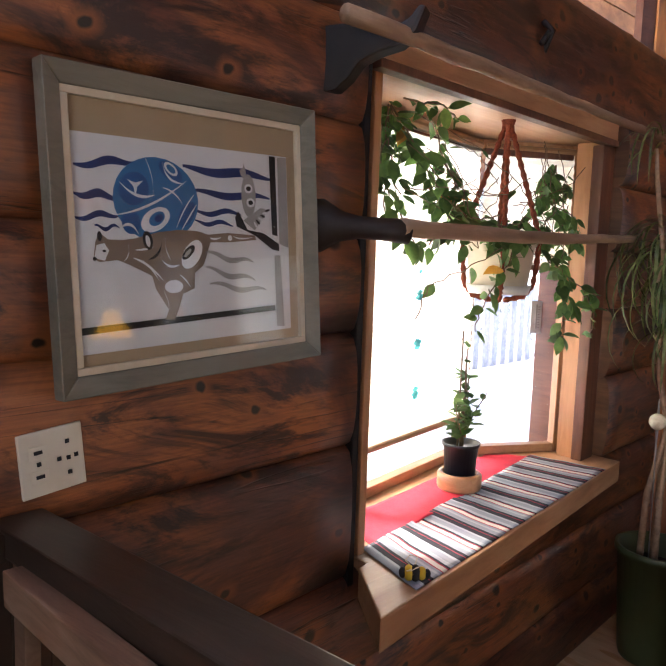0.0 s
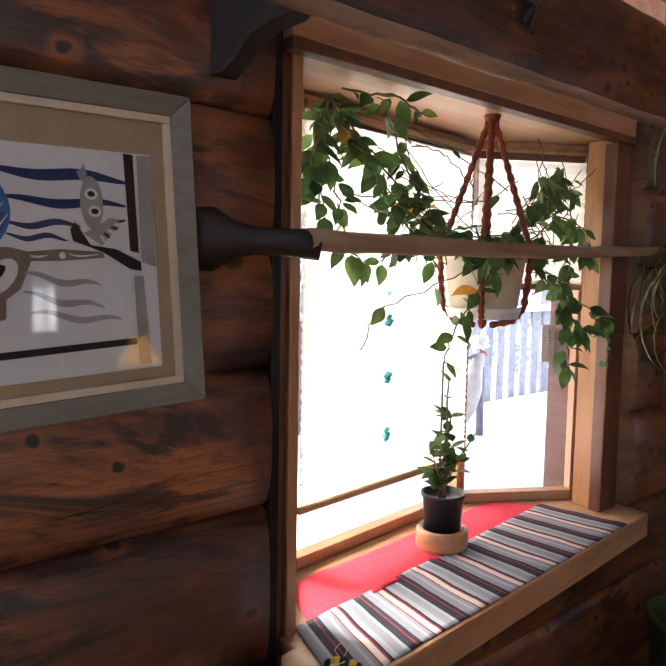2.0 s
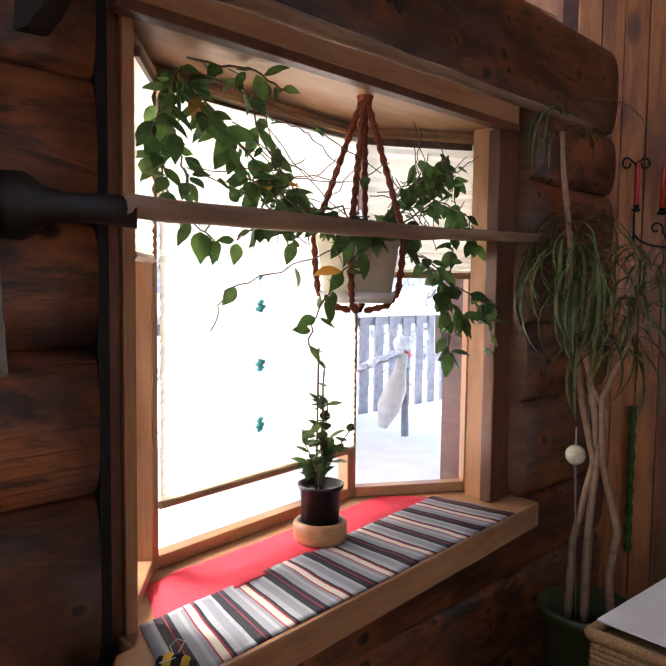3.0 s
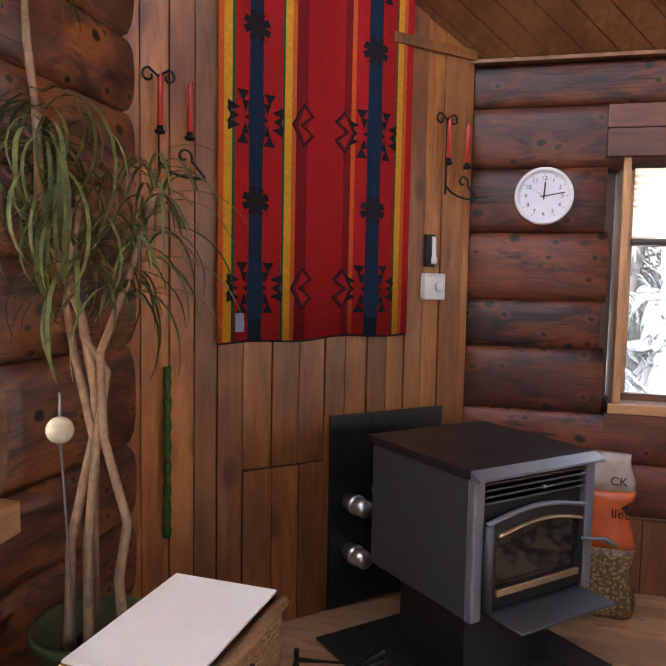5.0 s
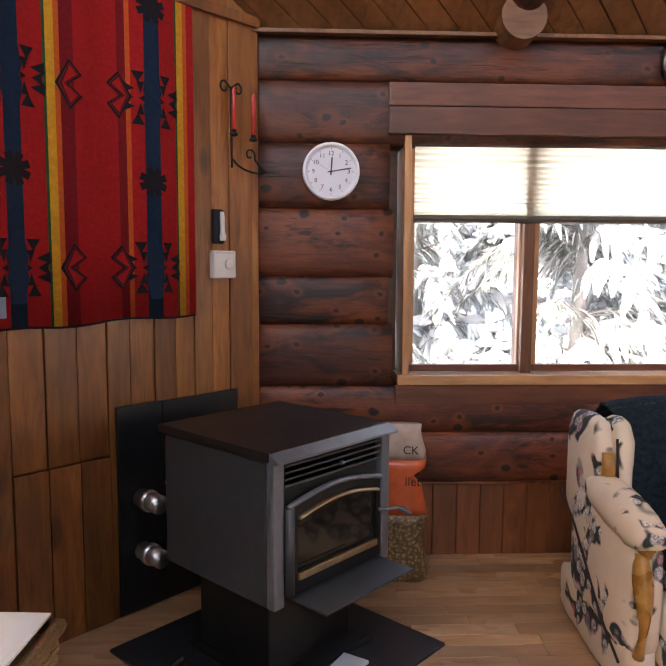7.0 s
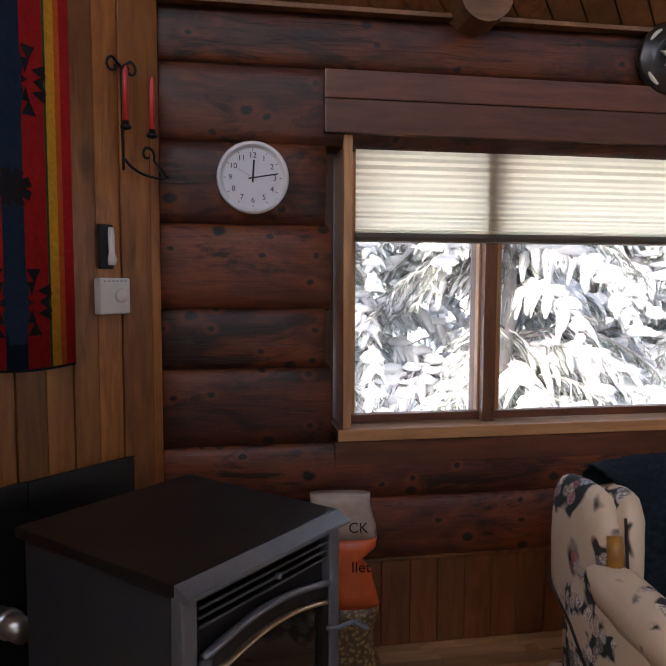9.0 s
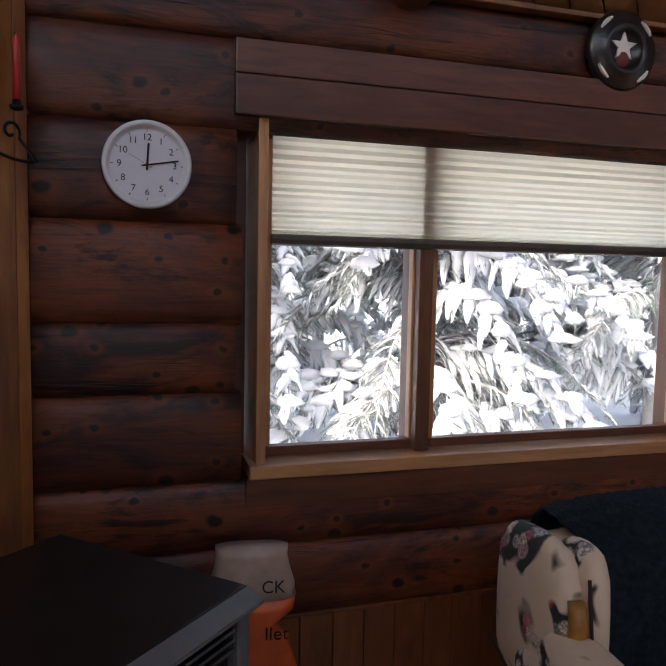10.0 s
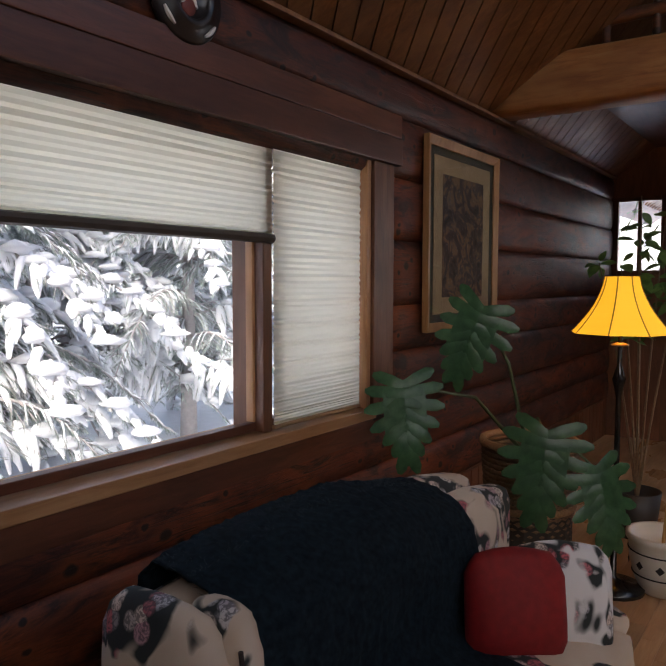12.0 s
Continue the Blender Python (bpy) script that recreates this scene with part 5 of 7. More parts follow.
def bottom(x): return BZ0 + 0.006 * math.sin((x - BX0) * 14) + 0.02 * (x - BX0) / (BX1 - BX0) - 0.01
cols = [("band", 0.0, 0.02, WOOL_ORANGE), ("band", 0.02, 0.055, WOOL_GOLD), ("band", 0.055, 0.068, WOOL_GREEN), ("field", 0.068, 0.135, WOOL_RED), ("band", 0.135, 0.205, WOOL_BLUE), ("field", 0.205, 0.3, WOOL_RED), ("band", 0.3, 0.312, WOOL_GREEN), ("band", 0.312, 0.345, WOOL_GOLD), ("band", 0.345, 0.365, WOOL_ORANGE), ("field", 0.365, 0.42, WOOL_DRED), ("field", 0.42, 0.62, WOOL_RED), ("field", 0.62, 0.655, WOOL_DRED), ("band", 0.655, 0.675, WOOL_ORANGE), ("field", 0.675, 0.735, WOOL_RED), ("band", 0.735, 0.81, WOOL_BLUE), ("field", 0.81, 0.9, WOOL_RED), ("band", 0.9, 0.91, WOOL_GREEN), ("band", 0.91, 0.945, WOOL_GOLD), ("band", 0.945, 0.965, WOOL_ORANGE), ("field", 0.965, 1.0, WOOL_RED)]
for nm, u0, u1, mt in cols:
    x0, x1 = BX0 + (BX1 - BX0) * u0, BX0 + (BX1 - BX0) * u1
    n = max(2, int((x1 - x0) / 0.012))
    bm = bmesh.new()
    rows = []
    for i in range(n + 1):
        x = x0 + (x1 - x0) * i / n
        y = fold(x)
        zs = [bottom(x), 1.6, 2.1, 2.6, BZ1]
        rows.append([(bm.verts.new((x, y, z)), bm.verts.new((x, y + 0.008, z))) for z in zs])
    for a, b in zip(rows, rows[1:]):
        for k in range(4):
            bm.faces.new((a[k][0], b[k][0], b[k + 1][0], a[k + 1][0]))
            bm.faces.new((a[k][1], a[k + 1][1], b[k + 1][1], b[k][1]))
        bm.faces.new((a[0][0], a[0][1], b[0][1], b[0][0]))
    bmesh.ops.recalc_face_normals(bm, faces=bm.faces)
    part("woven_" + nm, bm, mt, blk, smooth=True)


def motif(name, polys, mat, lift=0.002):
    """Woven figures that follow the folds."""
    bm = bmesh.new()
    for p in polys:
        bm.faces.new([bm.verts.new((x, 0, z)) for x, z in p])
    bm.normal_update()
    bmesh.ops.triangulate(bm, faces=bm.faces)
    for _ in range(2):
        bmesh.ops.subdivide_edges(bm, edges=[e for e in bm.edges if e.calc_length() > 0.02], cuts=1)
    for v in bm.verts:
        v.co.y = fold(v.co.x) - lift
    bmesh.ops.recalc_face_normals(bm, faces=bm.faces)
    if sum(f.normal.y for f in bm.faces) > 0:
        bmesh.ops.reverse_faces(bm, faces=bm.faces)
    return part(name, bm, mat, blk)


def rect(x0, x1, z0, z1): return [(x0, z0), (x1, z0), (x1, z1), (x0, z1)]
UB = (BX0 + 0.17 * 0.875, BX0 + 0.7725 * 0.875)
for bx in UB:
    for zc in (1.36, 1.99, 2.62):
        fig = []
        for s in (-1, 1):
            for dz, w in ((0.075, 0.05), (0.038, 0.03), (-0.038, 0.03), (-0.075, 0.05)):
                # stepped triangles beside the blue stripe
                fig.append([(bx + s * 0.034, zc + dz + 0.022 * (1 if dz > 0 else -1)), (bx + s * (0.034 + w), zc + dz + 0.022 * (1 if dz > 0 else -1)), (bx + s * (0.034 + w * 0.5), zc + dz - 0.02 * (1 if dz > 0 else -1))])
            fig.append([(bx + s * 0.075, zc), (bx + s * 0.125, zc + 0.03), (bx + s * 0.11, zc + 0.006), (bx + s * 0.11, zc - 0.006), (bx + s * 0.125, zc - 0.03)])
            fig.append([(bx + s * 0.07, zc + 0.032), (bx + s * 0.118, zc + 0.055), (bx + s * 0.118, zc + 0.014)])
            fig.append([(bx + s * 0.07, zc - 0.032), (bx + s * 0.118, zc - 0.014), (bx + s * 0.118, zc - 0.055)])
            fig.append([(bx + s * 0.034, zc + 0.012), (bx + s * 0.055, zc), (bx + s * 0.034, zc - 0.012)])
        for f in fig:
            motif("woven_star", [f], WOOL_BLACK)
        motif("woven_flare", [[(bx - 0.03, zc), (bx - 0.04, zc + 0.03), (bx - 0.022, zc + 0.13), (bx + 0.022, zc + 0.13), (bx + 0.04, zc + 0.03), (bx + 0.03, zc), (bx + 0.04, zc - 0.03), (bx + 0.025, zc - 0.12), (bx - 0.025, zc - 0.12), (bx - 0.04, zc - 0.03)]], WOOL_BLUE, 0.0035)
    for zc in (1.685, 2.325, 2.96):
        fig = []
        for k in range(8):
            a = k * math.pi / 4 + 0.39
            c, s = math.cos(a), math.sin(a)
            fig.append([(bx + 0.012 * -s, zc + 0.012 * c), (bx + 0.012 * s, zc - 0.012 * c), (bx + 0.06 * c + 0.014 * s, zc + 0.055 * s - 0.014 * c), (bx + 0.06 * c - 0.014 * s, zc + 0.055 * s + 0.014 * c)])
        for f in fig:
            motif("woven_rosette", [f], WOOL_BLACK)
for zc in (1.36, 1.99, 2.62):
    for s, cx in ((1, 0.79), (-1, 0.965)):
        def chev(o): return [(cx + s * (-0.06 + 1.4 * o), zc), (cx - s * 0.01, zc + 0.085 - 1.4 * o), (cx + s * (0.038 - 1.3 * o), zc + 0.036), (cx - s * (0.014 + 1.2 * o), zc), (cx + s * (0.038 - 1.3 * o), zc - 0.036), (cx - s * 0.01, zc - 0.085 + 1.4 * o)]
        motif("woven_chevron", [chev(0)], WOOL_BLACK, 0.0025)
        motif("woven_chevron", [chev(0.008)], WOOL_DRED, 0.004)
        motif("woven_chevron", [chev(0.012)], WOOL_BLACK, 0.0055)
        motif("woven_chevron", [chev(0.0155)], WOOL_RED, 0.007)
bm = bmesh.new()
tube(bm, [(BX0 + (BX1 - BX0) * i / 60, fold(BX0 + (BX1 - BX0) * i / 60) + 0.004, bottom(BX0 + (BX1 - BX0) * i / 60)) for i in range(61)], 0.0055, 6)
part("hem", bm, WOOL_BLACK, blk, "black stitched hem")
part("label_patch", boxed(BX0 + 0.065, BX0 + 0.1, fold(BX0 + 0.08) - 0.004, fold(BX0 + 0.08) - 0.001, BZ0 + 0.035, BZ0 + 0.105, 0.001), plain("grey_label", (0.2, 0.22, 0.3), 0.8), blk)

# ---- candle sconces ----
WAX = plain("red_wax", (0.5, 0.035, 0.03), 0.35, 0, 0.06)
sc = thing("candle_sconce", "black wrought-iron wall sconce with two red taper candles", "sconce", DG @ pose(0.19, -0.014, 1.74), "sconces beside the blanket")
def arc(cx, cz, r, a0, a1, n=16, k=1.0, y=-0.02):
    return [(cx + r * (1 - (1 - k) * i / n) * math.cos(a0 + (a1 - a0) * i / n), y, cz + r * (1 - (1 - k) * i / n) * math.sin(a0 + (a1 - a0) * i / n)) for i in range(n + 1)]
bm = bmesh.new()
tube(bm, [(0.02, -0.012, 0.02), (0.018, -0.012, 0.35)], 0.007, 7, flat=0.5)
part("back_bar", bm, IRON, sc)
for s in (-1, 1):
    bm = bmesh.new()
    tube(bm, [(0.018, -0.012, 0.345)] + arc(0.018 + s * 0.035, 0.345, 0.026, math.pi / 2, math.pi / 2 - s * 5.2, 18, 0.35, -0.014), 0.0045, 6)
    part("scroll", bm, IRON, sc, smooth=True)
bm = bmesh.new()
tube(bm, [(0.02, -0.012, 0.06)] + [(0.02 + 0.12 * (1 - math.cos(a)), -0.02 - 0.02 * math.sin(a), 0.06 - 0.055 * math.sin(a)) for a in [i * 0.16 for i in range(1, 13)]] + arc(0.105, 0.08, 0.03, -0.5, 5.4, 20, 0.3, -0.03), 0.0045, 6)
part("arm", bm, IRON, sc, smooth=True)
for x, y, z in ((0.018, -0.03, 0.145), (0.125, -0.03, 0.135)):
    bm = bmesh.new()
    lathe(bm, [(0, 0), (0.016, 0.004), (0.02, 0.014), (0.012, 0.016), (0.011, 0.03), (0, 0.03)], 14, (x, y, z))
    part("cup", bm, IRON, sc, smooth=True)
    bm = bmesh.new()
    tube(bm, [(x, y, z + 0.03), (x + 0.002, y, z + 0.19), (x + 0.004, y, z + 0.2), (x + 0.004, y, z + 0.206)], [0.0105, 0.009, 0.004, 0.001], 12)
    part("candle", bm, WAX, sc, "red taper candle", True)
copy_thing(sc, DG @ pose(1.475, -0.014, 1.76))

# thermostat and cordless phone
th = thing("thermostat", "white square thermostat with a round dial on the planks", "thermostat", DG @ pose(1.44, -0.01, 1.373))
WHITE = plain("white_plastic", (0.66, 0.62, 0.56), 0.4, 0, 0.04)
part("case", boxed(-0.058, 0.058, -0.034, 0, -0.058, 0.058, 0.006), WHITE, th)
bm = bmesh.new()
lathe(bm, [(0, 0), (0.021, 0), (0.021, 0.007), (0.018, 0.009), (0, 0.009)], 24)
bmesh.ops.transform(bm, matrix=pose(0.018, -0.034, 0.0, 90, 0, 0), verts=bm.verts)
part("dial", bm, WHITE, th, "round adjusting dial", True)
for k in range(6):
    part("vent_slot", boxed(-0.045 + 0.016 * k, -0.036 + 0.016 * k, -0.0348, -0.033, 0.046, 0.05), INK_GREY, th)
ph = thing("wall_thermometer", "white and black thermometer in a holder on the planks", "thermometer", DG @ pose(1.425, -0.01, 1.53))
part("holder", boxed(-0.028, 0.022, -0.02, 0, -0.07, 0.072, 0.005), INK_BLACK, ph, "black backing holder")
bm = bmesh.new()
tube(bm, [(0.008, -0.028, -0.058), (0.008, -0.03, -0.04), (0.008, -0.028, -0.02), (0.008, -0.026, 0.04), (0.008, -0.024, 0.062)], [0.014, 0.017, 0.011, 0.012, 0.009], 12, flat=0.6)
part("face", bm, WHITE, ph, "white rounded body", True)
# ---- clock ----
ck = thing("wall_clock", "round white wall clock with black numerals showing thirteen past twelve", "clock", pose(1.5, 3.985, 1.783, 90, 0, 0))
bm = bmesh.new()
lathe(bm, [(0, 0), (0.118, 0), (0.126, 0.006), (0.126, 0.024), (0.12, 0.03), (0.111, 0.027), (0.108, 0.014), (0.1, 0.012)], 64)
part("rim", bm, plain("clock_white", (0.66, 0.65, 0.68), 0.35, 0, 0.03), ck, "white plastic rim", True)
bm = bmesh.new()
lathe(bm, [(0, 0.012), (0.109, 0.012)], 64)
part("face", bm, plain("clock_paper", (0.62, 0.61, 0.66), 0.6, 0, 0.03), ck)
for h in range(1, 13):
    a = math.pi / 2 - h * math.pi / 6
    cu = bpy.data.curves.new("numeral", "FONT")
    cu.body, cu.size, cu.align_x, cu.align_y, cu.extrude = str(h), 0.027, "CENTER", "CENTER", 0.0004
    tmp = bpy.data.objects.new("numeral", cu)
    me = bpy.data.meshes.new_from_object(tmp)
    bpy.data.objects.remove(tmp)
    me.materials.append(INK_BLACK)
    ob = new("numeral", me)
    ob.parent = ck
    ob.matrix_basis = pose(0.078 * math.cos(a), 0.078 * math.sin(a), 0.0135)
    part("tick", boxed(0.094, 0.102, -0.001, 0.001, 0.0122, 0.013, m=pose(0, 0, 0, 0, 0, math.degrees(a))), INK_BLACK, ck)
for nm, ang, L, w in (("hour_hand", -4, 0.062, 0.0032), ("minute_hand", -80, 0.09, 0.0024), ("second_hand", 60, 0.06, 0.0008)):
    part(nm, boxed(-w, w, -0.016, L, 0.0155, 0.0165, 0.0004, pose(0, 0, 0, 0, 0, ang)), INK_BLACK if nm != "second_hand" else INK_GREY, ck)

# ---- round carved ornament above the window ----
orn = thing("round_wall_ornament", "round black carved ornament with white dashes and a star", "ornament", pose(3.105, 3.99, 2.275, 90, 0, 0))
bm = bmesh.new()
lathe(bm, [(0, 0), (0.135, 0), (0.14, 0.015), (0.13, 0.03), (0.1, 0.034), (0.088, 0.045), (0.076, 0.05), (0.066, 0.04), (0.064, 0.024), (0, 0.022)], 48)
part("ring", bm, plain("black_lacquer", (0.015, 0.012, 0.012), 0.3), orn, "black lacquered ring", True)
for k in range(4):
    a = k * math.pi / 2 + 0.75
    bm = bmesh.new()
    tube(bm, [(0.118 * math.cos(a + t), 0.118 * math.sin(a + t), 0.034) for t in (-0.25, -0.12, 0, 0.12, 0.25)], [0.004, 0.007, 0.008, 0.007, 0.004], 6)
    part("dash", bm, WHITE, orn, "white inlay dash")
bm = bmesh.new()
pts = [(0.055 * (1 if i % 2 == 0 else 0.42) * math.cos(math.pi / 2 + i * math.pi / 5), 0.012 + 0.05 * (1 if i % 2 == 0 else 0.42) * math.sin(math.pi / 2 + i * math.pi / 5)) for i in range(10)]
prism(bm, pts, 0.022, 0.03)
part("star", bm, WHITE, orn, "white star")
bm = bmesh.new()
lathe(bm, [(0, 0.031), (0.02, 0.03), (0.032, 0.022)], 20)
bmesh.ops.translate(bm, vec=(0, -0.026, 0), verts=bm.verts)
part("red_boss", bm, plain("dull_red", (0.16, 0.03, 0.02), 0.5), orn, "dull red boss", True)

# ---- wainscot under the north logs ----
wx = 1.1
rng = random.Random(8)
while wx < 8.3:
    w = rng.uniform(0.1, 0.125)
    part("wainscot_board", boxed(wx + 0.001, wx + w - 0.001, 4.02, 4.045, 0.0, 0.352, 0.004), WAINSCOT, wall_n)
    wx += w
part("wainscot_cap", boxed(1.1, 8.36, 4.005, 4.05, 0.345, 0.36, 0.004), WAINSCOT, wall_n)

# ---- pellet stove ----
SV = pose(1.284, 3.258, 0, 0, 0, 45) @ Matrix.Diagonal((0.95, 1, 0.985, 1))
STEEL = plain("grey_stove_paint", (0.05, 0.054, 0.06), 0.42, 0.2, 0.08, 30, 0.15)
STEEL_B = plain("black_stove_paint", (0.012, 0.012, 0.013), 0.4, 0.2, 0.15, 30, 0.15)
STEEL_L = plain("light_edge_paint", (0.16, 0.17, 0.19), 0.38, 0.3, 0.08, 30)
BRASS = plain("brushed_gold", (0.5, 0.36, 0.22), 0.32, 0.85, 0.08, 60)
ALU = plain("aluminium_duct", (0.55, 0.55, 0.56), 0.35, 0.9)
pad = tagged(part("hearth_pad", boxed(-0.425, 0.425, -0.425, 0.425, 0, 0.012, 0.003, pose(1.29, 3.225, 0.001, 0, 0, 45)), plain("pad_black", (0.018, 0.02, 0.022), 0.35, 0, 0.2, 25)), "black metal hearth pad on the floor", "hearth pad")
hp = thing("heat_shield", "black sheet-metal heat shield on the plank wall", "heat shield", DG)
part("sheet", boxed(0.925, 1.125, -0.03, -0.02, 0.012, 0.836, 0.002), STEEL_B, hp)
part("sheet", boxed(1.127, 1.512, -0.031, -0.02, 0.012, 0.834, 0.002), STEEL_B, hp)
st = thing("pellet_stove", "dark grey freestanding pellet stove with an arched glass door", "stove", SV)
W2 = 0.292
part("side_panel", boxed(-W2, -W2 + 0.025, -0.25, 0.28, 0.33, 0.795, 0.006), STEEL, st, "dark grey side panel")
part("side_panel", boxed(W2 - 0.025, W2, -0.25, 0.28, 0.33, 0.795, 0.006), STEEL, st, "dark grey side panel")
part("corner_post", boxed(-W2 - 0.004, -W2 + 0.045, -0.285, -0.25, 0.33, 0.8, 0.01), STEEL_L, st, "lighter grey corner post")
part("corner_post", boxed(W2 - 0.045, W2 + 0.004, -0.285, -0.25, 0.33, 0.8, 0.01), STEEL_L, st, "lighter grey corner post")
part("back_panel", boxed(-W2 + 0.025, W2 - 0.025, 0.25, 0.28, 0.33, 0.795, 0.004), STEEL_B, st)
part("front_panel", boxed(-W2 + 0.046, W2 - 0.046, -0.262, -0.24, 0.335, 0.71, 0.004), STEEL_B, st, "black front panel")
part("base_plate", boxed(-W2 + 0.02, W2 - 0.02, -0.25, 0.26, 0.315, 0.335, 0.004), STEEL_B, st)
bm = bmesh.new()
prism(bm, [(-0.305, -0.27), (-0.305, 0.3), (0.305, 0.3), (0.305, -0.27)], 0.802, 0.83, 0.004)
part("top_plate", bm, plain("brown_black_top", (0.02, 0.017, 0.016), 0.4, 0.2, 0.3, 8), st, "black brown top plate")
bm = bmesh.new()
v = [bm.verts.new(c) for c in ((-0.305, -0.272, 0.831), (0.305, -0.272, 0.831), (0.305, -0.315, 0.808), (-0.305, -0.315, 0.808), (-0.305, -0.272, 0.8), (0.305, -0.272, 0.8), (0.305, -0.315, 0.8), (-0.305, -0.315, 0.8))]
for f in ((0, 1, 2, 3), (3, 2, 6, 7), (4, 5, 1, 0), (7, 6, 5, 4), (0, 3, 7, 4), (1, 5, 6, 2)):
    bm.faces.new([v[i] for i in f])
bmesh.ops.recalc_face_normals(bm, faces=bm.faces)
bmesh.ops.bevel(bm, geom=list(bm.edges), offset=0.002, segments=2, affect="EDGES")
part("front_lip", bm, STEEL_L, st, "bevelled light grey front edge")
for k in range(4):
    z = 0.775 - 0.021 * k
    bm = bmesh.new()
    box(bm, -W2 + 0.05, W2 - 0.05, -0.012, 0.012, -0.003, 0.003, 0.001, pose(0, -0.272, z, -28, 0, 0))
    part("louvre", bm, STEEL, st)
bm = bmesh.new()
lathe(bm, [(0, 0), (0.008, 0), (0.009, 0.008), (0.006, 0.014), (0, 0.015)], 14)
bmesh.ops.transform(bm, matrix=pose(0.03, -0.275, 0.738, 90, 0, 0), verts=bm.verts)
part("knob", bm, STEEL_L, st, smooth=True)
# arched door
def arch(x0, x1, z0, zs, rise, n=14):
    return [(x0, z0), (x1, z0)] + [(x1 + (x0 - x1) * i / n, zs + rise * math.sin(math.pi * i / n)) for i in range(n + 1)]
def face_plate(name, out, y0, y1, mat, parent, label="", hole=None, bevel=0.003):
    bm = bmesh.new()
    if hole:
        n = len(out)
        rows = [[bm.verts.new((x, y, z)) for x, z in o] for o, y in ((out, y1), (out, y0), (hole, y0), (hole, y1))]
        for a, b in zip(rows, rows[1:] + rows[:1]):
            for i in range(n):
                bm.faces.new((a[i], a[(i + 1) % n], b[(i + 1) % n], b[i]))
    else:
        a, b = [bm.verts.new((x, y0, z)) for x, z in out], [bm.verts.new((x, y1, z)) for x, z in out]
        bm.faces.new(a)
        bm.faces.new(b)
        for i in range(len(a)):
            bm.faces.new((a[i], a[(i + 1) % len(a)], b[(i + 1) % len(a)], b[i]))
    bmesh.ops.recalc_face_normals(bm, faces=bm.faces)
    return part(name, bm, mat, parent, label)
door = face_plate("door", arch(-0.235, 0.24, 0.36, 0.645, 0.03), -0.285, -0.262, STEEL_B, st, "black arched door", arch(-0.19, 0.215, 0.425, 0.6, 0.028))
bm = bmesh.new()
tube(bm, [(-0.235 + 0.475 * i / 14, -0.285, 0.648 + 0.033 * math.sin(math.pi * i / 14)) for i in range(15)], 0.011, 10, flat=0.8)
part("door_arch", bm, STEEL_L, door, "rounded grey arch", True)
bm = bmesh.new()
tube(bm, [(-0.19 + 0.405 * i / 14, -0.291, 0.607 + 0.028 * math.sin(math.pi * i / 14)) for i in range(15)], 0.012, 8, flat=0.5)
part("gold_arch", bm, BRASS, door, "brushed gold arch trim", True)
part("gold_bar", boxed(-0.19, 0.215, -0.295, -0.284, 0.403, 0.427, 0.003), BRASS, door, "brushed gold bottom trim")
SG = Nodes("stove_glass", 0.05)
v = SG.coords()
SG.color(SG.ramp(SG.noise(v, 9, 5), [(0.35, (0.006, 0.006, 0.006)), (0.65, (0.03, 0.024, 0.018))]))
SG.b.inputs["Specular IOR Level"].default_value = 1.0
face_plate("door_glass", arch(-0.19, 0.215, 0.425, 0.6, 0.028), -0.272, -0.268, SG.mat, door, "sooty reflecting glass")
for z in (0.42, 0.6):
    bm = bmesh.new()
    tube(bm, [(-0.236, -0.295, z - 0.035), (-0.236, -0.295, z + 0.035)], 0.013, 10)
    part("hinge", bm, STEEL, door, smooth=True)
bm = bmesh.new()
tube(bm, [(-0.236, -0.295, 0.37), (-0.236, -0.295, 0.65)], 0.016, 10)
part("hinge_post", bm, STEEL, door, smooth=True)
bm = bmesh.new()
tube(bm, [(0.225, -0.29, 0.53), (0.25, -0.315, 0.53), (0.3, -0.32, 0.525), (0.325, -0.33, 0.515)], [0.007, 0.006, 0.006, 0.012], 8)
tube(bm, [(0.305, -0.325, 0.525), (0.345, -0.335, 0.5)], [0.01, 0.02], 10, flat=0.5)
part("handle", bm, STEEL_L, door, "curled steel handle", True)
bm = bmesh.new()
box(bm, -0.215, 0.245, -0.43, -0.262, -0.004, 0.004, 0.003, pose(0, 0, 0.345, 0, 0, 0))
part("ash_lip", bm, STEEL, st, "grey steel ash lip")
part("pedestal", boxed(-0.21, 0.21, -0.17, 0.19, 0.03, 0.314, 0.006), STEEL_B, st, "black pedestal box")
part("foot_plate", boxed(-0.25, 0.25, -0.24, 0.22, 0.014, 0.03, 0.004), STEEL_B, st)
for z, r in ((0.585, 0.035), (0.385, 0.028)):
    bm = bmesh.new()
    tube(bm, [(-0.2, 0.281, z), (-0.2, 0.36, z)], r, 18)
    part("duct", bm, ALU, st, "ribbed aluminium duct", True)
tagged(part("folded_paper", boxed(-0.06, 0.06, -0.05, 0.05, 0, 0.012, 0.003, SV @ pose(0.05, -0.3, 0.014, 0, 0, 12)), PAPER), "folded printed paper on the hearth pad", "paper")

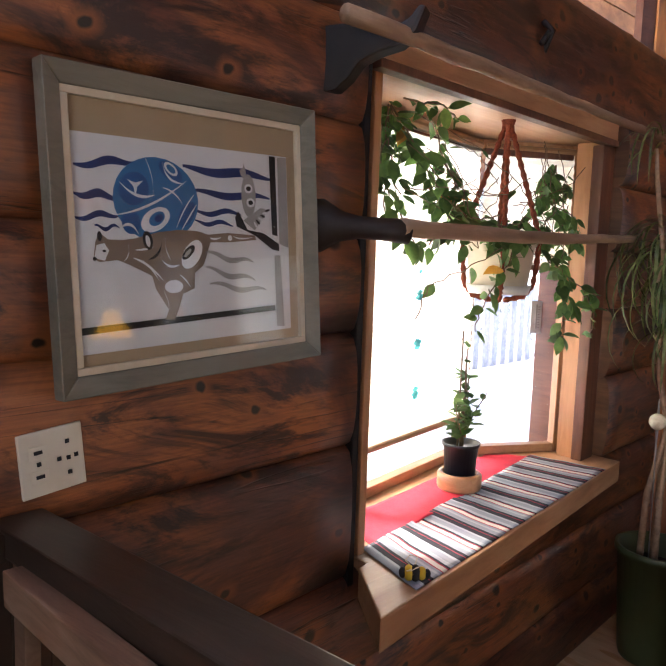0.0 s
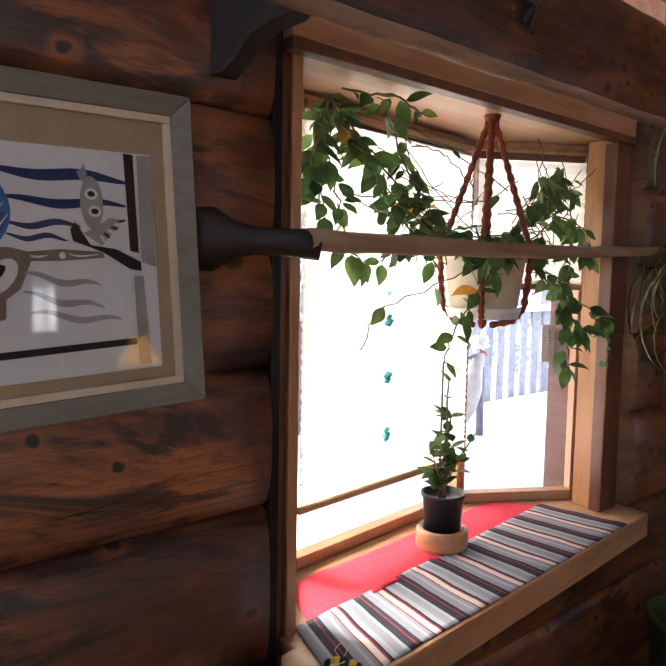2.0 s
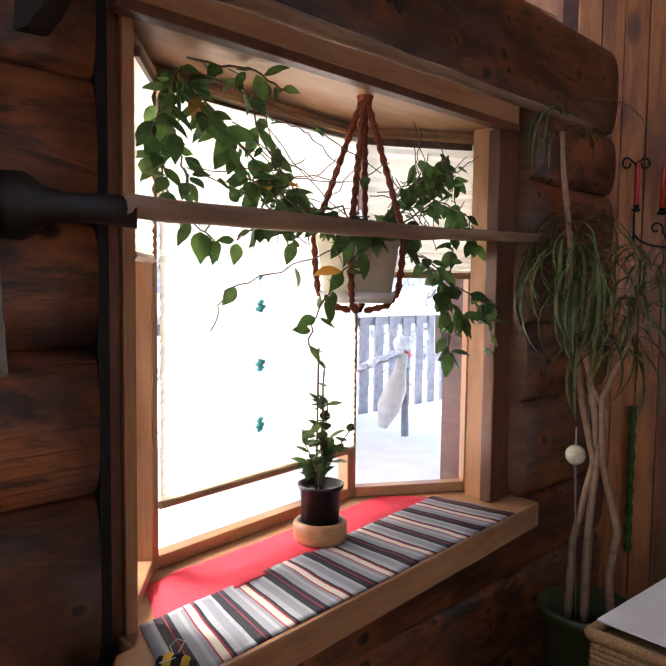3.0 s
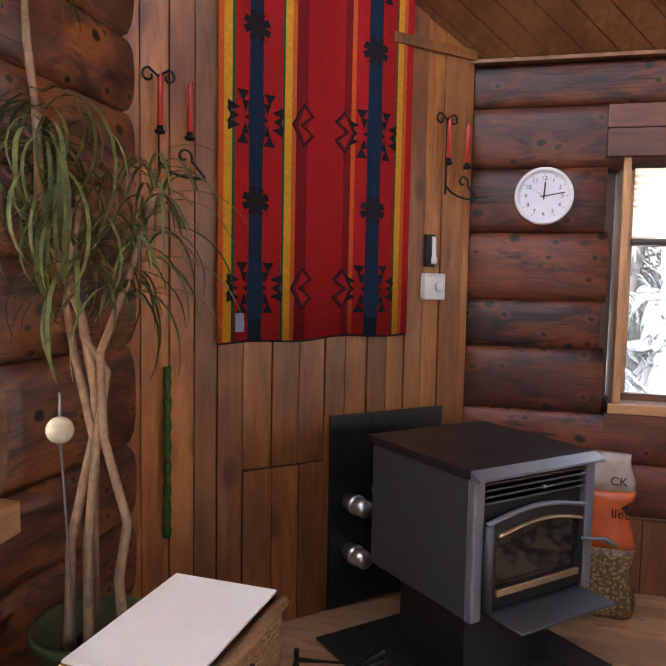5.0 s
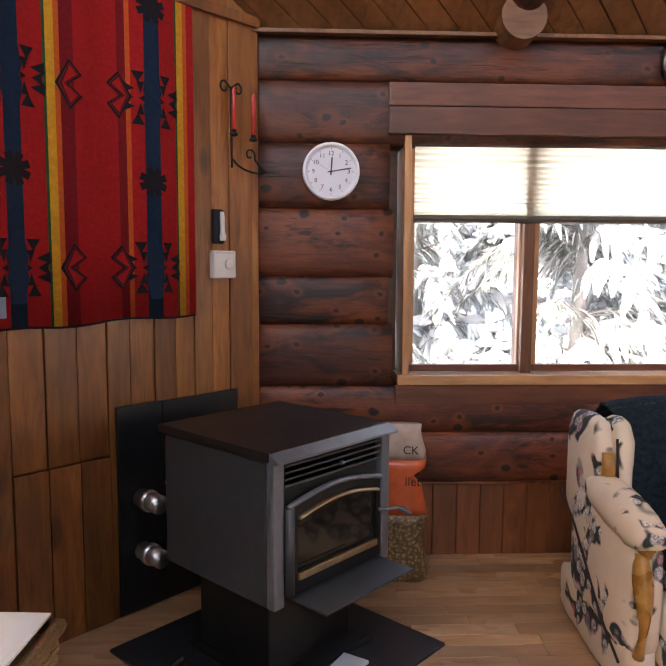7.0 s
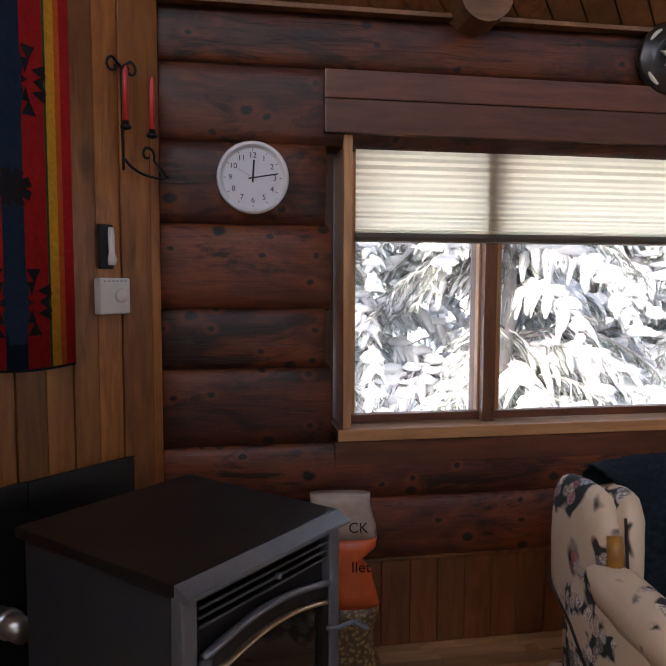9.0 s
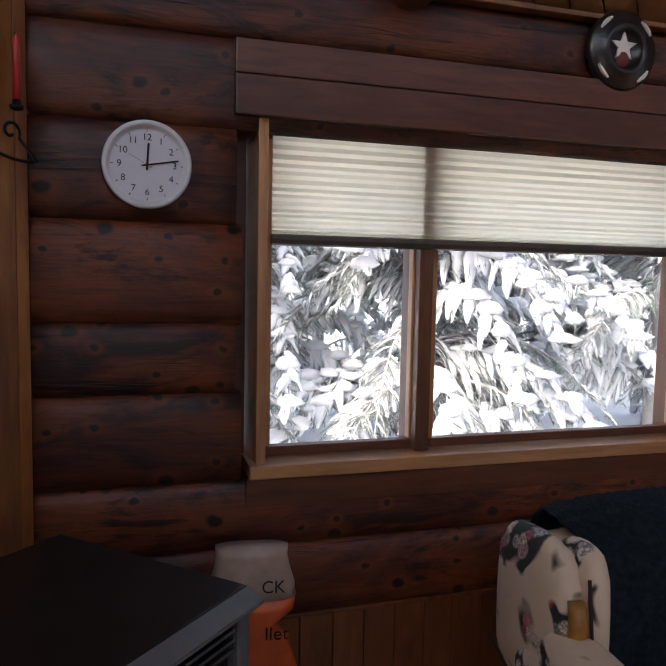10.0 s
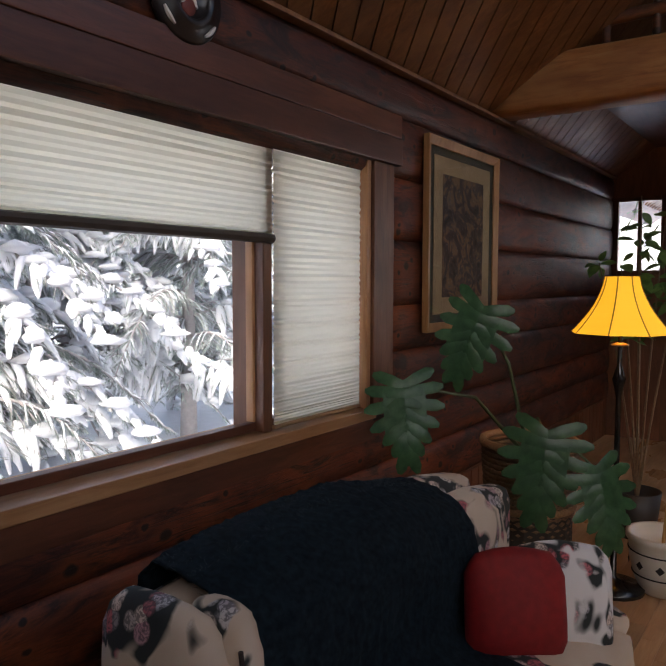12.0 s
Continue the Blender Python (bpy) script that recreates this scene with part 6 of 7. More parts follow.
# pellet bag behind the stove
bag = thing("pellet_bag", "orange and white plastic bag of wood pellets tied with cord", "bag", pose(1.785, 3.8, 0, 0, 0, -8))
def bag_mat():
    m = Nodes("pellets_in_plastic", 0.3)
    v = m.coords()
    vo = m.n("ShaderNodeTexVoronoi", Vector=v, Scale=70.0)
    m.color(m.ramp(vo.outputs["Distance"], [(0.1, (0.42, 0.27, 0.12)), (0.6, (0.12, 0.07, 0.03))]))
    m.bump(vo.outputs["Distance"], 0.6, 0.004)
    return m.mat
def bag_section(name, zs, mat, label):
    bm = bmesh.new()
    rows = []
    for z in zs:
        w = 0.135 - 0.03 * z + 0.012 * math.sin(z * 26) - (0.045 if 0.42 < z < 0.5 else 0)
        t = 0.075 - 0.05 * z + (0.0 if z > 0.02 else -0.01)
        row = []
        for k in range(24):
            a = 2 * math.pi * k / 24
            c, s = math.cos(a), math.sin(a)
            r = 1 + 0.05 * noise.noise(Vector((c * 2, s * 2, z * 9)))
            row.append(bm.verts.new((w * r * math.copysign(abs(c) ** 0.7, c), t * r * math.copysign(abs(s) ** 0.7, s), z)))
        rows.append(row)
    for a, b in zip(rows, rows[1:]):
        for k in range(24):
            bm.faces.new((a[k], a[(k + 1) % 24], b[(k + 1) % 24], b[k]))
    bm.faces.new(list(reversed(rows[0])))
    bm.faces.new(rows[-1])
    return part(name, bm, mat, bag, label, True)
bag_section("pellet_window", [0.003, 0.03, 0.08, 0.14, 0.2, 0.26, 0.3], bag_mat(), "clear lower half showing pellets")
bag_section("orange_band", [0.3, 0.34, 0.38, 0.42, 0.46, 0.5, 0.54], plain("orange_print", (0.62, 0.11, 0.03), 0.3, 0, 0.15), "orange printed band")
bag_section("white_top", [0.54, 0.58, 0.62, 0.66, 0.69], plain("white_film", (0.42, 0.32, 0.26), 0.3, 0, 0.15), "crumpled pale top")
def lettering(body, size, m, mat, parent, name="lettering"):
    cu = bpy.data.curves.new(name, "FONT")
    cu.body, cu.size, cu.align_x, cu.align_y, cu.extrude = body, size, "CENTER", "CENTER", 0.0005
    tmp = bpy.data.objects.new(name, cu)
    me = bpy.data.meshes.new_from_object(tmp)
    bpy.data.objects.remove(tmp)
    me.materials.append(mat)
    ob = new(name, me)
    ob.parent, ob.matrix_basis = parent, m
    return ob
lettering("llet", 0.055, pose(0.07, -0.063, 0.45, 90, 0, 0), INK_BLACK, bag)
lettering("CK", 0.05, pose(0.06, -0.056, 0.585, 84, 0, 0), INK_BLACK, bag)

# ---- vent pipes of the stove ----
ALU = plain("bare_aluminium", (0.6, 0.6, 0.6), 0.3, 0.95, 0.1)
for along, z in ((1.022, 0.466), (1.025, 0.251)):
    vp = thing("vent_pipe", "short bare aluminium pipe between stove and wall shield", "pipe", DG @ pose(along, -0.03, z), "vent pipes behind the stove")
    bm = bmesh.new()
    tube(bm, [(0, 0.012, 0), (0, -0.06, 0), (0, -0.13, 0)], 0.036, 18)
    part("duct", bm, ALU, vp, smooth=True)
    bm = bmesh.new()
    tube(bm, [(0, -0.045, 0), (0, -0.07, 0)], 0.043, 18)
    part("clamp_ring", bm, ALU, vp, smooth=True)

# ---- sofa ----
def floral(name, cover, ground_a, ground_b):
    """Printed cotton: bunches of pale, red and slate flowers on a light ground."""
    m = Nodes(name, 0.85, 0, 0.2)
    v = m.coords()
    big = m.n("ShaderNodeTexNoise", Vector=v, Scale=5.5, Detail=2.0, Distortion=0.6).outputs["Fac"]
    vo = m.n("ShaderNodeTexVoronoi", Vector=v, Scale=22.0, Randomness=1.0)
    hue = m.n("ShaderNodeSeparateXYZ", Vector=vo.outputs["Color"]).outputs[0]
    petal = m.noise(v, 60, 3, 0.6, 2.0)
    base = m.mix(m.noise(v, 12, 3), ground_a, ground_b)
    bloom = m.ramp(hue, [(0.0, (0.7, 0.62, 0.55)), (0.3, (0.42, 0.42, 0.46)), (0.5, (0.5, 0.09, 0.1)), (0.62, (0.16, 0.17, 0.2)), (0.85, (0.62, 0.5, 0.42))])
    inner = m.ramp(vo.outputs["Distance"], [(0.0, (0.3,) * 3), (0.2, (0, 0, 0)), (0.42, (0, 0, 0)), (0.55, (1, 1, 1))])
    bloom = m.mix(m.ramp(petal, [(0.46, (0, 0, 0)), (0.56, (0.7,) * 3)]), bloom, (0.05, 0.05, 0.06))
    bloom = m.mix(inner, bloom, (0.03, 0.035, 0.035))
    m.color(m.mix(m.ramp(big, [(cover, (0, 0, 0)), (cover + 0.03, (1, 1, 1))]), base, bloom))
    m.bump(m.noise(v, 400, 2), 0.3, 0.001)
    return m.mat
FLORAL = floral("floral_upholstery", 0.5, (0.55, 0.42, 0.3), (0.62, 0.53, 0.44))
FLORAL_W = floral("floral_white_quilt", 0.58, (0.6, 0.58, 0.58), (0.68, 0.66, 0.65))
PIPING = plain("dark_piping", (0.02, 0.012, 0.012), 0.7)
GOLDWOOD = plain("golden_oak", (0.3, 0.14, 0.03), 0.28, 0, 0.25, 25)
SO = pose(2.975, 3.176, 0, 0, 0, -3)
sofa = thing("loveseat", "floral upholstered wing loveseat with golden oak arm trim", "sofa", SO)
def cushion(name, x0, x1, y0, y1, z0, z1, r, mat, parent, label="", m=None, sub=2, puff=0.02):
    """A soft block: rounded, slightly swollen and uneven."""
    bm = bmesh.new()
    bmesh.ops.create_cube(bm, size=1)
    bmesh.ops.subdivide_edges(bm, edges=list(bm.edges), cuts=5, use_grid_fill=True)
    sx, sy, sz = x1 - x0, y1 - y0, z1 - z0
    for v in bm.verts:
        p = Vector((v.co.x * sx, v.co.y * sy, v.co.z * sz))
        h = Vector((sx / 2 - r, sy / 2 - r, sz / 2 - r))
        q = Vector([max(-h[i], min(h[i], p[i])) for i in range(3)])
        d = p - q
        if d.length > 1e-6:
            p = q + d.normalized() * r
        bulge = puff * (1 - (2 * v.co.x) ** 2) * (1 - (2 * v.co.y) ** 2) + puff * (1 - (2 * v.co.x) ** 2) * (1 - (2 * v.co.z) ** 2)
        p += (v.co.normalized() * bulge)
        p += Vector((1, 1, 1)) * 0.004 * noise.noise(p * 9 + Vector((x0, y0, z0)))
        v.co = p + Vector(((x0 + x1) / 2, (y0 + y1) / 2, (z0 + z1) / 2))
    if m is not None:
        bmesh.ops.transform(bm, matrix=m, verts=bm.verts)
    return part(name, bm, mat, parent, label, True)
SX0, SX1 = -0.55, 0.87
cushion("seat_base", SX0 + 0.08, SX1 - 0.08, -0.36, 0.26, 0.1, 0.34, 0.04, FLORAL, sofa)
cushion("seat_cushion", SX0 + 0.13, 0.19, -0.36, 0.2, 0.28, 0.42, 0.05, FLORAL, sofa)
cushion("seat_cushion", 0.19, SX1 - 0.1, -0.36, 0.2, 0.28, 0.42, 0.05, FLORAL, sofa)
cushion("backrest", SX0 + 0.05, SX1, 0.14, 0.36, 0.16, 0.795, 0.09, FLORAL, sofa, m=pose(0, 0, 0, -4, 0, 0))
cushion("back_pillow", SX0 + 0.1, SX1 - 0.03, 0.05, 0.2, 0.4, 0.77, 0.07, FLORAL, sofa)
for s in (-1, 1):
    # wing and arm on each side
    x = s * 0.525
    if s > 0:
        # the far end is a low rolled arm
        cushion("arm", 0.73, 0.87, -0.3, 0.16, 0.14, 0.4, 0.06, FLORAL, sofa)
        cushion("arm_pad", 0.73, 0.87, -0.3, 0.12, 0.36, 0.42, 0.04, FLORAL, sofa)
        continue
    cushion("wing", x - 0.045, x + 0.05, 0.02, 0.34, 0.4, 0.805, 0.055, FLORAL, sofa)
    cushion("wing_roll", x - 0.045 - s * 0.06, x + 0.035 - s * 0.06, -0.01, 0.16, 0.42, 0.815, 0.045, FLORAL, sofa)
    cushion("arm", x - 0.07, x + 0.07, -0.36, 0.2, 0.14, 0.555, 0.065, FLORAL, sofa)
    cushion("arm_pad", x - 0.075, x + 0.065, -0.33, 0.1, 0.51, 0.61, 0.045, FLORAL, sofa, m=pose(0, 0, 0.02, 5, 0, 0))
    cushion("skirt", x - 0.06, x + 0.055, -0.34, 0.3, 0.012, 0.2, 0.03, FLORAL, sofa)
    bm = bmesh.new()
    tube(bm, [(x, 0.0, 0.72), (x, -0.015, 0.66), (x, 0.005, 0.58), (x, -0.01, 0.52)], [0.02, 0.024, 0.02, 0.014], 10)
    part("wing_trim", bm, GOLDWOOD, sofa, "golden oak wing trim", True)
    bm = bmesh.new()
    tube(bm, [(x + s * 0.02, -0.37 + 0.1 * (1 - math.cos(a)) * 0 + 0.02 * math.cos(a * 2), 0.5 - 0.33 * a / 2.6) for a in [i * 0.26 for i in range(11)]], [0.022 + 0.01 * math.sin(i * 0.6) for i in range(11)], 10)
    tube(bm, [(x, -0.2, 0.545), (x, -0.3, 0.55), (x, -0.36, 0.53), (x + s * 0.02, -0.37, 0.5)], [0.012, 0.022, 0.024, 0.022], 10)
    part("arm_trim", bm, GOLDWOOD, sofa, "golden oak arm trim", True)
    bm = bmesh.new()
    tube(bm, [(x - s * 0.03, -0.005, 0.77), (x - s * 0.03, -0.03, 0.6), (x - s * 0.03, -0.02, 0.45)], 0.005, 6)
    tube(bm, [(x + s * 0.071, 0.28, 0.5), (x + s * 0.072, 0.1, 0.42), (x + s * 0.072, -0.2, 0.2), (x + s * 0.072, -0.34, 0.14)], 0.005, 6)
    part("piping", bm, PIPING, sofa, "dark piping")
for x in (SX0 + 0.05, SX1 - 0.05):
    for y in (-0.32, 0.28):
        part("foot", boxed(x - 0.025, x + 0.025, y - 0.025, y + 0.025, 0, 0.06, 0.006), GOLDWOOD, sofa)
# dark fleece throw over the back
THROW = plain("navy_fleece", (0.008, 0.014, 0.02), 0.95, 0, 0.5, 60, 0.8, 0.1)
bm = bmesh.new()
nx, prof = 60, [(0.37, 0.2), (0.385, 0.4), (0.385, 0.6), (0.38, 0.75), (0.365, 0.83), (0.32, 0.872), (0.24, 0.882), (0.15, 0.868), (0.08, 0.835), (0.03, 0.78), (0.012, 0.68), (0.01, 0.56), (-0.01, 0.5), (-0.06, 0.475), (-0.18, 0.468), (-0.32, 0.462)]
rows = []
fine = []
for (y0, z0), (y1, z1) in zip(prof, prof[1:]):
    for k in range(5):
        fine.append((y0 + (y1 - y0) * k / 5, z0 + (z1 - z0) * k / 5))
for i in range(nx * 2 + 1):
    u = i / (nx * 2)
    x = -0.44 + 0.92 * u
    arch_up = -0.04 + 0.05 * math.sin(math.pi * u) - 0.02 * u
    row = []
    for j, (y, z) in enumerate(fine):
        f = 0.012 * noise.noise(Vector((x * 6, y * 5, z * 5))) + 0.007 * noise.noise(Vector((x * 60, y * 60, z * 60))) + 0.003 * noise.noise(Vector((x * 160, y * 160, z * 160)))
        row.append(bm.verts.new((x + 0.01 * noise.noise(Vector((y * 9, z * 9, i * 0.1))), y + f * (0.6 if z > 0.8 else 1), z + arch_up + f * (1 if z > 0.8 else 0.3))))
    rows.append(row)
for a, b in zip(rows, rows[1:]):
    for j in range(len(fine) - 1):
        bm.faces.new((a[j], b[j], b[j + 1], a[j + 1]))
bmesh.ops.transform(bm, matrix=SO, verts=bm.verts)
th_ob = tagged(part("throw_blanket", bm, THROW, smooth=True), "dark navy fleece throw draped over the loveseat", "blanket")
md = th_ob.modifiers.new("thick", "SOLIDIFY")
md.thickness, md.offset = 0.008, 1
# fluff along the ridge of the throw
bm = bmesh.new()
rg = random.Random(21)
for i in range(2200):
    x = rg.uniform(-0.44, 0.48)
    y = rg.uniform(0.1, 0.36)
    z = 0.875 - 2.2 * max(0, abs(y - 0.25) - 0.06) ** 1.0 * 0.5 + (-0.04 + 0.05 * math.sin(math.pi * (x + 0.44) / 0.92) - 0.02 * (x + 0.44) / 0.92)
    p = Vector((x, y, z))
    d = Vector((rg.uniform(-1, 1), rg.uniform(-1, 1), rg.uniform(0.2, 1))) * 0.014
    s = Vector((0.0012, 0.0008, 0))
    bm.faces.new([bm.verts.new(p - s), bm.verts.new(p + s), bm.verts.new(p + d)])
bmesh.ops.transform(bm, matrix=SO, verts=bm.verts)
fl = part("fleece_fibre", bm, plain("fleece_fibre", (0.03, 0.05, 0.055), 0.95), th_ob)
fl["kind"] = "stuff"
RP = tagged(cushion("red_pillow", -0.14, 0.14, -0.05, 0.05, -0.132, 0.132, 0.05, plain("red_velvet", (0.2, 0.005, 0.006), 0.75, 0, 0.15, 40), None, "", SO @ pose(0.43, -0.12, 0.54, -10, 0, -50), puff=0.03), "plain bright red cushion leaning on the loveseat", "cushion")
WP = thing("white_pillow", "white quilted cushion with dark floral patch on the loveseat", "cushion", SO @ pose(0.6, -0.18, 0.505, -8, 0, -56))
cushion("pillow_body", -0.15, 0.15, -0.045, 0.045, -0.15, 0.15, 0.045, FLORAL_W, WP, puff=0.03)

# ---- framed picture beside the long window ----
OAKF = wood("oak_frame", (0.22, 0.1, 0.03), (0.34, 0.17, 0.06), (0.42, 0.23, 0.09), "z", 0.4, 0.1, 0.1)
p2 = framed_picture("framed_picture", "oak-framed dark artwork with cream and green mats", 0.875, 0.96, 0.045, OAKF, pose(5.07, 3.985, 1.66, 0, 0, -90), liner=False)
part("outer_mat", boxed(0.006, 0.009, -0.41, 0.41, -0.45, 0.45), plain("green_mat", (0.07, 0.08, 0.06), 0.85), p2, "dark green mat")
part("inner_mat", boxed(0.0095, 0.012, -0.345, 0.345, -0.395, 0.395), plain("cream_mat", (0.5, 0.38, 0.22), 0.85), p2, "cream mat")
ART = Nodes("dark_artwork", 0.7)
v = ART.coords()
f = ART.noise(v, 7, 6, 0.7, 2.0)
ART.color(ART.ramp(f, [(0.35, (0.02, 0.02, 0.022)), (0.5, (0.1, 0.08, 0.07)), (0.58, (0.3, 0.17, 0.08)), (0.7, (0.09, 0.1, 0.12))]))
part("artwork", boxed(0.0125, 0.014, -0.25, 0.25, -0.31, 0.31), ART.mat, p2, "dark mottled artwork")
g2 = part("glass", boxed(0.016, 0.018, -0.41, 0.41, -0.45, 0.45), PIC_GLASS, p2)
g2.visible_shadow = False

# ---- monstera in a wicker pot ----
mon = thing("monstera", "large split-leaf monstera in a round wicker planter", "plant", pose(4.62, 3.43, 0) @ Matrix.Diagonal((1, 1, 1.06, 1)))
bm = bmesh.new()
for k in range(30):
    z = 0.02 + 0.022 * k
    r = 0.15 + 0.05 * (k / 30) ** 0.8
    tube(bm, [((r + 0.004 * (1 if (i + k) % 2 else -1)) * math.cos(i * math.pi / 24), (r + 0.004 * (1 if (i + k) % 2 else -1)) * math.sin(i * math.pi / 24), z) for i in range(49)], 0.0125, 5, caps=False)
part("weave", bm, plain("dark_wicker", (0.15, 0.08, 0.035), 0.6, 0, 0.35, 120, 0.6), mon, "brown woven wicker", True)
for z, r in ((0.68, 0.205), (0.42, 0.19)):
    bm = bmesh.new()
    tube(bm, [(r * math.cos(i * math.pi / 24), r * math.sin(i * math.pi / 24), z) for i in range(49)], 0.017, 8, caps=False)
    part("wicker_band", bm, plain("tan_wicker", (0.3, 0.16, 0.07), 0.6, 0, 0.3, 120, 0.5), mon, "pale braided band", True)
bm = bmesh.new()
lathe(bm, [(0, 0.63), (0.19, 0.63), (0.19, 0.0), (0, 0.0)], 24)
part("inner_pot", bm, plain("pot_dark", (0.03, 0.02, 0.012), 0.7), mon)


def monstera_leaf(L, seed):
    """A heart-shaped leaf with deep slits between its ribs."""
    rg2 = random.Random(seed)
    bm = bmesh.new()
    n = 7
    for s in (1, -1):
        for k in range(n):
            a0 = math.radians(-38 + 158 * k / n)
            a1 = math.radians(-38 + 158 * (k + 0.74) / n)
            base = Vector((L * 0.78 * (k / n) ** 1.1, 0, 0))
            nb = Vector((L * 0.78 * (min(1, (k + 0.9) / n)) ** 1.1, 0, 0))
            R = L * (0.42 + 0.09 * math.sin(k * 0.9)) * rg2.uniform(0.92, 1.05)
            ang = math.radians(115 - 96 * k / (n - 1))
            d = Vector((math.cos(ang), s * math.sin(ang), 0))
            w = L * 0.07
            side = Vector((-d.y, d.x, 0)) * s
            pts = []
            m = 5
            for i in range(m + 1):
                u = i / m
                c = base.lerp(base + d * R, u)
                ww = w * (1.0 if 0.2 < u < 0.85 else 0.85 if u <= 0.2 else 0.35)
                z = -0.22 * L * (abs(c.y) / L) ** 1.6 - 0.18 * L * (max(0, c.x) / L) ** 2 + 0.004 * math.sin(k + i)
                pts.append((bm.verts.new((c.x - side.x * ww, c.y - side.y * ww, z)), bm.verts.new((c.x, c.y, z + 0.004)), bm.verts.new((c.x + side.x * ww, c.y + side.y * ww, z))))
            for p, q in zip(pts, pts[1:]):
                bm.faces.new((p[0], q[0], q[1], p[1]))
                bm.faces.new((p[1], q[1], q[2], p[2]))
        # blade next to the rib
        rib = [(bm.verts.new((L * 0.95 * i / 9 - 0.04 * L, 0, -0.18 * L * (i / 9) ** 2)), bm.verts.new((L * 0.95 * i / 9 - 0.04 * L, s * L * (0.26 if 0 < i < 7 else 0.06), -0.18 * L * (i / 9) ** 2 - 0.015 * L))) for i in range(10)]
        for p, q in zip(rib, rib[1:]):
            bm.faces.new((p[0], q[0], q[1], p[1]))
    bmesh.ops.recalc_face_normals(bm, faces=bm.faces)
    return bm


MS = Vector((4.62, 3.42, 0))
for k, (base, tip, L, up) in enumerate((((4.13, 3.79, 0.94), (4.06, 3.72, 0.66), 0.34, (-0.8, -0.5, 0.4)), ((4.44, 3.58, 1.23), (4.36, 3.68, 0.96), 0.35, (-0.9, -0.3, 0.3)), ((4.34, 3.25, 0.77), (4.25, 3.26, 0.5), 0.36, (-0.9, -0.35, 0.35)), ((4.6, 3.12, 0.6), (4.56, 3.02, 0.34), 0.34, (-0.7, -0.7, 0.2)))):
    base, tip = Vector(base) - MS, Vector(tip) - MS
    me = mesh(monstera_leaf(L, k), LEAF_M, "monstera_leaf", True)
    leaf_at(me, base, tip - base, up, mon)
    bm = bmesh.new()
    tube(bm, [(0.02 * k - 0.03, 0.0, 0.62), tuple(Vector((0, 0, 0.7)).lerp(base, 0.45) + Vector((0, 0, 0.07))), tuple(base)], [0.01, 0.008, 0.005], 7)
    part("leaf_stalk", bm, plain("green_stalk", (0.06, 0.08, 0.03), 0.5), mon, smooth=True)

# ---- floor lamp, white pot ----
lampt = thing("floor_lamp", "lit floor lamp with a yellow bell shade on a black post", "lamp", pose(4.95, 3.134, 0) @ Matrix.Diagonal((1, 1, 1.05, 1)))
SH = Nodes("lamp_shade", 0.8)
SH.color((0.7, 0.36, 0.04))
SH.b.inputs["Emission Color"].default_value = (1.0, 0.46, 0.02, 1)
SH.b.inputs["Emission Strength"].default_value = 0.34
bm = bmesh.new()
rows = []
for i in range(9):
    u = i / 8
    r = 0.075 + 0.115 * (1 - u) ** 1.9 + 0.03 * (1 - u)
    rows.append([bm.verts.new((r * math.cos(k * math.pi / 4), r * math.sin(k * math.pi / 4), 1.14 + 0.245 * u)) for k in range(8)])
for a, b in zip(rows, rows[1:]):
    for k in range(8):
        bm.faces.new((a[k], a[(k + 1) % 8], b[(k + 1) % 8], b[k]))
shd = part("shade", bm, SH.mat, lampt, "glowing yellow panelled bell shade")
for k in range(8):
    bm = bmesh.new()
    tube(bm, [tuple(rows_p) for rows_p in [((0.075 + 0.115 * (1 - i / 8) ** 1.9 + 0.03 * (1 - i / 8)) * math.cos(k * math.pi / 4), (0.075 + 0.115 * (1 - i / 8) ** 1.9 + 0.03 * (1 - i / 8)) * math.sin(k * math.pi / 4), 1.14 + 0.245 * i / 8) for i in range(9)]], 0.003, 5)
    part("seam", bm, plain("shade_seam", (0.4, 0.22, 0.05), 0.8), shd)
bm = bmesh.new()
lathe(bm, [(0, 0), (0.14, 0), (0.14, 0.02), (0.05, 0.04), (0.015, 0.06), (0.013, 0.5), (0.022, 0.52), (0.013, 0.54), (0.012, 0.86), (0.02, 0.9), (0.03, 0.94), (0.018, 0.98), (0.01, 1.0), (0.01, 1.2)], 20)
part("post", bm, plain("black_gloss", (0.008, 0.007, 0.007), 0.2), lampt, "turned glossy black post", True)
bm = bmesh.new()
lathe(bm, [(0, 1.08), (0.035, 1.085), (0.04, 1.09), (0.012, 1.1)], 20)
part("collar", bm, BRASS, lampt, smooth=True)
lamp("lamp_bulb", "POINT", 0.5, pose(4.95, 3.134, 1.325), color=(1.0, 0.62, 0.25)).data.shadow_soft_size = 0.04
wp = thing("white_planter", "white glazed planter with dark bands and diamonds", "planter", pose(5.05, 2.94, 0))
bm = bmesh.new()
lathe(bm, [(0, 0), (0.09, 0), (0.12, 0.06), (0.145, 0.16), (0.15, 0.24), (0.163, 0.25), (0.163, 0.275), (0.145, 0.275), (0.14, 0.24), (0, 0.23)], 36)
part("planter_body", bm, plain("white_glaze", (0.6, 0.58, 0.52), 0.3, 0, 0.05), wp, smooth=True)
for z, r in ((0.2, 0.1495), (0.09, 0.1305)):
    bm = bmesh.new()
    tube(bm, [(r * math.cos(i * math.pi / 24), r * math.sin(i * math.pi / 24), z) for i in range(49)], 0.0035, 5, caps=False)
    part("band", bm, INK_BLACK, wp)
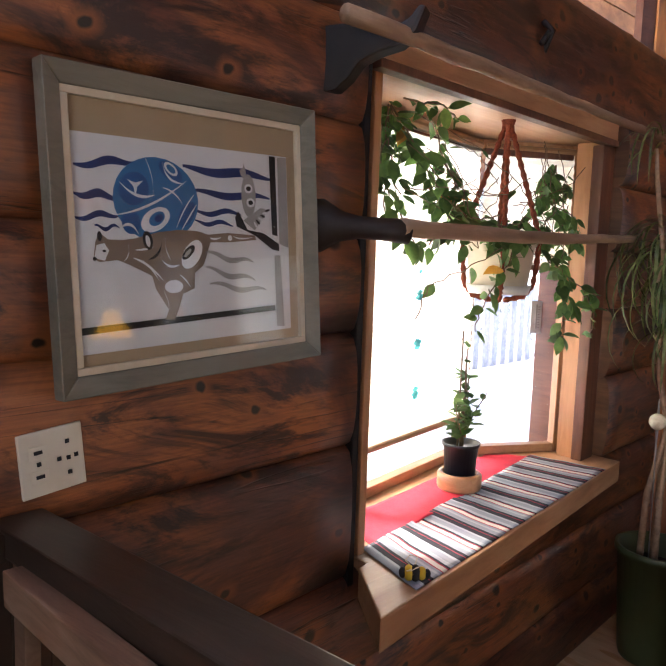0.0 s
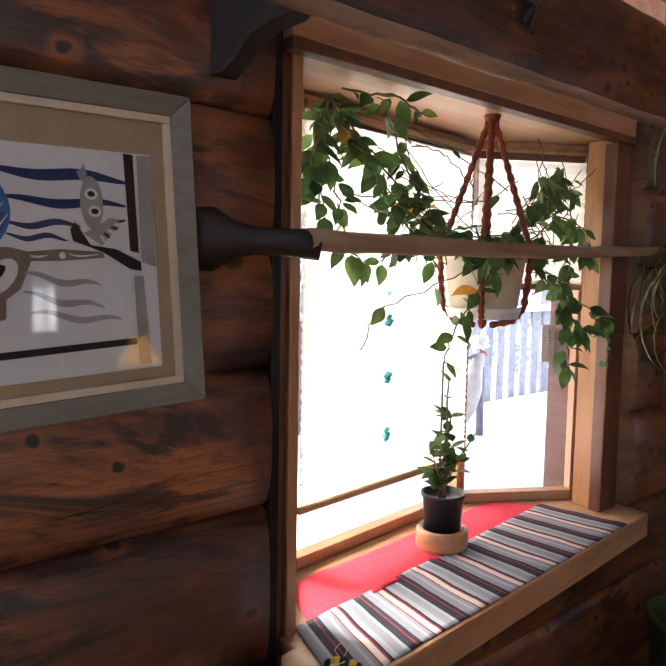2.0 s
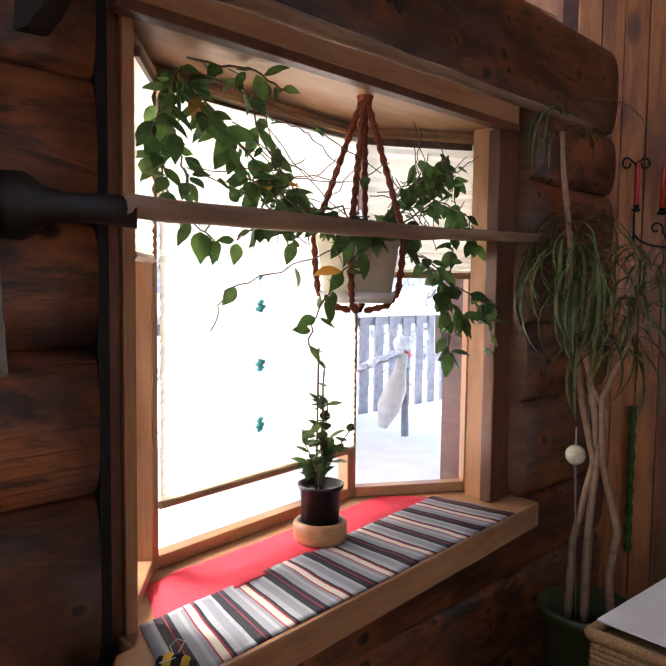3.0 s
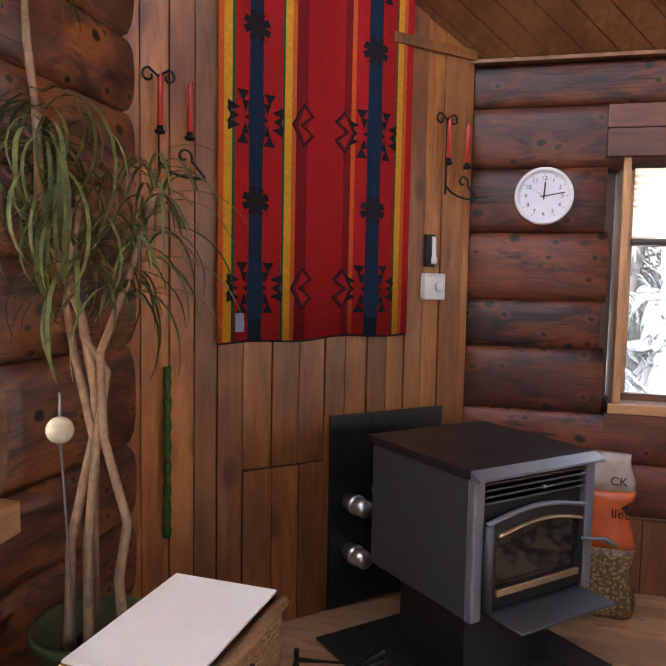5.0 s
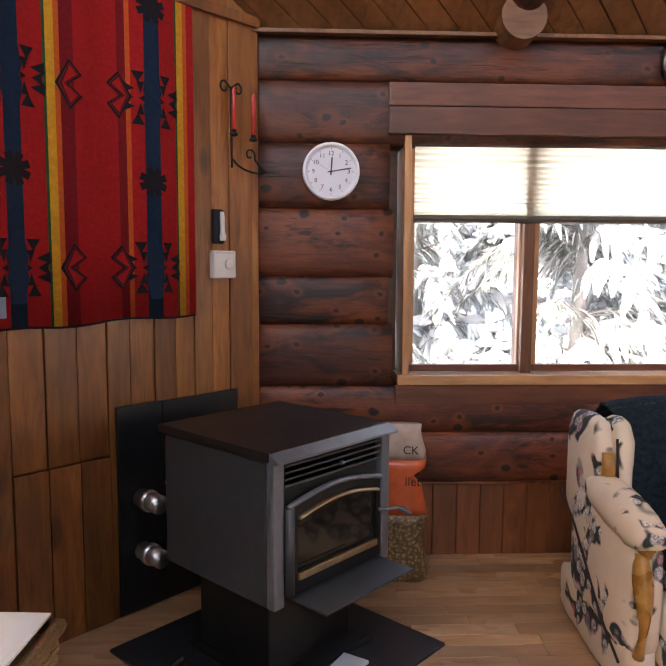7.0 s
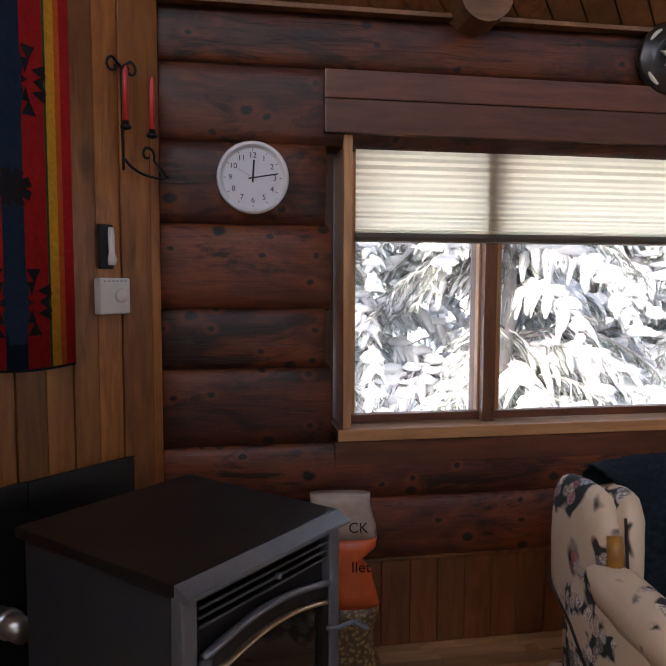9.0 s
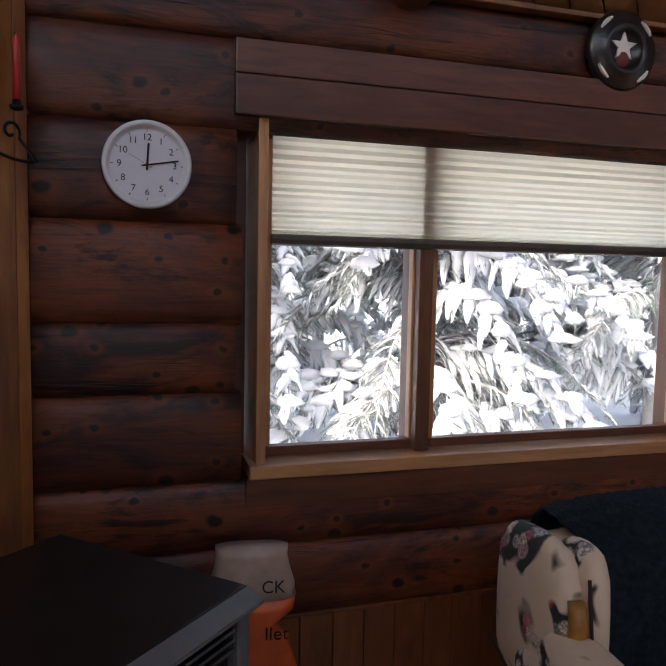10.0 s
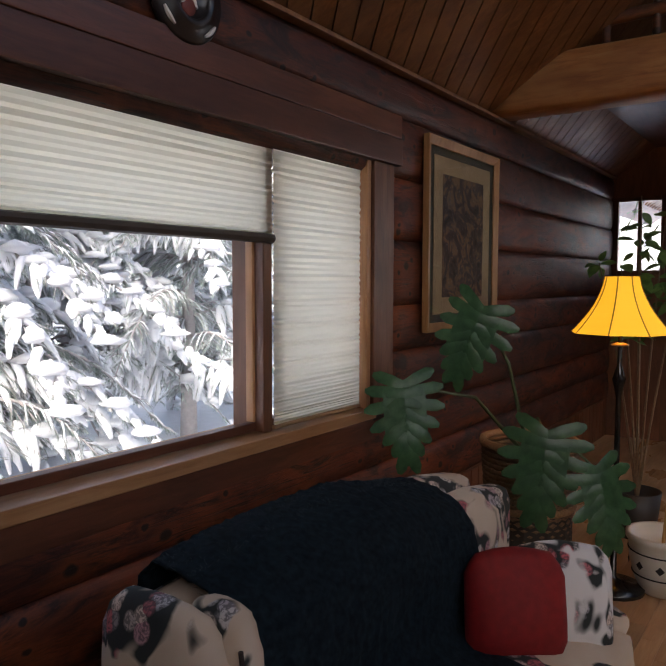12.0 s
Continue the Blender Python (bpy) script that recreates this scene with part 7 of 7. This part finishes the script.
for k in range(10):
    a = k * math.pi / 5 + 0.1
    c, s = math.cos(a), math.sin(a)
    bm = bmesh.new()
    pts = [Vector((0.148 * c, 0.148 * s, 0.145)) + Vector((-s * p, c * p, q)) for p, q in ((-0.02, 0), (0, -0.02), (0.02, 0), (0, 0.02))]
    bm.faces.new([bm.verts.new(p) for p in pts])
    part("diamond", bm, INK_BLACK, wp)
bm = bmesh.new()
tube(bm, [(0.0, 0.0, 0.22), (0.06, -0.03, 0.8), (0.1, -0.06, 1.25)], 0.009, 8)
part("bamboo_cane", bm, plain("bamboo", (0.42, 0.25, 0.08), 0.4), wp, "yellow bamboo cane")
# leafy plant in front of the far window
fic = thing("leafy_houseplant", "dark leafy houseplant on a tall stem behind the lamp", "plant", pose(5.75, 3.2, 0))
bm = bmesh.new()
lathe(bm, [(0, 0), (0.1, 0), (0.13, 0.26), (0.12, 0.26), (0.11, 0.22), (0, 0.22)], 20)
part("pot", bm, plain("fern_pot_dark", (0.02, 0.016, 0.014), 0.5), fic, smooth=True)
rg = random.Random(44)
FL = mesh(oval_leaf(0.1, 0.03, 0.2), LEAF, "ficus_leaf", True)
for k in range(7):
    e = Vector((rg.uniform(-0.15, 0.15), rg.uniform(-0.25, 0.25), rg.uniform(1.5, 1.95)))
    pts = [Vector((0, 0, 0.2)).lerp(e, u) + Vector((0, 0, 0.1 * math.sin(3 * u))) for u in [i / 8 for i in range(9)]]
    bm = bmesh.new()
    tube(bm, [tuple(p) for p in pts], [0.008 * (1 - 0.08 * i) for i in range(9)], 5)
    part("stem", bm, STEM, fic, smooth=True)
    for q in range(16):
        d = Vector((rg.uniform(-1, 1), rg.uniform(-1, 1), rg.uniform(-1, 0.5)))
        leaf_at(FL, pts[rg.randrange(5, 9)] + d * 0.03, d, (-0.6, 0, 1), fic, s=rg.uniform(0.7, 1.2))
# far window in the corner behind the lamp
far_win = thing("window_3", "small dark-framed window in the far corner onto snow", "window", kind="structure")
for b in ((8.38, 8.44, 3.56, 3.6, 1.5, 2.2), (8.38, 8.44, 3.96, 4.0, 1.5, 2.2), (8.38, 8.44, 3.601, 3.959, 1.5, 1.54), (8.38, 8.44, 3.601, 3.959, 2.16, 2.2), (8.385, 8.435, 3.765, 3.795, 1.541, 2.159)):
    part("window_frame", boxed(*b, bevel=0.004), DARK_TRIM_Z, far_win)
for a, b in ((3.601, 3.764), (3.796, 3.959)):
    g = part("pane", boxed(8.408, 8.412, a, b, 1.541, 2.159), GLASS, far_win)
    g.visible_shadow = False

# ---- loft edge at the far end ----
loft = thing("loft", "log loft beam with a pole railing under the roof", "loft", kind="structure")
LOGY2 = wood("loft_log", (0.2, 0.07, 0.02), (0.42, 0.17, 0.05), (0.5, 0.25, 0.09), "y", 0.5, 0.5, 0.2)
bm = bmesh.new()
log_mesh(bm, (5.6, 0.2, 2.535), (5.6, 4.0, 2.535), 0.146, 0.14, 77)
part("beam", bm, [LOGY2, LOG_END], loft, "orange-brown squared log beam", True)
part("deck", boxed(5.62, 8.4, 0.2, 4.0, 2.62, 2.66, 0.003), DARK_TRIM, loft)
for z in (2.83, 3.24):
    bm = bmesh.new()
    tube(bm, [(5.6, 0.3 + 0.36 * i, z + 0.008 * math.sin(i * 1.7)) for i in range(11)], 0.035, 10)
    part("rail", bm, LOG_Y, loft, smooth=True)
for k in range(14):
    bm = bmesh.new()
    tube(bm, [(5.6, 0.4 + 0.25 * k, 2.58), (5.6, 0.4 + 0.25 * k, 3.24)], 0.022, 8)
    part("baluster", bm, LOG_Y, loft, smooth=True)

# log purlin end above the north wall
pur = thing("roof_purlin", "round log purlin under the sloping ceiling", "beam", kind="structure")
bm = bmesh.new()
tube(bm, [(2.31, 4.05, 2.42), (2.31, 3.95, 2.422), (2.31, 3.86, 2.425)], 0.098, 20)
part("purlin_end", bm, LOG_END, pur, "pale sawn log end")
bm = bmesh.new()
D2 = Vector((0, -1, SL)).normalized()
p0 = Vector((2.325, 3.93, 2.5))
tube(bm, [tuple(p0 + D2 * (3.4 * i / 12)) for i in range(13)], 0.085, 18)
part("purlin_log", bm, LOG, pur, "dark round log")
trimn = tagged(part("trim", boxed(1.15, 8.36, 3.97, 4.02, 2.372, 2.39, 0.004), CEIL), "thin ceiling moulding along the logs", "trim", kind="structure")

# ---- outdoors ----
bm = bmesh.new()
n = 60
g = {}
for i in range(n + 1):
    for j in range(n + 1):
        x, y = -120 + 240 * (i / n), -110 + 230 * (j / n)
        # finer cells near the house
        x = math.copysign(abs(x / 120) ** 2.2 * 150, x)
        y = math.copysign(abs(y / 120) ** 2.2 * 150, y) + 4
        h = -0.55 + 0.1 * noise.noise(Vector((x * 0.5, y * 0.5, 0))) + max(0, y - 9) * 0.05
        g[i, j] = bm.verts.new((x, y, h))
for i in range(n):
    for j in range(n):
        bm.faces.new((g[i, j], g[i + 1, j], g[i + 1, j + 1], g[i, j + 1]))
tagged(part("ground", bm, SNOW, smooth=True), "snow-covered ground", "ground", kind="structure")
NEEDLE = leaf_mat("snowy_needles", (0.16, 0.21, 0.19), (0.42, 0.47, 0.44), 0.7)
TWIG = plain("grey_twig", (0.42, 0.4, 0.4), 0.8)
def lump(vs, fs, p, rx, ry, rz, rg):
    """A small uneven clump of snow, flat below and rounded above."""
    b = len(vs)
    k = 7
    vs.append((p[0], p[1], p[2] + rz))
    for ring, (rr, zz) in enumerate(((0.65, 0.7), (1.0, 0.1), (0.7, -0.35))):
        for i in range(k):
            a = 2 * math.pi * i / k + ring * 0.4
            w = rg.uniform(0.75, 1.2)
            vs.append((p[0] + rx * rr * w * math.cos(a), p[1] + ry * rr * w * math.sin(a), p[2] + rz * zz * rg.uniform(0.7, 1.2)))
    for i in range(k):
        fs.append((b, b + 1 + i, b + 1 + (i + 1) % k))
        for ring in range(2):
            o = b + 1 + ring * k
            fs.append((o + i, o + k + i, o + k + (i + 1) % k, o + (i + 1) % k))
    fs.append(tuple(b + 1 + 2 * k + i for i in reversed(range(k))))
def soup(name, vs, fs, mat, parent, smooth=False, label=""):
    me = bpy.data.meshes.new(name)
    me.from_pydata(vs, [], fs)
    me.materials.append(mat)
    for p in me.polygons:
        p.use_smooth = smooth
    ob = new(name, me)
    ob.parent = parent
    ob["kind"] = "stuff"
    if label:
        ob["label"] = label
    return ob
def drape(vs, fs, p, d, L, r, rg, k=6, droop=0.8):
    """A finger of heavy snow lying on a twig and hanging over its end."""
    p, d = Vector(p), Vector(d).normalized()
    side = d.cross(Vector((0, 0, 1)))
    side = side.normalized() if side.length > 0.05 else Vector((1, 0, 0))
    n = 5
    b = len(vs)
    for i in range(n + 1):
        u = i / n
        c = p + d * (L * u) + Vector((0, 0, -droop * L * u * u))
        w = r * (0.45, 0.85, 1.1, 1.0, 0.8, 0.3)[i] * rg.uniform(0.75, 1.25)
        for q in range(k):
            a = 2 * math.pi * q / k
            f = rg.uniform(0.8, 1.2)
            vs.append(tuple(c + side * (w * f * math.cos(a)) + Vector((0, 0, w * 0.8 * f * math.sin(a)))))
    for i in range(n):
        for q in range(k):
            o = b + i * k
            fs.append((o + q, o + (q + 1) % k, o + k + (q + 1) % k, o + k + q))
    fs.append(tuple(b + q for q in reversed(range(k))))
    fs.append(tuple(b + n * k + q for q in range(k)))
def snowy_tree(x, y, h, r, seed, boughs=60, snow=1.0):
    """A conifer with heavy drooping boughs under thick snow."""
    rg = random.Random(seed)
    ob = thing("snowy_conifer", "conifer with drooping boughs under thick white snow", "tree", pose(x, y, -0.6), "snowy trees outside")
    bm = bmesh.new()
    tube(bm, [(0, 0, 0), (0.03, 0, h * 0.4), (0, 0.02, h)], [0.11, 0.07, 0.015], 9)
    part("trunk", bm, TWIG, ob, smooth=True)
    limbs = bmesh.new()
    nv, nf, sv, sf = [], [], [], []
    def spray(t, e, n):
        for m in range(n):
            c = t.lerp(e, (m + 0.5) / n)
            w = Vector((rg.uniform(-1, 1), rg.uniform(-1, 1), rg.uniform(-1.4, 0.3))) * 0.045
            q = Vector((w.y, -w.x, 0)).normalized() * 0.004 + Vector((0, 0, 0.003))
            b = len(nv)
            nv.extend((tuple(c - q), tuple(c + q), tuple(c + w + (e - t) * 0.2)))
            nf.append((b, b + 1, b + 2))
    for k in range(boughs):
        z = h * rg.uniform(0.12, 0.97)
        L = r * (1.08 - z / h) * rg.uniform(0.75, 1.15) + 0.2
        a = rg.uniform(0, 2 * math.pi)
        d = Vector((math.cos(a), math.sin(a), 0))
        across = Vector((-d.y, d.x, 0))
        bend = rg.uniform(-0.2, 0.2)
        pts = [Vector((0, 0, z)) + d * (L * u) + across * (bend * L * u * u) + Vector((0, 0, 0.14 * L * math.sin(u * 3) - 0.42 * L * u * u)) for u in [i / 8 for i in range(9)]]
        tube(limbs, [tuple(p) for p in pts], [0.016 * (1 - 0.8 * i / 8) + 0.003 for i in range(9)], 5)
        heavy = rg.random() < 0.72 * snow
        for i in range(1, 9):
            for s in (-1, 1):
                for q in range(3):
                    t = pts[i].lerp(pts[i - 1], rg.random())
                    l = 0.42 * (1.15 - i / 10) * rg.uniform(0.6, 1.1)
                    dd = across * s * rg.uniform(0.4, 1) + d * rg.uniform(0.3, 0.9)
                    e = t + dd * l + Vector((0, 0, -l * rg.uniform(0.3, 0.8)))
                    tube(limbs, [tuple(t), tuple(t.lerp(e, 0.5) + Vector((0, 0, 0.02))), tuple(e)], [0.005, 0.004, 0.002], 3, caps=False)
                    spray(t, e, 22)
                    if heavy and i > 1 and rg.random() < 0.8:
                        drape(sv, sf, t + Vector((0, 0, 0.02)), dd, l * rg.uniform(0.7, 1.05), rg.uniform(0.03, 0.062), rg, 6, rg.uniform(0.6, 1.2))
                    elif rg.random() < 0.6:
                        drape(sv, sf, t + Vector((0, 0, 0.008)), dd, l * 0.75, rg.uniform(0.006, 0.014), rg, 4, 0.6)
            if heavy and i > 1:
                c = pts[i]
                lump(sv, sf, (c.x, c.y, c.z + 0.035), rg.uniform(0.09, 0.17), rg.uniform(0.09, 0.17), rg.uniform(0.05, 0.09), rg)
    part("limb_framework", limbs, TWIG, ob, smooth=True)
    soup("needles", nv, nf, NEEDLE, ob)
    soup("snow_cover", sv, sf, SNOW, ob, True, "thick white snow")
    return ob
rg = random.Random(30)
for i, (x, y, h, r) in enumerate(((1.3, 8.2, 5.2, 1.9), (2.8, 9.6, 6.0, 2.2), (4.4, 8.4, 5.0, 2.0), (5.9, 9.4, 5.6, 2.1), (7.6, 8.8, 5.4, 2.1), (9.6, 9.6, 6, 2.3), (0.2, 10.6, 6.5, 2.3), (11.8, 9.4, 6, 2.3), (4.2, 11.8, 7, 2.5), (7.6, 12, 7, 2.5), (14.5, 10.5, 7, 2.6), (-6.0, 5.5, 5.5, 2.0), (-7.4, 8.0, 6.5, 2.4), (-6.4, 2.6, 5, 1.8), (-4.5, 9, 6, 2.2))):
    snowy_tree(x, y, h, r, i + 50, 80 if y < 10 and x > 0 else 44, 1.0)
# far wood: plain snowy distance
far = Nodes("far_woods", 0.9)
v = far.coords((1, 1, 0.35))
f = far.noise(v, 1.4, 9, 0.75, 1.0)
far.color(far.ramp(f, [(0.34, (0.16, 0.17, 0.17)), (0.48, (0.45, 0.47, 0.48)), (0.58, (0.8, 0.82, 0.84))]))
bm = bmesh.new()
arcp = [(60 * math.cos(a), 4 + 60 * math.sin(a)) for a in [i * 2 * math.pi / 48 for i in range(48)]]
lo = [bm.verts.new((x, y, -2)) for x, y in arcp]
hi = [bm.verts.new((x, y, 16 + 4 * noise.noise(Vector((x * 0.2, y * 0.2, 0))))) for x, y in arcp]
for i in range(48):
    bm.faces.new((lo[i], lo[(i + 1) % 48], hi[(i + 1) % 48], hi[i]))
tagged(part("backdrop", bm, far.mat, smooth=True), "distant snowy woods", "backdrop", kind="structure")
# deck fence west of the bow window
FEN = plain("weathered_board", (0.3, 0.3, 0.33), 0.85, 0, 0.2, 20, 0.4)
fen = thing("deck_fence", "grey weathered board fence with snow along its rail", "fence")
FX, FY0, FY1 = -2.9, 2.2, 7.4
k = 0
y = FY0
rg = random.Random(3)
while y < FY1:
    part("fence_board", boxed(FX - 0.012, FX + 0.012, y, y + 0.115, -0.6, 1.28 + rg.uniform(-0.02, 0.02), 0.003), FEN, fen)
    y += 0.2
for z in (0.1, 1.2):
    part("fence_rail", boxed(FX - 0.05, FX - 0.014, FY0, FY1, z, z + 0.09, 0.004), FEN, fen)
sv, sf = [], []
for i in range(90):
    lump(sv, sf, (FX, FY0 + (FY1 - FY0) * i / 90, 1.3), 0.05, 0.06, 0.05, rg)
soup("rail_snow", sv, sf, SNOW, fen, True)
dk = tagged(part("deck_snow", boxed(-2.88, -0.5, -2.0, 7.4, -0.5, 0.42, 0.05), SNOW), "thick snow lying on the deck", "snow", kind="structure")

# outdoor thermometer on the bow window's narrow pane
ther = thing("outdoor_thermometer", "white outdoor thermometer fixed to the window pane", "thermometer", pose(-0.195, 2.12, 1.395, 0, 0, -32))
part("plate", boxed(-0.004, 0.004, -0.026, 0.026, -0.07, 0.07, 0.002), plain("pale_plate", (0.55, 0.55, 0.55), 0.5), ther)
bm = bmesh.new()
tube(bm, [(0.005, 0.0, -0.05), (0.005, 0.0, 0.055)], 0.003, 6)
part("glass_tube", bm, INK_GREY, ther, "thin grey glass tube")
for k in range(9):
    part("scale_mark", boxed(0.0042, 0.005, 0.006, 0.016, -0.045 + 0.011 * k, -0.042 + 0.011 * k), INK_GREY, ther)
# carved bird on a post, capped with snow
bird = thing("garden_bird_ornament", "wooden bird ornament with a red beak under a cap of snow", "ornament", pose(-2.0, 4.05, 0.4))
bm = bmesh.new()
tube(bm, [(0, 0.1, 0), (0, 0.09, 0.55)], [0.03, 0.028], 10)
part("post", bm, FEN, bird, "grey wooden post", True)
bm = bmesh.new()
tube(bm, [(0, -0.16, 0.12), (0, -0.1, 0.26), (0, -0.02, 0.4), (0, 0.03, 0.52), (0, 0.06, 0.66)], [0.03, 0.09, 0.085, 0.05, 0.04], 12)
part("bird_body", bm, plain("pale_paint", (0.6, 0.57, 0.52), 0.7), bird, "pale painted body", True)
bm = bmesh.new()
tube(bm, [(0, 0.06, 0.66), (0, 0.12, 0.65), (0, 0.17, 0.63)], [0.03, 0.022, 0.006], 8)
part("beak", bm, plain("faded_red", (0.5, 0.1, 0.09), 0.6), bird, "faded red beak", True)
sv, sf = [], []
for k in range(14):
    lump(sv, sf, (rg.uniform(-0.03, 0.03), 0.05 + rg.uniform(-0.05, 0.05), 0.72 + rg.uniform(-0.02, 0.03)), 0.055, 0.055, 0.05, rg)
for k in range(16):
    lump(sv, sf, (rg.uniform(-0.03, 0.03), -0.42 + 0.03 * k, 0.58 + 0.006 * k), 0.035, 0.035, 0.03, rg)
soup("snow_cap", sv, sf, SNOW, bird, True, "rounded snow cap")
bm = bmesh.new()
tube(bm, [(0, -0.44, 0.56), (0, 0.06, 0.65)], 0.012, 6)
part("branch_arm", bm, FEN, bird, smooth=True)

# ---- floor strips, laid last ----
SM_F = {}
rg = random.Random(17)
count = 0
rest = bmesh.new()
def strip(bm, x0, x1, y0, y1): box(bm, x0, x1, y0, y1, -0.011, 0.0, 0.0015)
y = -3.15
while y < 4.04:
    x = -0.3 - rg.uniform(0, 0.5)
    while x < 8.3:
        L = rg.choice((0.4, 0.55, 0.7, 0.9))
        near = 1.9 < y < 4.04 and 0.4 < x < 4.6 and count < 290
        if near:
            if L not in SM_F:
                SM_F[L] = mesh(boxed(0.0006, L - 0.0006, 0.0005, 0.0745, -0.011, 0.0, 0.001), FLOOR, "floor_strip")
            ob = new("floor_strip", SM_F[L])
            ob.parent = floor
            ob.matrix_basis = pose(x, y, 0)
            count += 1
        else:
            box(rest, x + 0.0006, x + L - 0.0006, y + 0.0005, y + 0.0745, -0.011, 0.0)
        x += L
    y += 0.075
ob = part("far_strips", rest, FLOOR, floor)
ob["kind"] = "stuff"
